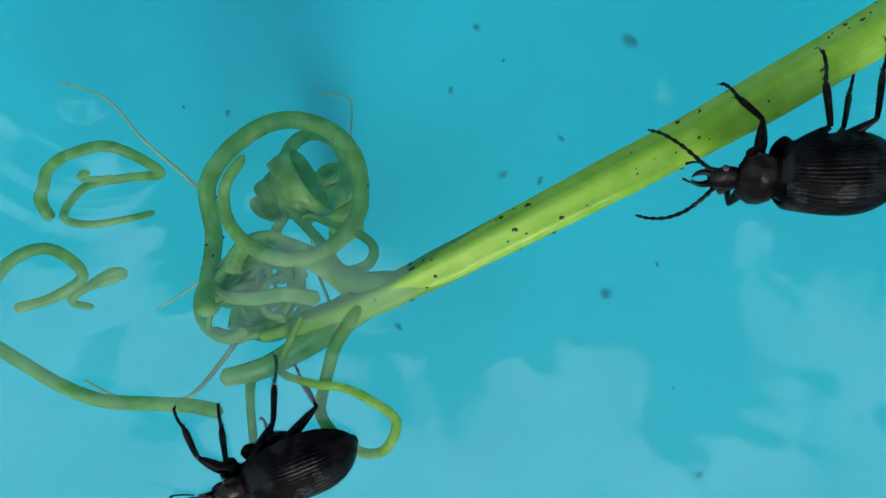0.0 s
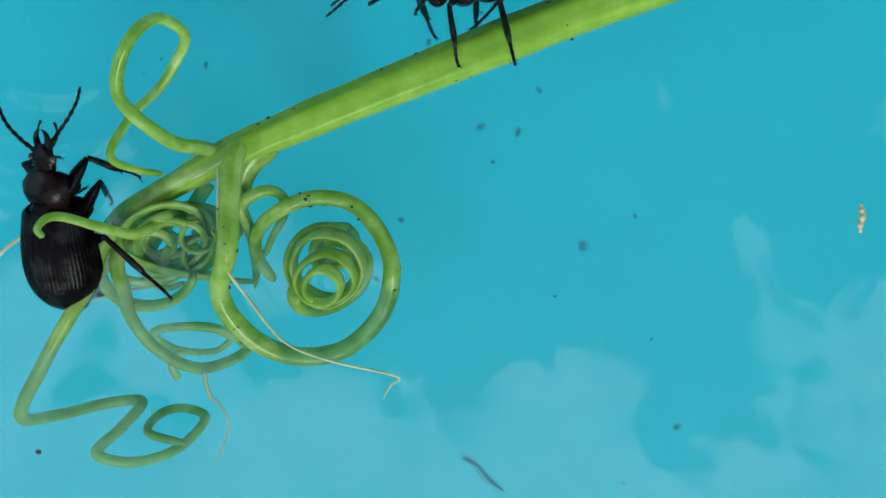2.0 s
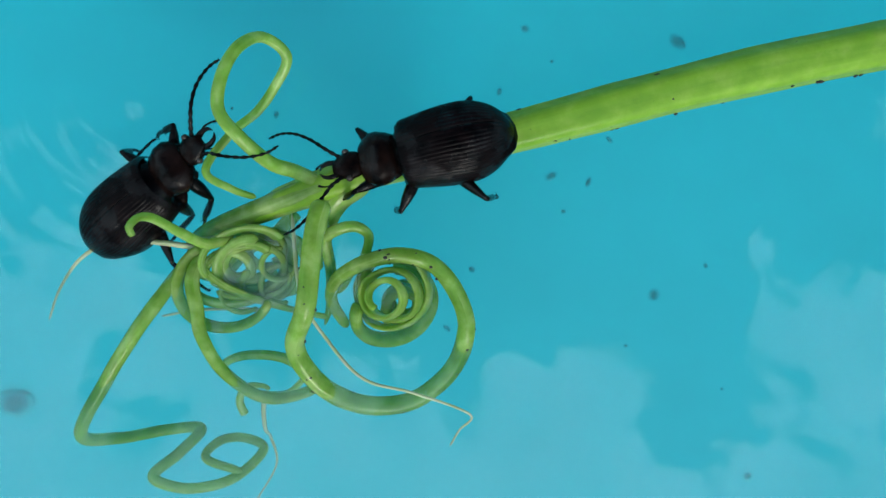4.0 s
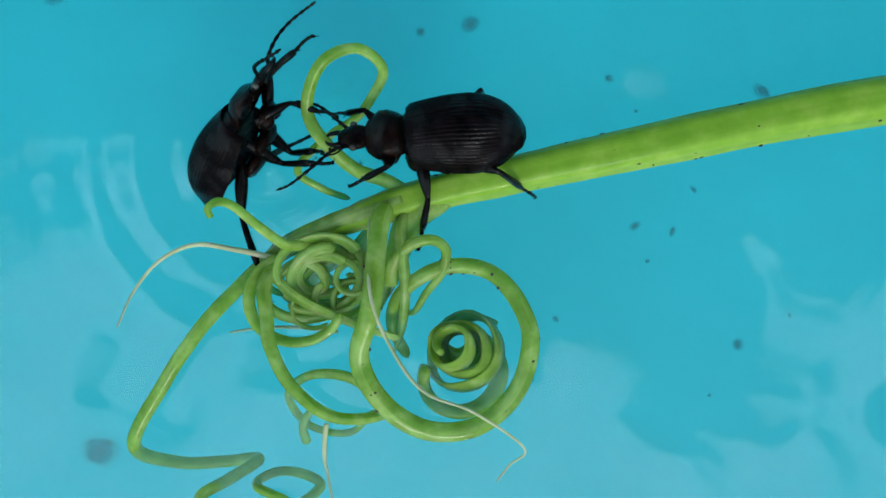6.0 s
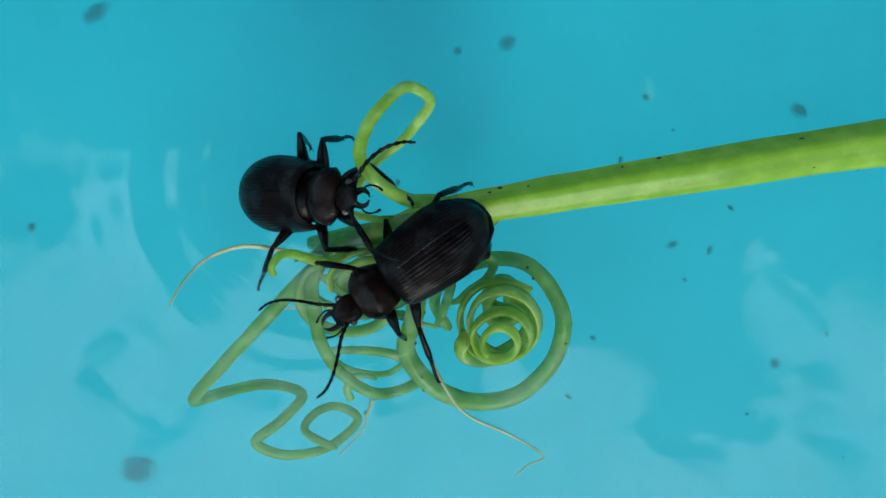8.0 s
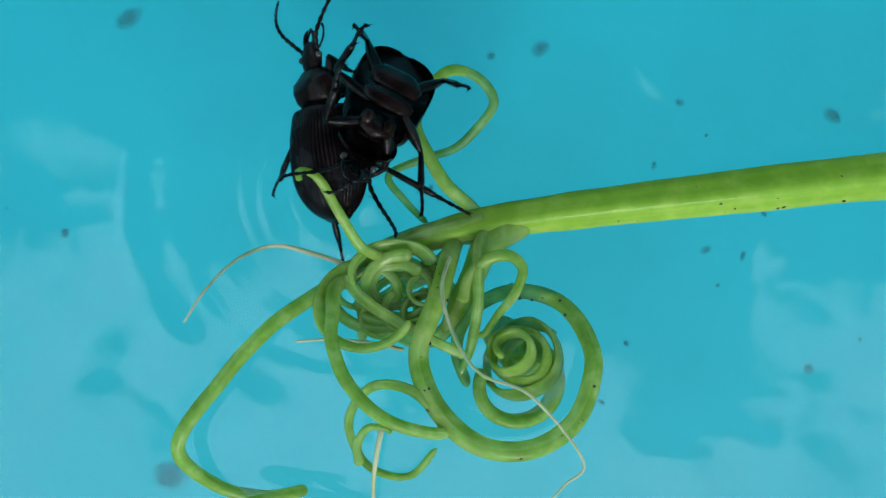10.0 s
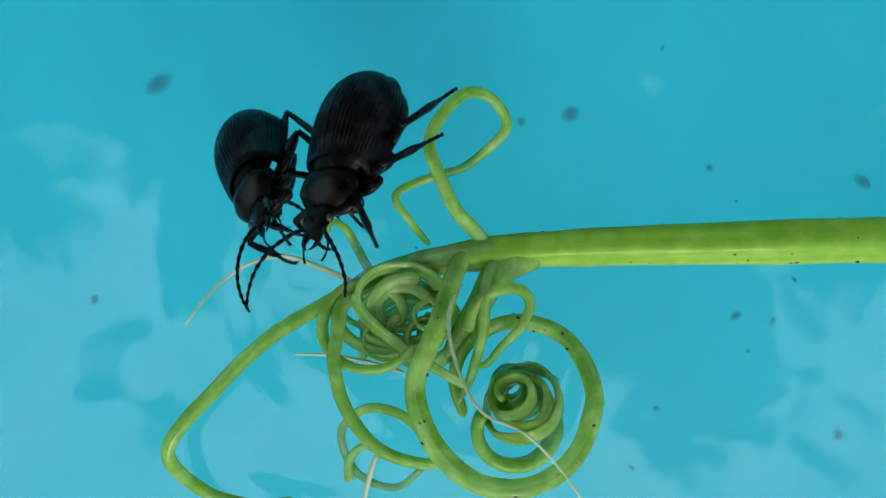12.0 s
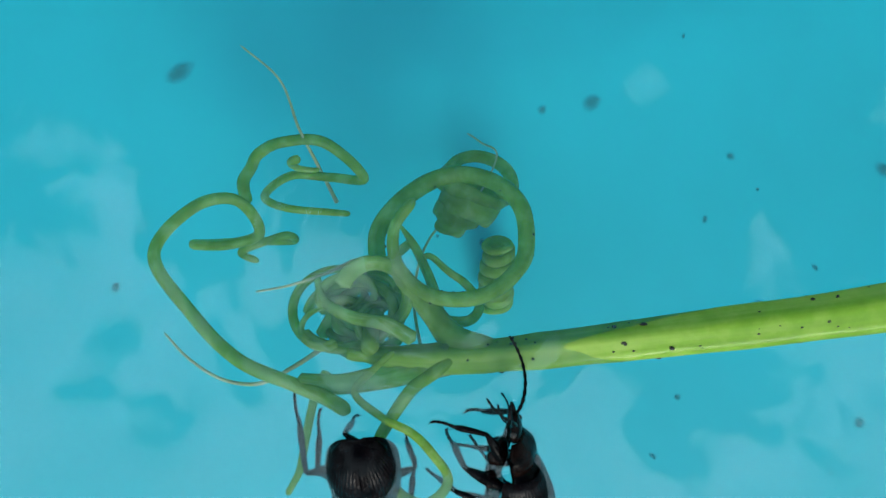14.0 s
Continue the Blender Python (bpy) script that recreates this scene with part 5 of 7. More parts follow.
    walk(walker_legs[2][1], [(0, pose(0.00680, 0.00000, 0.00000, 0.0, 54.7, 0.0)),
        (0.5, pose(0.00680, 0.00000, 0.00000, 180.0, 49.3, 180.0)),
        (1, pose(0.00680, 0.00000, 0.00000, 0.0, 66.7, 0.0)),
        (1.5, pose(0.00680, 0.00000, 0.00000, 180.0, 57.8, 180.0)),
        (2, pose(0.00680, 0.00000, 0.00000, 180.0, 66.0, 180.0)),
        (2.5, pose(0.00680, 0.00000, 0.00000, 180.0, 45.0, 180.0)),
        (5, pose(0.00680, 0.00000, 0.00000, 0.0, 86.1, 0.0)),
        (5.5, pose(0.00680, 0.00000, 0.00000, 0.0, 86.2, 0.0)),
        (6, pose(0.00680, 0.00000, 0.00000, 0.0, 77.7, 0.0)),
        (6.5, pose(0.00680, 0.00000, 0.00000, 180.0, 78.7, 180.0)),
        (7, pose(0.00680, 0.00000, 0.00000, 0.0, 59.7, 0.0)),
        (7.5, pose(0.00680, 0.00000, 0.00000, 180.0, 49.3, 180.0)),
        (8, pose(0.00680, 0.00000, 0.00000, 0.0, 85.7, 0.0)),
        (10.5, pose(0.00680, 0.00000, 0.00000, 180.0, 49.3, 180.0)),
        (11, pose(0.00680, 0.00000, 0.00000, 180.0, 49.3, 180.0)),
        (11.5, pose(0.00680, 0.00000, 0.00000, 180.0, 49.3, 180.0)),
        (12, pose(0.00680, 0.00000, 0.00000, 180.0, 73.1, 180.0)),
        (12.5, pose(0.00680, 0.00000, 0.00000, 0.0, 35.1, 0.0)),
        (13, pose(0.00680, 0.00000, 0.00000, 0.0, 8.0, 0.0)),
        (13.5, pose(0.00680, 0.00000, 0.00000, 180.0, 53.4, 180.0)),
        (14, pose(0.00680, 0.00000, 0.00000, 180.0, 74.1, 180.0))])
    walk(walker_legs[3][0], [(0, pose(0.00560, -0.00170, -0.00170, 35.5, 35.2, -97.5)),
        (0.2, pose(0.00560, -0.00170, -0.00170, 21.1, 18.8, -69.2)),
        (0.3, pose(0.00560, -0.00170, -0.00170, 1.3, 10.6, -39.4)),
        (0.5, pose(0.00560, -0.00170, -0.00170, -19.8, 13.3, -9.0)),
        (0.8, pose(0.00560, -0.00170, -0.00170, -8.8, -1.4, -46.6)),
        (1, pose(0.00560, -0.00170, -0.00170, 9.0, -6.0, -86.5)),
        (1.5, pose(0.00560, -0.00170, -0.00170, -14.8, -6.3, -56.3)),
        (2, pose(0.00560, -0.00170, -0.00170, -14.8, -6.3, -56.3)),
        (2.5, pose(0.00560, -0.00170, -0.00170, -14.8, -6.3, -56.3)),
        (5, pose(0.00560, -0.00170, -0.00170, -14.8, -6.3, -56.3)),
        (5.5, pose(0.00560, -0.00170, -0.00170, -14.8, -6.3, -56.3)),
        (6, pose(0.00560, -0.00170, -0.00170, 1.6, -31.3, -36.5)),
        (6.5, pose(0.00560, -0.00170, -0.00170, 42.6, -63.8, -109.2)),
        (7, pose(0.00560, -0.00170, -0.00170, 5.5, -13.1, -100.0)),
        (7.5, pose(0.00560, -0.00170, -0.00170, 13.8, -9.8, -54.7)),
        (8, pose(0.00560, -0.00170, -0.00170, 32.0, -63.7, -74.0)),
        (9.2, pose(0.00560, -0.00170, -0.00170, 77.9, -59.7, -59.4)),
        (10.5, pose(0.00560, -0.00170, -0.00170, 122.7, -61.8, -43.5)),
        (11, pose(0.00560, -0.00170, -0.00170, 106.1, -53.3, -33.7)),
        (11.5, pose(0.00560, -0.00170, -0.00170, 128.6, -43.9, -48.4)),
        (11.7, pose(0.00560, -0.00170, -0.00170, 74.7, -30.2, -37.0)),
        (11.8, pose(0.00560, -0.00170, -0.00170, 29.6, -14.4, -41.8)),
        (12, pose(0.00560, -0.00170, -0.00170, -14.8, -6.3, -56.3)),
        (12.5, pose(0.00560, -0.00170, -0.00170, -14.8, -6.3, -56.3)),
        (13, pose(0.00560, -0.00170, -0.00170, -14.8, -6.3, -56.3)),
        (13.5, pose(0.00560, -0.00170, -0.00170, -14.8, -6.3, -56.3)),
        (14, pose(0.00560, -0.00170, -0.00170, -14.8, -6.3, -56.3))])
    walk(walker_legs[3][1], [(0, pose(0.00460, 0.00000, 0.00000, 0.0, 56.6, 0.0)),
        (0.5, pose(0.00460, 0.00000, 0.00000, 0.0, 80.1, 0.0)),
        (1, pose(0.00460, 0.00000, 0.00000, 0.0, 86.3, 0.0)),
        (1.5, pose(0.00460, 0.00000, 0.00000, 180.0, 84.7, 180.0)),
        (2, pose(0.00460, 0.00000, 0.00000, 180.0, 84.7, 180.0)),
        (2.5, pose(0.00460, 0.00000, 0.00000, 180.0, 84.7, 180.0)),
        (5, pose(0.00460, 0.00000, 0.00000, 180.0, 84.7, 180.0)),
        (5.5, pose(0.00460, 0.00000, 0.00000, 180.0, 84.7, 180.0)),
        (6, pose(0.00460, 0.00000, 0.00000, 0.0, 71.0, 0.0)),
        (6.5, pose(0.00460, 0.00000, 0.00000, 0.0, 84.8, 0.0)),
        (7, pose(0.00460, 0.00000, 0.00000, 0.0, 60.8, 0.0)),
        (7.5, pose(0.00460, 0.00000, 0.00000, 0.0, 56.8, 0.0)),
        (8, pose(0.00460, 0.00000, 0.00000, 0.0, 70.4, 0.0)),
        (10.5, pose(0.00460, 0.00000, 0.00000, 0.0, 66.1, 0.0)),
        (11, pose(0.00460, 0.00000, 0.00000, 0.0, 76.2, 0.0)),
        (11.5, pose(0.00460, 0.00000, 0.00000, 0.0, 50.3, 0.0)),
        (12, pose(0.00460, 0.00000, 0.00000, 180.0, 84.7, 180.0)),
        (12.5, pose(0.00460, 0.00000, 0.00000, 180.0, 84.7, 180.0)),
        (13, pose(0.00460, 0.00000, 0.00000, 180.0, 84.7, 180.0)),
        (13.5, pose(0.00460, 0.00000, 0.00000, 180.0, 84.7, 180.0)),
        (14, pose(0.00460, 0.00000, 0.00000, 180.0, 84.7, 180.0))])
    walk(walker_legs[4][0], [(0, pose(0.00160, -0.00240, -0.00200, 50.6, 2.7, -142.6)),
        (0.5, pose(0.00160, -0.00240, -0.00200, 6.1, -0.0, -115.2)),
        (1, pose(0.00160, -0.00240, -0.00200, -15.2, -12.0, -105.3)),
        (1.2, pose(0.00160, -0.00240, -0.00200, 19.9, -18.3, -154.2)),
        (1.5, pose(0.00160, -0.00240, -0.00200, 47.8, 2.4, 162.4)),
        (1.8, pose(0.00160, -0.00240, -0.00200, 27.4, -6.7, -156.7)),
        (2, pose(0.00160, -0.00240, -0.00200, 6.1, -0.0, -115.2)),
        (2.2, pose(0.00160, -0.00240, -0.00200, 15.5, -22.8, -157.0)),
        (2.3, pose(0.00160, -0.00240, -0.00200, 41.4, -31.8, 151.1)),
        (2.5, pose(0.00160, -0.00240, -0.00200, 65.0, -19.3, 100.9)),
        (3.3, pose(0.00160, -0.00240, -0.00200, 45.1, -41.3, 159.4)),
        (4.2, pose(0.00160, -0.00240, -0.00200, 10.4, -34.9, -130.5)),
        (5, pose(0.00160, -0.00240, -0.00200, 2.0, -8.2, -79.1)),
        (5.5, pose(0.00160, -0.00240, -0.00200, -0.6, -43.6, -83.7)),
        (6, pose(0.00160, -0.00240, -0.00200, 6.1, -0.0, -115.2)),
        (6.5, pose(0.00160, -0.00240, -0.00200, 6.1, -0.0, -115.2)),
        (7, pose(0.00160, -0.00240, -0.00200, 0.1, -12.9, -109.1)),
        (7.5, pose(0.00160, -0.00240, -0.00200, -22.9, 22.3, -115.8)),
        (8, pose(0.00160, -0.00240, -0.00200, 6.1, -0.0, -115.2)),
        (8.8, pose(0.00160, -0.00240, -0.00200, 37.8, -6.7, -92.6)),
        (9.7, pose(0.00160, -0.00240, -0.00200, 66.3, -23.9, -75.9)),
        (10.5, pose(0.00160, -0.00240, -0.00200, 95.1, -46.7, -68.6)),
        (11, pose(0.00160, -0.00240, -0.00200, 137.2, -46.5, -101.6)),
        (11.2, pose(0.00160, -0.00240, -0.00200, 87.8, -28.5, -91.0)),
        (11.3, pose(0.00160, -0.00240, -0.00200, 47.4, -9.8, -98.0)),
        (11.5, pose(0.00160, -0.00240, -0.00200, 6.1, -0.0, -115.2)),
        (12, pose(0.00160, -0.00240, -0.00200, 6.1, -0.0, -115.2)),
        (12.5, pose(0.00160, -0.00240, -0.00200, 6.1, -0.0, -115.2)),
        (13, pose(0.00160, -0.00240, -0.00200, 6.1, -0.0, -115.2)),
        (13.5, pose(0.00160, -0.00240, -0.00200, 31.2, -19.9, -143.8)),
        (13.8, pose(0.00160, -0.00240, -0.00200, -6.7, -9.8, -120.3)),
        (14, pose(0.00160, -0.00240, -0.00200, -38.3, 11.3, -107.3))])
    walk(walker_legs[4][1], [(0, pose(0.00520, 0.00000, 0.00000, 0.0, 65.4, 0.0)),
        (0.5, pose(0.00520, 0.00000, 0.00000, 180.0, 73.6, 180.0)),
        (1, pose(0.00520, 0.00000, 0.00000, 0.0, 88.1, 0.0)),
        (1.5, pose(0.00520, 0.00000, 0.00000, 0.0, 48.9, 0.0)),
        (2, pose(0.00520, 0.00000, 0.00000, 180.0, 73.6, 180.0)),
        (2.5, pose(0.00520, 0.00000, 0.00000, 180.0, 49.5, 180.0)),
        (5, pose(0.00520, 0.00000, 0.00000, 180.0, 82.5, 180.0)),
        (5.5, pose(0.00520, 0.00000, 0.00000, 180.0, 43.1, 180.0)),
        (6, pose(0.00520, 0.00000, 0.00000, 180.0, 73.6, 180.0)),
        (6.5, pose(0.00520, 0.00000, 0.00000, 180.0, 73.6, 180.0)),
        (7, pose(0.00520, 0.00000, 0.00000, 180.0, 86.3, 180.0)),
        (7.5, pose(0.00520, 0.00000, 0.00000, 0.0, 73.9, 0.0)),
        (8, pose(0.00520, 0.00000, 0.00000, 180.0, 73.6, 180.0)),
        (10.5, pose(0.00520, 0.00000, 0.00000, 0.0, 46.2, 0.0)),
        (11, pose(0.00520, 0.00000, 0.00000, 0.0, 60.9, 0.0)),
        (11.5, pose(0.00520, 0.00000, 0.00000, 180.0, 73.6, 180.0)),
        (12, pose(0.00520, 0.00000, 0.00000, 180.0, 73.6, 180.0)),
        (12.5, pose(0.00520, 0.00000, 0.00000, 180.0, 73.6, 180.0)),
        (13, pose(0.00520, 0.00000, 0.00000, 180.0, 73.6, 180.0)),
        (13.5, pose(0.00520, 0.00000, 0.00000, 180.0, 67.7, 180.0)),
        (14, pose(0.00520, 0.00000, 0.00000, 0.0, 77.1, 0.0))])
    walk(walker_legs[5][0], [(0, pose(-0.00260, -0.00220, -0.00220, 5.7, 0.9, -142.4)),
        (0.5, pose(-0.00260, -0.00220, -0.00220, 45.9, -2.9, -149.5)),
        (0.8, pose(-0.00260, -0.00220, -0.00220, 9.5, -12.9, -149.6)),
        (1, pose(-0.00260, -0.00220, -0.00220, -28.8, -21.0, -143.3)),
        (1.2, pose(-0.00260, -0.00220, -0.00220, 6.4, -10.1, -179.7)),
        (1.5, pose(-0.00260, -0.00220, -0.00220, 30.1, 16.7, 155.1)),
        (2, pose(-0.00260, -0.00220, -0.00220, 45.9, -2.9, -149.5)),
        (2.5, pose(-0.00260, -0.00220, -0.00220, 45.9, -2.9, -149.5)),
        (5, pose(-0.00260, -0.00220, -0.00220, -7.4, -6.1, -130.4)),
        (5.5, pose(-0.00260, -0.00220, -0.00220, -7.8, -6.9, -131.7)),
        (6, pose(-0.00260, -0.00220, -0.00220, 24.0, -40.7, -140.2)),
        (6.5, pose(-0.00260, -0.00220, -0.00220, 45.9, -2.9, -149.5)),
        (7, pose(-0.00260, -0.00220, -0.00220, -11.8, -12.2, -132.3)),
        (7.5, pose(-0.00260, -0.00220, -0.00220, -26.7, -37.3, -134.9)),
        (8, pose(-0.00260, -0.00220, -0.00220, -10.7, -7.9, -148.4)),
        (10.5, pose(-0.00260, -0.00220, -0.00220, 45.9, -2.9, -149.5)),
        (11, pose(-0.00260, -0.00220, -0.00220, 45.9, -2.9, -149.5)),
        (11.5, pose(-0.00260, -0.00220, -0.00220, 45.9, -2.9, -149.5)),
        (12, pose(-0.00260, -0.00220, -0.00220, 45.9, -2.9, -149.5)),
        (12.5, pose(-0.00260, -0.00220, -0.00220, 45.9, -2.9, -149.5)),
        (13, pose(-0.00260, -0.00220, -0.00220, 45.9, -2.9, -149.5)),
        (13.2, pose(-0.00260, -0.00220, -0.00220, 59.0, -15.0, -119.1)),
        (13.5, pose(-0.00260, -0.00220, -0.00220, 64.5, -31.9, -88.8)),
        (13.8, pose(-0.00260, -0.00220, -0.00220, 21.4, -22.3, -99.4)),
        (14, pose(-0.00260, -0.00220, -0.00220, -21.1, -21.7, -113.9))])
    walk(walker_legs[5][1], [(0, pose(0.00680, 0.00000, 0.00000, 0.0, 61.3, 0.0)),
        (0.5, pose(0.00680, 0.00000, 0.00000, 180.0, 49.3, 180.0)),
        (1, pose(0.00680, 0.00000, 0.00000, 0.0, 78.3, 0.0)),
        (1.5, pose(0.00680, 0.00000, 0.00000, 0.0, 32.5, 0.0)),
        (2, pose(0.00680, 0.00000, 0.00000, 180.0, 49.3, 180.0)),
        (2.5, pose(0.00680, 0.00000, 0.00000, 180.0, 49.3, 180.0)),
        (5, pose(0.00680, 0.00000, 0.00000, 180.0, 87.3, 180.0)),
        (5.5, pose(0.00680, 0.00000, 0.00000, 180.0, 84.7, 180.0)),
        (6, pose(0.00680, 0.00000, 0.00000, 180.0, 78.2, 180.0)),
        (6.5, pose(0.00680, 0.00000, 0.00000, 180.0, 49.3, 180.0)),
        (7, pose(0.00680, 0.00000, 0.00000, 0.0, 73.9, 0.0)),
        (7.5, pose(0.00680, 0.00000, 0.00000, 0.0, 86.6, 0.0)),
        (8, pose(0.00680, 0.00000, 0.00000, 0.0, 74.3, 0.0)),
        (10.5, pose(0.00680, 0.00000, 0.00000, 180.0, 49.3, 180.0)),
        (11, pose(0.00680, 0.00000, 0.00000, 180.0, 49.3, 180.0)),
        (11.5, pose(0.00680, 0.00000, 0.00000, 180.0, 49.3, 180.0)),
        (12, pose(0.00680, 0.00000, 0.00000, 180.0, 49.3, 180.0)),
        (12.5, pose(0.00680, 0.00000, 0.00000, 180.0, 49.3, 180.0)),
        (13, pose(0.00680, 0.00000, 0.00000, 180.0, 49.3, 180.0)),
        (13.5, pose(0.00680, 0.00000, 0.00000, 180.0, 73.1, 180.0)),
        (14, pose(0.00680, 0.00000, 0.00000, 180.0, 85.4, 180.0))])
    walk(clinger, [(0, pose(0.00528, -0.04554, 0.00000, -62.0, -0.0, -158.0)),
        (0.5, pose(0.00662, -0.04277, 0.00000, -60.0, -27.0, -177.5)),
        (1, pose(0.00211, -0.04395, 0.00100, -60.0, -0.0, 162.7)),
        (1.3, pose(-0.00316, -0.04375, -0.00100, -50.0, -0.0, 150.0)),
        (1.5, pose(-0.00844, -0.03946, 0.00882, -35.0, -0.0, 137.3)),
        (1.8, pose(-0.01989, -0.02820, 0.00200, -20.0, -0.0, 111.0)),
        (2, pose(-0.01947, -0.02146, 0.00200, -25.0, -24.6, 90.8)),
        (2.5, pose(-0.02356, -0.01137, 0.00507, -20.0, -0.0, 105.0)),
        (2.7, pose(-0.02366, -0.01128, 0.00200, -20.0, -0.0, 107.0)),
        (3.7, pose(-0.02091, -0.00876, 0.00200, -10.0, -20.0, 55.0)),
        (4.8, pose(-0.02062, -0.00539, 0.00500, -12.0, -45.0, 0.0)),
        (5, pose(-0.02221, -0.00602, 0.00500, -15.0, -58.3, -3.6)),
        (5.5, pose(-0.01892, -0.00133, 0.00500, -24.0, -50.1, 15.1)),
        (6, pose(-0.02439, 0.00966, 0.00200, -80.0, -37.7, 56.6)),
        (6.5, pose(-0.02104, 0.01245, 0.00500, -74.0, -31.6, 25.1)),
        (7, pose(-0.02186, 0.00950, 0.00800, -50.0, -46.8, 3.7)),
        (7.5, pose(-0.02213, 0.00458, 0.00500, 0.0, -42.5, -6.2)),
        (8, pose(-0.02237, 0.00534, 0.00500, 0.0, -47.0, -6.0)),
        (8.2, pose(-0.02142, 0.00600, 0.00500, 0.0, -38.0, -8.0)),
        (9.2, pose(-0.02455, 0.01253, 0.00300, -35.0, -20.0, 50.0)),
        (10.3, pose(-0.02743, 0.01762, 0.00400, -48.0, -0.0, 107.0)),
        (10.5, pose(-0.02965, 0.02049, 0.00400, -50.0, -29.0, 99.2)),
        (11, pose(-0.03255, 0.02191, 0.00400, -50.0, -0.0, 99.0)),
        (11.5, pose(-0.02887, 0.02392, 0.00400, -48.0, -34.8, 78.7)),
        (11.7, pose(-0.03628, 0.02609, 0.00400, -72.0, -10.0, 103.0)),
        (11.8, pose(-0.03921, 0.02390, 0.00300, -70.0, -25.0, 117.0)),
        (11.9, pose(-0.04054, 0.02288, 0.00300, -20.0, -64.0, 30.0)),
        (12, pose(-0.03945, 0.02164, 0.01000, 40.0, -52.9, -69.8)),
        (12.5, pose(-0.04832, 0.01501, 0.00500, 40.0, -58.5, -14.0)),
        (12.8, pose(-0.03992, 0.00671, 0.00500, 0.0, -25.0, 45.0)),
        (13, pose(-0.03275, -0.00234, 0.01200, 0.0, -62.0, 66.0)),
        (13.3, pose(-0.03432, -0.00401, 0.00400, 0.0, -10.0, 86.0)),
        (13.5, pose(-0.03380, -0.00933, 0.00600, 0.0, -44.2, 79.0)),
        (13.7, pose(-0.02482, -0.01164, 0.00500, 10.0, -28.0, 73.0)),
        (13.8, pose(-0.01710, -0.01750, 0.00150, 41.0, -25.3, 84.5)),
        (14, pose(-0.00938, -0.02337, -0.00200, 72.0, -28.2, 95.9))])
    walk(clinger_legs[0][0], [(0, pose(0.00560, 0.00170, -0.00170, -13.9, 15.4, -92.8)),
        (0.2, pose(0.00560, 0.00170, -0.00170, 1.8, 18.6, -41.0)),
        (0.3, pose(0.00560, 0.00170, -0.00170, 14.1, 9.0, 9.1)),
        (0.5, pose(0.00560, 0.00170, -0.00170, 14.8, -6.3, 56.3)),
        (1, pose(0.00560, 0.00170, -0.00170, 14.8, -6.3, 56.3)),
        (1.5, pose(0.00560, 0.00170, -0.00170, 14.8, -6.3, 56.3)),
        (2, pose(0.00560, 0.00170, -0.00170, 14.8, -6.3, 56.3)),
        (2.5, pose(0.00560, 0.00170, -0.00170, 14.8, -6.3, 56.3)),
        (3.8, pose(0.00560, 0.00170, -0.00170, 48.9, -4.8, 48.0)),
        (5, pose(0.00560, 0.00170, -0.00170, 82.4, 1.1, 41.9)),
        (5.2, pose(0.00560, 0.00170, -0.00170, 39.6, 17.5, 51.0)),
        (5.5, pose(0.00560, 0.00170, -0.00170, -7.3, 35.5, 45.2)),
        (5.8, pose(0.00560, 0.00170, -0.00170, -4.6, 6.3, 38.5)),
        (6, pose(0.00560, 0.00170, -0.00170, 1.9, -22.3, 29.9)),
        (6.5, pose(0.00560, 0.00170, -0.00170, -3.1, -68.2, 31.7)),
        (6.8, pose(0.00560, 0.00170, -0.00170, -4.9, -32.0, 44.5)),
        (7, pose(0.00560, 0.00170, -0.00170, 1.0, 3.9, 54.2)),
        (7.2, pose(0.00560, 0.00170, -0.00170, -26.7, 19.5, 55.8)),
        (7.5, pose(0.00560, 0.00170, -0.00170, -57.8, 33.8, 48.8)),
        (8, pose(0.00560, 0.00170, -0.00170, -53.1, 34.6, 50.7)),
        (9.2, pose(0.00560, 0.00170, -0.00170, -17.0, 14.8, 60.1)),
        (10.5, pose(0.00560, 0.00170, -0.00170, 14.8, -6.3, 56.3)),
        (11, pose(0.00560, 0.00170, -0.00170, 14.8, -6.3, 56.3)),
        (11.5, pose(0.00560, 0.00170, -0.00170, 14.8, -6.3, 56.3)),
        (12, pose(0.00560, 0.00170, -0.00170, 14.8, -6.3, 56.3)),
        (12.2, pose(0.00560, 0.00170, -0.00170, -7.6, 13.4, 74.7)),
        (12.5, pose(0.00560, 0.00170, -0.00170, -25.9, 38.2, 86.4)),
        (12.8, pose(0.00560, 0.00170, -0.00170, -10.6, -0.2, 97.8)),
        (13, pose(0.00560, 0.00170, -0.00170, -0.1, -40.0, 100.1)),
        (13.5, pose(0.00560, 0.00170, -0.00170, 14.8, -6.3, 56.3)),
        (14, pose(0.00560, 0.00170, -0.00170, 7.7, 19.1, 4.0))])
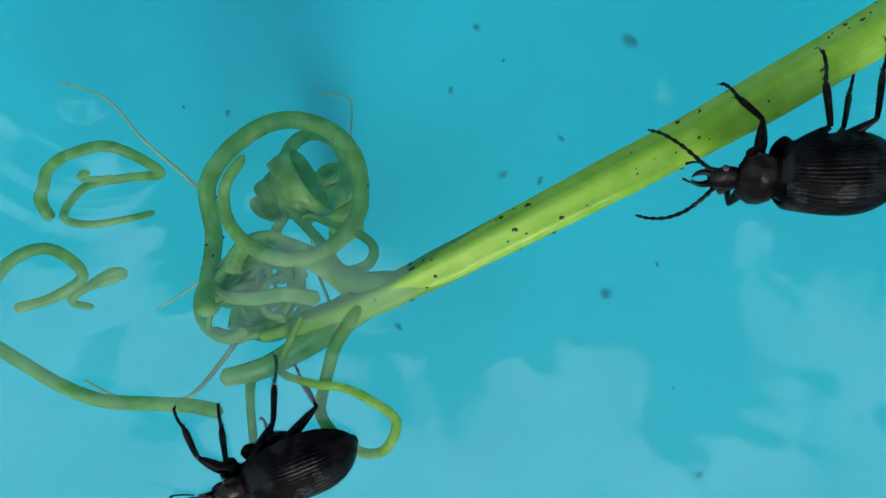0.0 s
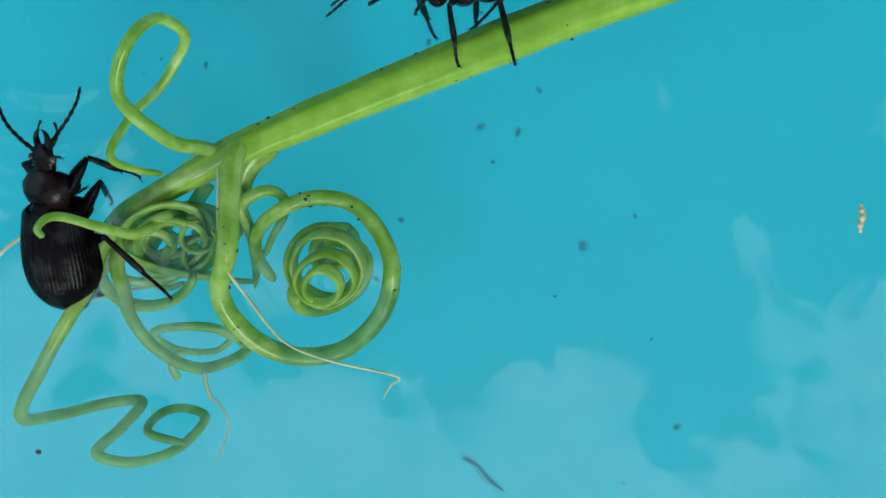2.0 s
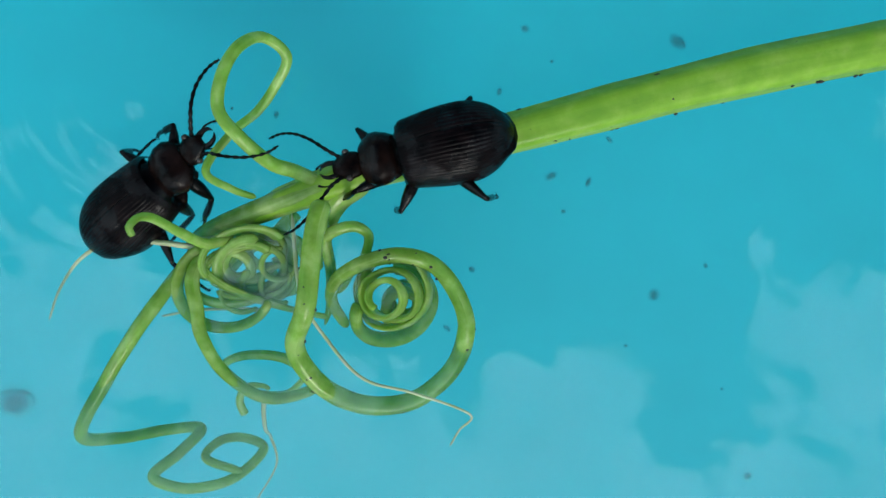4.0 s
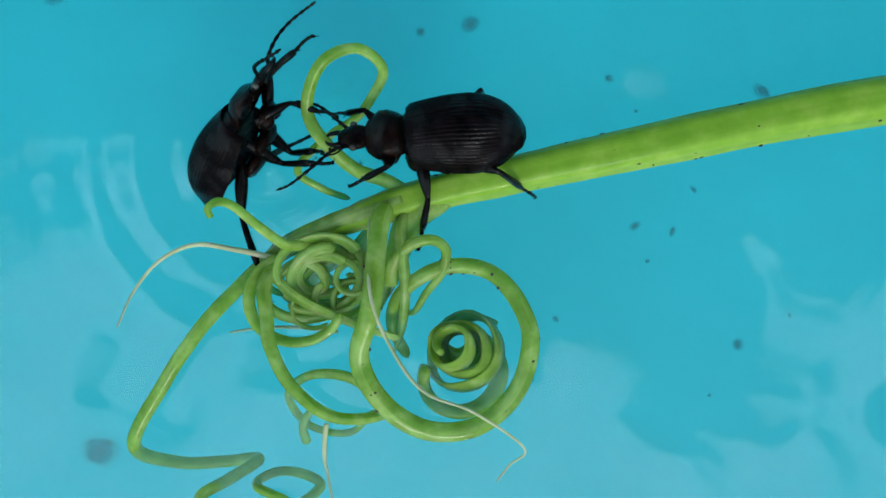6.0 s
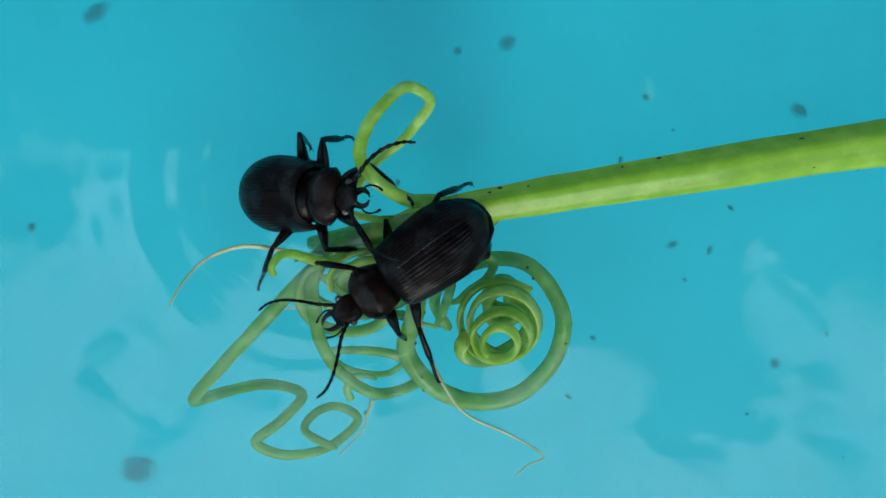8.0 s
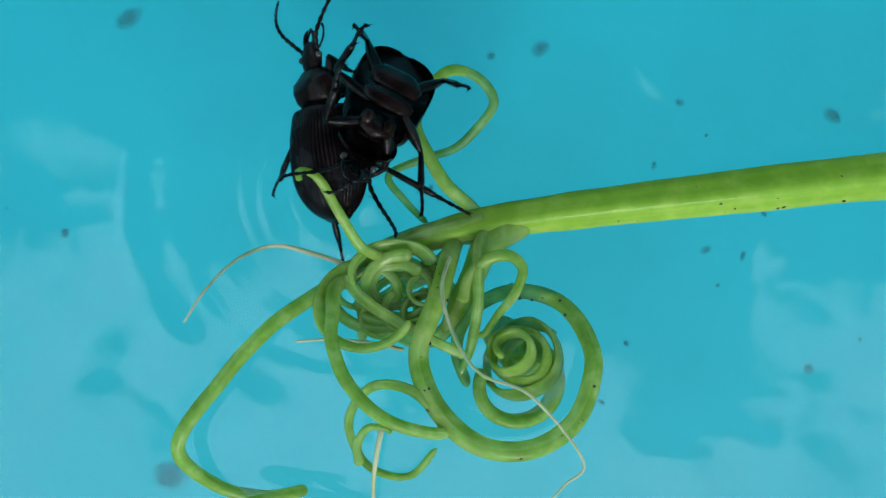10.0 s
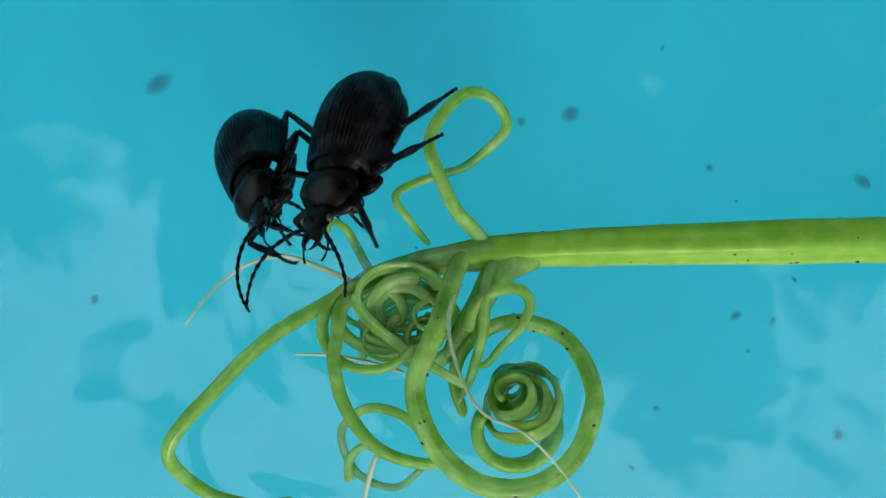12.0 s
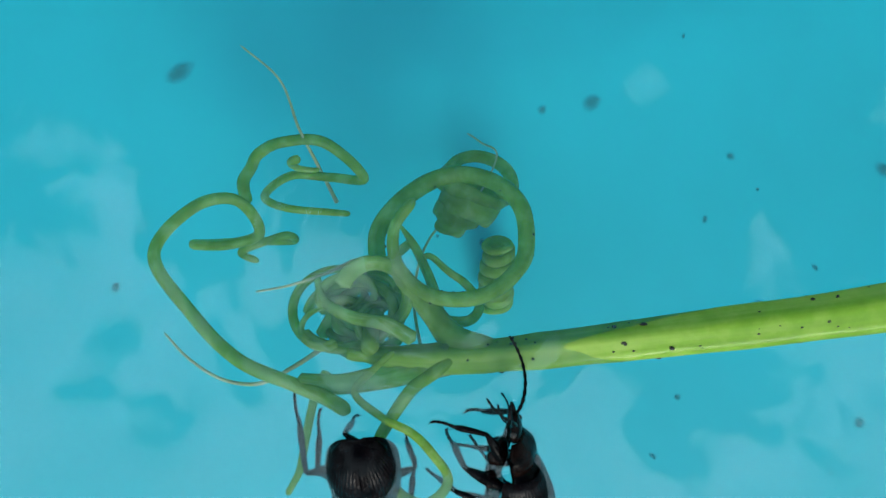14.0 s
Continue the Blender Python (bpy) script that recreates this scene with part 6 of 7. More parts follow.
    walk(clinger_legs[0][1], [(0, pose(0.00460, 0.00000, 0.00000, 0.0, 53.7, 0.0)),
        (0.5, pose(0.00460, 0.00000, 0.00000, 180.0, 84.7, 180.0)),
        (1, pose(0.00460, 0.00000, 0.00000, 180.0, 84.7, 180.0)),
        (1.5, pose(0.00460, 0.00000, 0.00000, 180.0, 84.7, 180.0)),
        (2, pose(0.00460, 0.00000, 0.00000, 180.0, 84.7, 180.0)),
        (2.5, pose(0.00460, 0.00000, 0.00000, 180.0, 84.7, 180.0)),
        (5, pose(0.00460, 0.00000, 0.00000, 180.0, 62.4, 180.0)),
        (5.5, pose(0.00460, 0.00000, 0.00000, 0.0, 70.4, 0.0)),
        (6, pose(0.00460, 0.00000, 0.00000, 0.0, 45.3, 0.0)),
        (6.5, pose(0.00460, 0.00000, 0.00000, 0.0, 44.0, 0.0)),
        (7, pose(0.00460, 0.00000, 0.00000, 0.0, 31.0, 0.0)),
        (7.5, pose(0.00460, 0.00000, 0.00000, 0.0, 78.6, 0.0)),
        (8, pose(0.00460, 0.00000, 0.00000, 0.0, 75.5, 0.0)),
        (10.5, pose(0.00460, 0.00000, 0.00000, 180.0, 84.7, 180.0)),
        (11, pose(0.00460, 0.00000, 0.00000, 180.0, 84.7, 180.0)),
        (11.5, pose(0.00460, 0.00000, 0.00000, 180.0, 84.7, 180.0)),
        (12, pose(0.00460, 0.00000, 0.00000, 180.0, 84.7, 180.0)),
        (12.5, pose(0.00460, 0.00000, 0.00000, 0.0, 36.6, 0.0)),
        (13, pose(0.00460, 0.00000, 0.00000, 180.0, 71.5, 180.0)),
        (13.5, pose(0.00460, 0.00000, 0.00000, 180.0, 84.7, 180.0)),
        (14, pose(0.00460, 0.00000, 0.00000, 0.0, 54.2, 0.0))])
    walk(clinger_legs[1][0], [(0, pose(0.00160, 0.00240, -0.00200, -13.3, 21.4, -129.3)),
        (0.2, pose(0.00160, 0.00240, -0.00200, -15.6, 8.7, 172.3)),
        (0.5, pose(0.00160, 0.00240, -0.00200, -6.1, -0.0, 115.2)),
        (1, pose(0.00160, 0.00240, -0.00200, -6.1, -0.0, 115.2)),
        (1.2, pose(0.00160, 0.00240, -0.00200, 36.8, -39.8, 105.0)),
        (1.5, pose(0.00160, 0.00240, -0.00200, 118.7, -50.7, 47.5)),
        (1.8, pose(0.00160, 0.00240, -0.00200, 36.8, -39.8, 105.0)),
        (2, pose(0.00160, 0.00240, -0.00200, -6.1, -0.0, 115.2)),
        (2.5, pose(0.00160, 0.00240, -0.00200, -6.1, -0.0, 115.2)),
        (5, pose(0.00160, 0.00240, -0.00200, 33.7, -22.7, 85.7)),
        (5.5, pose(0.00160, 0.00240, -0.00200, 17.3, -18.6, 75.8)),
        (5.7, pose(0.00160, 0.00240, -0.00200, -0.8, 12.5, 103.0)),
        (5.8, pose(0.00160, 0.00240, -0.00200, -4.5, 48.3, 127.1)),
        (6, pose(0.00160, 0.00240, -0.00200, 53.3, 76.3, -153.4)),
        (6.2, pose(0.00160, 0.00240, -0.00200, 68.2, 63.7, -98.9)),
        (6.3, pose(0.00160, 0.00240, -0.00200, 59.1, 51.1, -66.2)),
        (6.5, pose(0.00160, 0.00240, -0.00200, 43.5, 42.7, -37.2)),
        (6.7, pose(0.00160, 0.00240, -0.00200, 69.5, 9.2, 2.6)),
        (6.8, pose(0.00160, 0.00240, -0.00200, 71.0, -31.4, 30.1)),
        (7, pose(0.00160, 0.00240, -0.00200, 31.7, -63.7, 88.5)),
        (7.2, pose(0.00160, 0.00240, -0.00200, -3.0, -43.1, 103.1)),
        (7.5, pose(0.00160, 0.00240, -0.00200, -24.6, -21.1, 100.9)),
        (8, pose(0.00160, 0.00240, -0.00200, 26.6, -10.3, 89.6)),
        (9.2, pose(0.00160, 0.00240, -0.00200, 14.4, -37.6, 109.2)),
        (10.5, pose(0.00160, 0.00240, -0.00200, -19.7, -56.2, 149.2)),
        (10.8, pose(0.00160, 0.00240, -0.00200, -7.1, -28.8, 127.9)),
        (11, pose(0.00160, 0.00240, -0.00200, -6.1, -0.0, 115.2)),
        (11.5, pose(0.00160, 0.00240, -0.00200, -6.1, -0.0, 115.2)),
        (12, pose(0.00160, 0.00240, -0.00200, -6.1, -0.0, 115.2)),
        (12.5, pose(0.00160, 0.00240, -0.00200, 18.4, 17.5, 94.5)),
        (13, pose(0.00160, 0.00240, -0.00200, -6.1, -0.0, 115.2)),
        (13.5, pose(0.00160, 0.00240, -0.00200, 46.6, -29.9, 103.8)),
        (13.7, pose(0.00160, 0.00240, -0.00200, 35.5, 13.2, 101.5)),
        (13.8, pose(0.00160, 0.00240, -0.00200, 13.9, 54.3, 84.6)),
        (14, pose(0.00160, 0.00240, -0.00200, -83.1, 66.3, -8.8))])
    walk(clinger_legs[1][1], [(0, pose(0.00520, 0.00000, 0.00000, 180.0, 64.7, 180.0)),
        (0.5, pose(0.00520, 0.00000, 0.00000, 180.0, 73.6, 180.0)),
        (1, pose(0.00520, 0.00000, 0.00000, 180.0, 73.6, 180.0)),
        (1.5, pose(0.00520, 0.00000, 0.00000, 0.0, 73.1, 0.0)),
        (2, pose(0.00520, 0.00000, 0.00000, 180.0, 73.6, 180.0)),
        (2.5, pose(0.00520, 0.00000, 0.00000, 180.0, 73.6, 180.0)),
        (5, pose(0.00520, 0.00000, 0.00000, 0.0, 73.4, 0.0)),
        (5.5, pose(0.00520, 0.00000, 0.00000, 180.0, 87.8, 180.0)),
        (6, pose(0.00520, 0.00000, 0.00000, 0.0, 67.1, 0.0)),
        (6.5, pose(0.00520, 0.00000, 0.00000, 180.0, 86.9, 180.0)),
        (7, pose(0.00520, 0.00000, 0.00000, 180.0, 76.0, 180.0)),
        (7.5, pose(0.00520, 0.00000, 0.00000, 180.0, 67.2, 180.0)),
        (8, pose(0.00520, 0.00000, 0.00000, 0.0, 89.9, 0.0)),
        (10.5, pose(0.00520, 0.00000, 0.00000, 0.0, 55.7, 0.0)),
        (11, pose(0.00520, 0.00000, 0.00000, 180.0, 73.6, 180.0)),
        (11.5, pose(0.00520, 0.00000, 0.00000, 180.0, 73.6, 180.0)),
        (12, pose(0.00520, 0.00000, 0.00000, 180.0, 73.6, 180.0)),
        (12.5, pose(0.00520, 0.00000, 0.00000, 180.0, 82.3, 180.0)),
        (13, pose(0.00520, 0.00000, 0.00000, 180.0, 73.6, 180.0)),
        (13.5, pose(0.00520, 0.00000, 0.00000, 180.0, 82.1, 180.0)),
        (14, pose(0.00520, 0.00000, 0.00000, 0.0, 58.3, 0.0))])
    walk(clinger_legs[2][0], [(0, pose(-0.00260, 0.00220, -0.00220, -45.9, -2.9, 149.5)),
        (0.5, pose(-0.00260, 0.00220, -0.00220, -45.9, -2.9, 149.5)),
        (1, pose(-0.00260, 0.00220, -0.00220, -45.9, -2.9, 149.5)),
        (1.5, pose(-0.00260, 0.00220, -0.00220, -45.9, -2.9, 149.5)),
        (1.8, pose(-0.00260, 0.00220, -0.00220, -11.7, -9.9, 172.9)),
        (2, pose(-0.00260, 0.00220, -0.00220, 19.5, -28.4, -170.5)),
        (2.5, pose(-0.00260, 0.00220, -0.00220, -18.7, -13.0, 158.1)),
        (5, pose(-0.00260, 0.00220, -0.00220, -45.9, -2.9, 149.5)),
        (5.5, pose(-0.00260, 0.00220, -0.00220, -45.9, -2.9, 149.5)),
        (6, pose(-0.00260, 0.00220, -0.00220, -45.9, -2.9, 149.5)),
        (6.5, pose(-0.00260, 0.00220, -0.00220, -45.9, -2.9, 149.5)),
        (7, pose(-0.00260, 0.00220, -0.00220, -45.9, -2.9, 149.5)),
        (7.5, pose(-0.00260, 0.00220, -0.00220, -45.9, -2.9, 149.5)),
        (7.8, pose(-0.00260, 0.00220, -0.00220, -2.7, -32.1, 119.7)),
        (8, pose(-0.00260, 0.00220, -0.00220, 55.4, -27.7, 72.9)),
        (8.8, pose(-0.00260, 0.00220, -0.00220, 19.0, -47.9, 119.6)),
        (9.7, pose(-0.00260, 0.00220, -0.00220, -26.4, -37.0, 174.8)),
        (10.5, pose(-0.00260, 0.00220, -0.00220, -44.9, -6.6, -154.5)),
        (11, pose(-0.00260, 0.00220, -0.00220, -39.5, -7.9, 171.2)),
        (11.5, pose(-0.00260, 0.00220, -0.00220, -67.4, -13.0, -149.0)),
        (11.8, pose(-0.00260, 0.00220, -0.00220, -55.2, -10.9, 179.6)),
        (12, pose(-0.00260, 0.00220, -0.00220, -45.9, -2.9, 149.5)),
        (12.5, pose(-0.00260, 0.00220, -0.00220, -45.9, -2.9, 149.5)),
        (13, pose(-0.00260, 0.00220, -0.00220, -45.9, -2.9, 149.5)),
        (13.5, pose(-0.00260, 0.00220, -0.00220, -45.9, -2.9, 149.5)),
        (13.7, pose(-0.00260, 0.00220, -0.00220, -26.4, 8.4, 111.1)),
        (13.8, pose(-0.00260, 0.00220, -0.00220, -17.3, 29.3, 74.7)),
        (14, pose(-0.00260, 0.00220, -0.00220, -26.4, 50.7, 29.3))])
    walk(clinger_legs[2][1], [(0, pose(0.00680, 0.00000, 0.00000, 180.0, 49.3, 180.0)),
        (0.5, pose(0.00680, 0.00000, 0.00000, 180.0, 49.3, 180.0)),
        (1, pose(0.00680, 0.00000, 0.00000, 180.0, 49.3, 180.0)),
        (1.5, pose(0.00680, 0.00000, 0.00000, 180.0, 49.3, 180.0)),
        (2, pose(0.00680, 0.00000, 0.00000, 0.0, 83.6, 0.0)),
        (2.5, pose(0.00680, 0.00000, 0.00000, 0.0, 84.0, 0.0)),
        (5, pose(0.00680, 0.00000, 0.00000, 180.0, 49.3, 180.0)),
        (5.5, pose(0.00680, 0.00000, 0.00000, 180.0, 49.3, 180.0)),
        (6, pose(0.00680, 0.00000, 0.00000, 180.0, 49.3, 180.0)),
        (6.5, pose(0.00680, 0.00000, 0.00000, 180.0, 49.3, 180.0)),
        (7, pose(0.00680, 0.00000, 0.00000, 180.0, 49.3, 180.0)),
        (7.5, pose(0.00680, 0.00000, 0.00000, 180.0, 49.3, 180.0)),
        (8, pose(0.00680, 0.00000, 0.00000, 180.0, 57.1, 180.0)),
        (10.5, pose(0.00680, 0.00000, 0.00000, 0.0, 51.5, 0.0)),
        (11, pose(0.00680, 0.00000, 0.00000, 0.0, 60.5, 0.0)),
        (11.5, pose(0.00680, 0.00000, 0.00000, 0.0, 52.9, 0.0)),
        (12, pose(0.00680, 0.00000, 0.00000, 180.0, 49.3, 180.0)),
        (12.5, pose(0.00680, 0.00000, 0.00000, 180.0, 49.3, 180.0)),
        (13, pose(0.00680, 0.00000, 0.00000, 180.0, 49.3, 180.0)),
        (13.5, pose(0.00680, 0.00000, 0.00000, 180.0, 49.3, 180.0)),
        (14, pose(0.00680, 0.00000, 0.00000, 0.0, 86.5, 0.0))])
    walk(clinger_legs[3][0], [(0, pose(0.00560, -0.00170, -0.00170, -31.2, 34.8, -35.1)),
        (0.5, pose(0.00560, -0.00170, -0.00170, -31.6, 21.1, 3.0)),
        (0.8, pose(0.00560, -0.00170, -0.00170, -2.2, 6.8, -38.0)),
        (1, pose(0.00560, -0.00170, -0.00170, 28.9, 15.5, -80.0)),
        (1.2, pose(0.00560, -0.00170, -0.00170, -7.6, 12.0, -65.8)),
        (1.3, pose(0.00560, -0.00170, -0.00170, -44.0, 17.5, -52.2)),
        (1.5, pose(0.00560, -0.00170, -0.00170, -80.7, 29.7, -44.2)),
        (2, pose(0.00560, -0.00170, -0.00170, -41.3, 37.2, -18.0)),
        (2.2, pose(0.00560, -0.00170, -0.00170, -67.3, 45.3, -62.6)),
        (2.5, pose(0.00560, -0.00170, -0.00170, -93.2, 37.1, -107.2)),
        (5, pose(0.00560, -0.00170, -0.00170, -40.5, 65.4, -46.9)),
        (5.2, pose(0.00560, -0.00170, -0.00170, 7.3, 56.1, 18.1)),
        (5.5, pose(0.00560, -0.00170, -0.00170, 19.7, 33.3, 49.6)),
        (6, pose(0.00560, -0.00170, -0.00170, -38.7, 33.7, 35.9)),
        (6.2, pose(0.00560, -0.00170, -0.00170, 6.0, 25.2, 21.0)),
        (6.5, pose(0.00560, -0.00170, -0.00170, 50.4, 28.4, 4.0)),
        (7, pose(0.00560, -0.00170, -0.00170, 71.5, 64.9, 3.0)),
        (7.2, pose(0.00560, -0.00170, -0.00170, 11.1, 46.4, -29.4)),
        (7.3, pose(0.00560, -0.00170, -0.00170, -21.6, 20.9, -28.8)),
        (7.5, pose(0.00560, -0.00170, -0.00170, -52.1, -0.6, -15.0)),
        (8, pose(0.00560, -0.00170, -0.00170, -40.5, 4.1, -21.7)),
        (9.2, pose(0.00560, -0.00170, -0.00170, -12.0, -10.6, -19.5)),
        (10.5, pose(0.00560, -0.00170, -0.00170, 18.4, -24.4, -25.0)),
        (11, pose(0.00560, -0.00170, -0.00170, -14.8, -6.3, -56.3)),
        (11.5, pose(0.00560, -0.00170, -0.00170, -14.8, -6.3, -56.3)),
        (12, pose(0.00560, -0.00170, -0.00170, -14.8, -6.3, -56.3)),
        (12.5, pose(0.00560, -0.00170, -0.00170, -41.1, -42.3, -26.8)),
        (13, pose(0.00560, -0.00170, -0.00170, -14.8, -6.3, -56.3)),
        (13.2, pose(0.00560, -0.00170, -0.00170, -40.6, 12.0, -56.7)),
        (13.5, pose(0.00560, -0.00170, -0.00170, -69.6, 28.2, -66.1)),
        (13.8, pose(0.00560, -0.00170, -0.00170, -40.6, 12.0, -56.7)),
        (14, pose(0.00560, -0.00170, -0.00170, -14.8, -6.3, -56.3))])
    walk(clinger_legs[3][1], [(0, pose(0.00460, 0.00000, 0.00000, 0.0, 40.0, 0.0)),
        (0.5, pose(0.00460, 0.00000, 0.00000, 0.0, 72.6, 0.0)),
        (1, pose(0.00460, 0.00000, 0.00000, 180.0, 75.1, 180.0)),
        (1.5, pose(0.00460, 0.00000, 0.00000, 0.0, 9.0, 0.0)),
        (2, pose(0.00460, 0.00000, 0.00000, 0.0, 82.7, 0.0)),
        (2.5, pose(0.00460, 0.00000, 0.00000, 0.0, 33.7, 0.0)),
        (5, pose(0.00460, 0.00000, 0.00000, 0.0, 76.8, 0.0)),
        (5.5, pose(0.00460, 0.00000, 0.00000, 0.0, 80.5, 0.0)),
        (6, pose(0.00460, 0.00000, 0.00000, 0.0, 53.4, 0.0)),
        (6.5, pose(0.00460, 0.00000, 0.00000, 0.0, 81.2, 0.0)),
        (7, pose(0.00460, 0.00000, 0.00000, 0.0, 37.4, 0.0)),
        (7.5, pose(0.00460, 0.00000, 0.00000, 180.0, 76.0, 180.0)),
        (8, pose(0.00460, 0.00000, 0.00000, 0.0, 89.5, 0.0)),
        (10.5, pose(0.00460, 0.00000, 0.00000, 180.0, 38.6, 180.0)),
        (11, pose(0.00460, 0.00000, 0.00000, 180.0, 84.7, 180.0)),
        (11.5, pose(0.00460, 0.00000, 0.00000, 180.0, 84.7, 180.0)),
        (12, pose(0.00460, 0.00000, 0.00000, 180.0, 84.7, 180.0)),
        (12.5, pose(0.00460, 0.00000, 0.00000, 180.0, 59.6, 180.0)),
        (13, pose(0.00460, 0.00000, 0.00000, 180.0, 84.7, 180.0)),
        (13.5, pose(0.00460, 0.00000, 0.00000, 0.0, 51.2, 0.0)),
        (14, pose(0.00460, 0.00000, 0.00000, 180.0, 84.7, 180.0))])
    walk(clinger_legs[4][0], [(0, pose(0.00160, -0.00240, -0.00200, 38.1, 40.6, -171.1)),
        (0.2, pose(0.00160, -0.00240, -0.00200, -14.2, 25.9, -164.0)),
        (0.5, pose(0.00160, -0.00240, -0.00200, -63.8, 21.3, -147.5)),
        (0.8, pose(0.00160, -0.00240, -0.00200, -13.6, 16.6, -117.6)),
        (1, pose(0.00160, -0.00240, -0.00200, 28.0, -7.0, -101.2)),
        (1.2, pose(0.00160, -0.00240, -0.00200, -19.5, 2.8, -67.6)),
        (1.5, pose(0.00160, -0.00240, -0.00200, -59.8, 33.3, -49.2)),
        (1.8, pose(0.00160, -0.00240, -0.00200, -23.8, 39.5, -34.9)),
        (2, pose(0.00160, -0.00240, -0.00200, 14.1, 37.5, -18.4)),
        (2.2, pose(0.00160, -0.00240, -0.00200, -92.4, 73.5, -112.3)),
        (2.5, pose(0.00160, -0.00240, -0.00200, -152.1, 24.0, -158.5)),
        (3.8, pose(0.00160, -0.00240, -0.00200, -124.2, 59.3, -138.2)),
        (5, pose(0.00160, -0.00240, -0.00200, -30.6, 64.3, -51.1)),
        (5.2, pose(0.00160, -0.00240, -0.00200, -25.7, 22.1, -51.4)),
        (5.5, pose(0.00160, -0.00240, -0.00200, -20.7, -20.0, -55.2)),
        (5.7, pose(0.00160, -0.00240, -0.00200, 14.8, -1.1, -106.2)),
        (5.8, pose(0.00160, -0.00240, -0.00200, 26.5, 36.8, -146.7)),
        (6, pose(0.00160, -0.00240, -0.00200, -18.7, 67.2, 131.6)),
        (6.2, pose(0.00160, -0.00240, -0.00200, -36.3, 71.5, 163.2)),
        (6.3, pose(0.00160, -0.00240, -0.00200, -46.3, 78.7, -158.5)),
        (6.5, pose(0.00160, -0.00240, -0.00200, -12.4, 84.7, -76.9)),
        (7, pose(0.00160, -0.00240, -0.00200, 7.7, 68.2, -44.3)),
        (7.2, pose(0.00160, -0.00240, -0.00200, -31.1, 41.6, -73.8)),
        (7.5, pose(0.00160, -0.00240, -0.00200, -46.6, 10.9, -77.4)),
        (8, pose(0.00160, -0.00240, -0.00200, -9.2, -4.4, -59.1)),
        (10.5, pose(0.00160, -0.00240, -0.00200, 1.3, -9.8, -64.5)),
        (11, pose(0.00160, -0.00240, -0.00200, 6.1, -0.0, -115.2)),
        (11.2, pose(0.00160, -0.00240, -0.00200, -31.9, 19.2, -105.2)),
        (11.5, pose(0.00160, -0.00240, -0.00200, -74.3, 40.3, -110.6)),
        (11.8, pose(0.00160, -0.00240, -0.00200, -31.9, 19.2, -105.2)),
        (12, pose(0.00160, -0.00240, -0.00200, 6.1, -0.0, -115.2)),
        (12.2, pose(0.00160, -0.00240, -0.00200, -16.3, -26.0, -87.0)),
        (12.5, pose(0.00160, -0.00240, -0.00200, -54.5, -34.4, -44.2)),
        (12.8, pose(0.00160, -0.00240, -0.00200, -16.3, -26.0, -87.0)),
        (13, pose(0.00160, -0.00240, -0.00200, 6.1, -0.0, -115.2)),
        (13.2, pose(0.00160, -0.00240, -0.00200, -25.4, -12.2, -92.6)),
        (13.5, pose(0.00160, -0.00240, -0.00200, -59.5, -10.1, -66.6)),
        (13.8, pose(0.00160, -0.00240, -0.00200, -25.4, -12.2, -92.6)),
        (14, pose(0.00160, -0.00240, -0.00200, 6.1, -0.0, -115.2))])
    walk(clinger_legs[4][1], [(0, pose(0.00520, 0.00000, 0.00000, 0.0, 27.6, 0.0)),
        (0.5, pose(0.00520, 0.00000, 0.00000, 0.0, 62.3, 0.0)),
        (1, pose(0.00520, 0.00000, 0.00000, 180.0, 49.6, 180.0)),
        (1.5, pose(0.00520, 0.00000, 0.00000, 0.0, 37.9, 0.0)),
        (2, pose(0.00520, 0.00000, 0.00000, 180.0, 77.1, 180.0)),
        (2.5, pose(0.00520, 0.00000, 0.00000, 0.0, 8.1, 0.0)),
        (5, pose(0.00520, 0.00000, 0.00000, 0.0, 79.6, 0.0)),
        (5.5, pose(0.00520, 0.00000, 0.00000, 0.0, 60.7, 0.0)),
        (6, pose(0.00520, 0.00000, 0.00000, 0.0, 70.3, 0.0)),
        (6.5, pose(0.00520, 0.00000, 0.00000, 180.0, 86.1, 180.0)),
        (7, pose(0.00520, 0.00000, 0.00000, 180.0, 84.3, 180.0)),
        (7.5, pose(0.00520, 0.00000, 0.00000, 0.0, 46.5, 0.0)),
        (8, pose(0.00520, 0.00000, 0.00000, 180.0, 75.3, 180.0)),
        (10.5, pose(0.00520, 0.00000, 0.00000, 180.0, 42.2, 180.0)),
        (11, pose(0.00520, 0.00000, 0.00000, 180.0, 73.6, 180.0)),
        (11.5, pose(0.00520, 0.00000, 0.00000, 180.0, 64.6, 180.0)),
        (12, pose(0.00520, 0.00000, 0.00000, 180.0, 73.6, 180.0)),
        (12.5, pose(0.00520, 0.00000, 0.00000, 180.0, 60.9, 180.0)),
        (13, pose(0.00520, 0.00000, 0.00000, 180.0, 73.6, 180.0)),
        (13.5, pose(0.00520, 0.00000, 0.00000, 0.0, 56.0, 0.0)),
        (14, pose(0.00520, 0.00000, 0.00000, 180.0, 73.6, 180.0))])
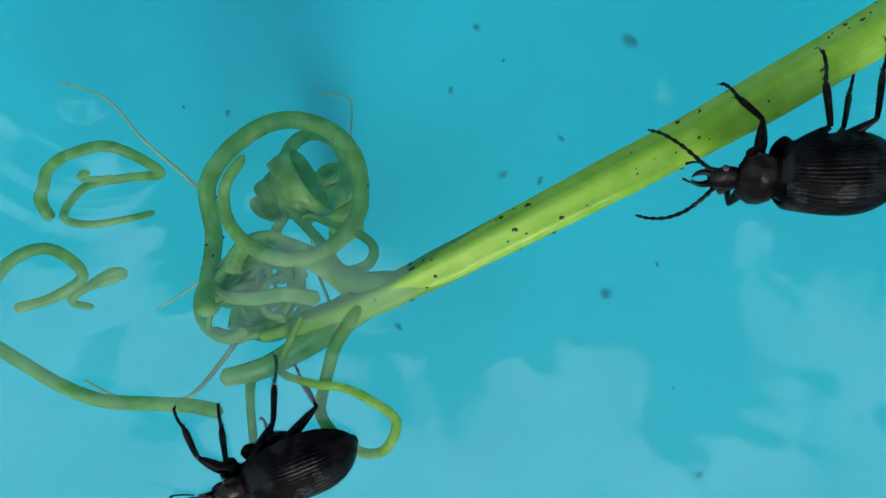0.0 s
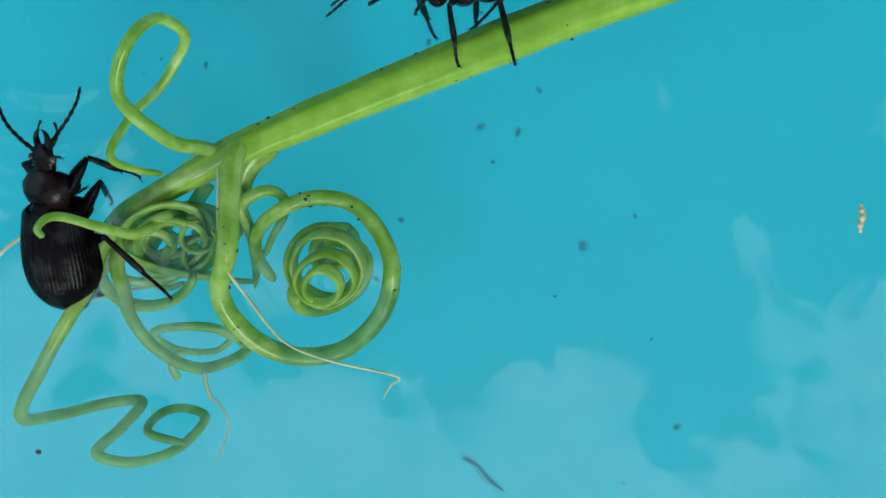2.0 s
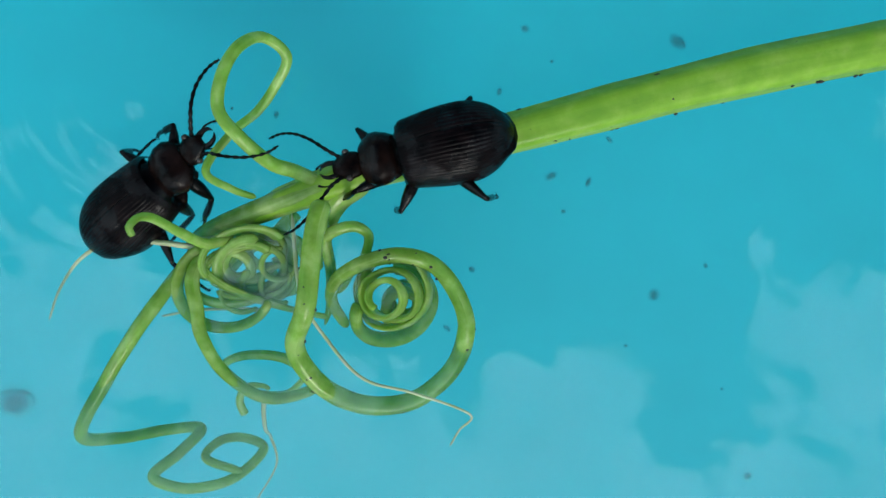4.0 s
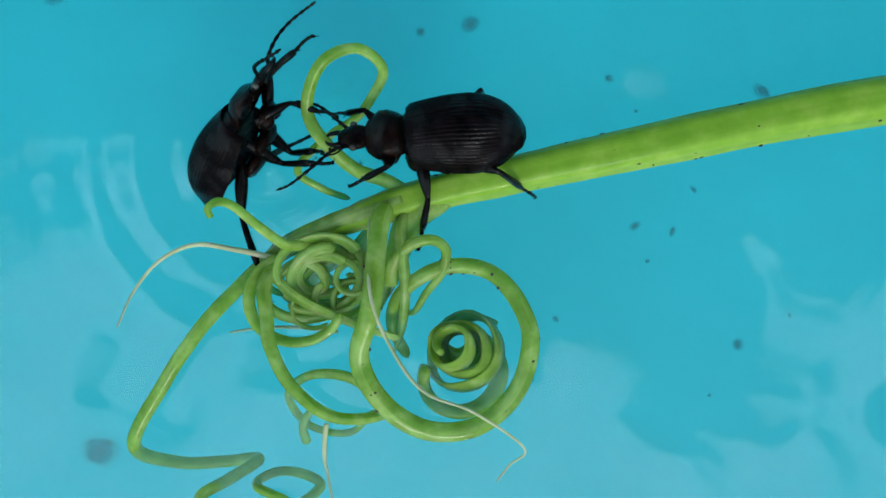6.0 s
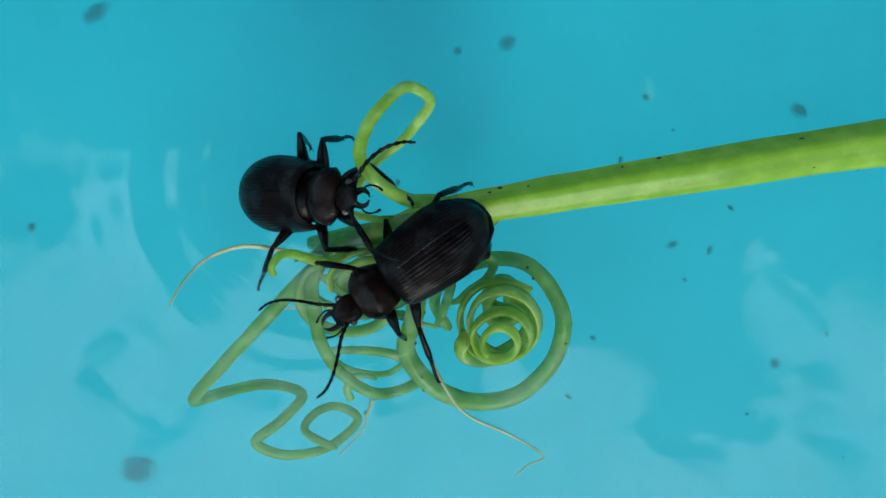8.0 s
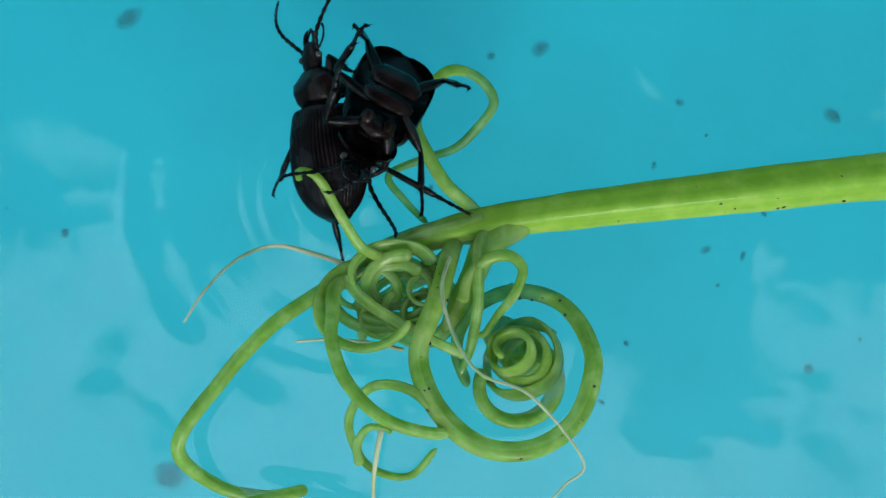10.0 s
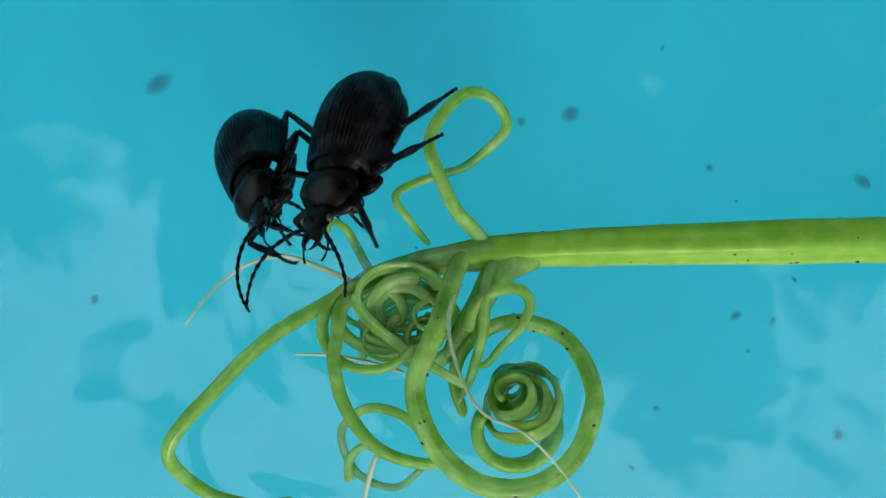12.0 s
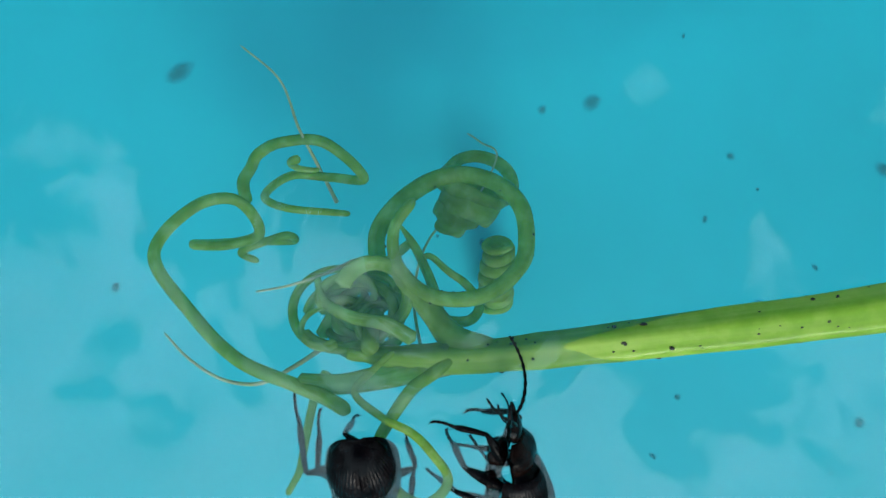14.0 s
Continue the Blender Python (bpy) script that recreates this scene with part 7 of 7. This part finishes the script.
    walk(clinger_legs[5][0], [(0, pose(-0.00260, -0.00220, -0.00220, -25.0, 26.1, -173.3)),
        (0.5, pose(-0.00260, -0.00220, -0.00220, -40.0, 10.2, -151.5)),
        (1, pose(-0.00260, -0.00220, -0.00220, -6.4, 20.7, -176.6)),
        (1.5, pose(-0.00260, -0.00220, -0.00220, -42.5, 15.2, -141.1)),
        (1.8, pose(-0.00260, -0.00220, -0.00220, -50.8, -6.4, -105.7)),
        (2, pose(-0.00260, -0.00220, -0.00220, -71.0, -18.4, -65.3)),
        (2.2, pose(-0.00260, -0.00220, -0.00220, -36.5, -20.3, -126.7)),
        (2.5, pose(-0.00260, -0.00220, -0.00220, -17.2, 6.2, -178.7)),
        (3.3, pose(-0.00260, -0.00220, -0.00220, -18.6, 3.6, -137.0)),
        (4.2, pose(-0.00260, -0.00220, -0.00220, -21.4, 2.6, -95.4)),
        (5, pose(-0.00260, -0.00220, -0.00220, -24.2, 3.7, -53.7)),
        (5.5, pose(-0.00260, -0.00220, -0.00220, -3.0, -10.9, -96.1)),
        (5.8, pose(-0.00260, -0.00220, -0.00220, 19.1, 3.1, -125.9)),
        (6, pose(-0.00260, -0.00220, -0.00220, 32.7, 25.7, -150.8)),
        (6.5, pose(-0.00260, -0.00220, -0.00220, 0.7, 33.6, -118.1)),
        (7, pose(-0.00260, -0.00220, -0.00220, -43.2, 30.4, -103.8)),
        (7.2, pose(-0.00260, -0.00220, -0.00220, -39.1, -0.4, -92.1)),
        (7.5, pose(-0.00260, -0.00220, -0.00220, -41.4, -31.4, -80.8)),
        (8, pose(-0.00260, -0.00220, -0.00220, -50.8, -39.0, -91.2)),
        (9.2, pose(-0.00260, -0.00220, -0.00220, -27.5, -11.3, -118.7)),
        (10.5, pose(-0.00260, -0.00220, -0.00220, -18.0, 21.9, -135.1)),
        (11, pose(-0.00260, -0.00220, -0.00220, -10.4, 34.4, -153.4)),
        (11.5, pose(-0.00260, -0.00220, -0.00220, -22.9, 17.3, -122.6)),
        (11.8, pose(-0.00260, -0.00220, -0.00220, 10.6, 3.1, -133.0)),
        (12, pose(-0.00260, -0.00220, -0.00220, 45.9, -2.9, -149.5)),
        (12.5, pose(-0.00260, -0.00220, -0.00220, 45.9, -2.9, -149.5)),
        (13, pose(-0.00260, -0.00220, -0.00220, 45.9, -2.9, -149.5)),
        (13.2, pose(-0.00260, -0.00220, -0.00220, 18.7, -25.6, -148.8)),
        (13.5, pose(-0.00260, -0.00220, -0.00220, -17.3, -44.7, -133.6)),
        (13.8, pose(-0.00260, -0.00220, -0.00220, 18.7, -25.6, -148.8)),
        (14, pose(-0.00260, -0.00220, -0.00220, 45.9, -2.9, -149.5))])
    walk(clinger_legs[5][1], [(0, pose(0.00680, 0.00000, 0.00000, 0.0, 82.8, 0.0)),
        (0.5, pose(0.00680, 0.00000, 0.00000, 0.0, 85.0, 0.0)),
        (1, pose(0.00680, 0.00000, 0.00000, 0.0, 53.1, 0.0)),
        (1.5, pose(0.00680, 0.00000, 0.00000, 0.0, 55.2, 0.0)),
        (2, pose(0.00680, 0.00000, 0.00000, 0.0, 84.7, 0.0)),
        (2.5, pose(0.00680, 0.00000, 0.00000, 0.0, 52.9, 0.0)),
        (5, pose(0.00680, 0.00000, 0.00000, 0.0, 72.2, 0.0)),
        (5.5, pose(0.00680, 0.00000, 0.00000, 0.0, 60.8, 0.0)),
        (6, pose(0.00680, 0.00000, 0.00000, 0.0, 24.4, 0.0)),
        (6.5, pose(0.00680, 0.00000, 0.00000, 0.0, 25.4, 0.0)),
        (7, pose(0.00680, 0.00000, 0.00000, 0.0, 53.4, 0.0)),
        (7.5, pose(0.00680, 0.00000, 0.00000, 180.0, 88.2, 180.0)),
        (8, pose(0.00680, 0.00000, 0.00000, 0.0, 79.0, 0.0)),
        (10.5, pose(0.00680, 0.00000, 0.00000, 0.0, 28.6, 0.0)),
        (11, pose(0.00680, 0.00000, 0.00000, 0.0, 37.6, 0.0)),
        (11.5, pose(0.00680, 0.00000, 0.00000, 0.0, 62.1, 0.0)),
        (12, pose(0.00680, 0.00000, 0.00000, 180.0, 49.3, 180.0)),
        (12.5, pose(0.00680, 0.00000, 0.00000, 180.0, 49.3, 180.0)),
        (13, pose(0.00680, 0.00000, 0.00000, 180.0, 49.3, 180.0)),
        (13.5, pose(0.00680, 0.00000, 0.00000, 180.0, 64.4, 180.0)),
        (14, pose(0.00680, 0.00000, 0.00000, 180.0, 49.3, 180.0))])


motions()
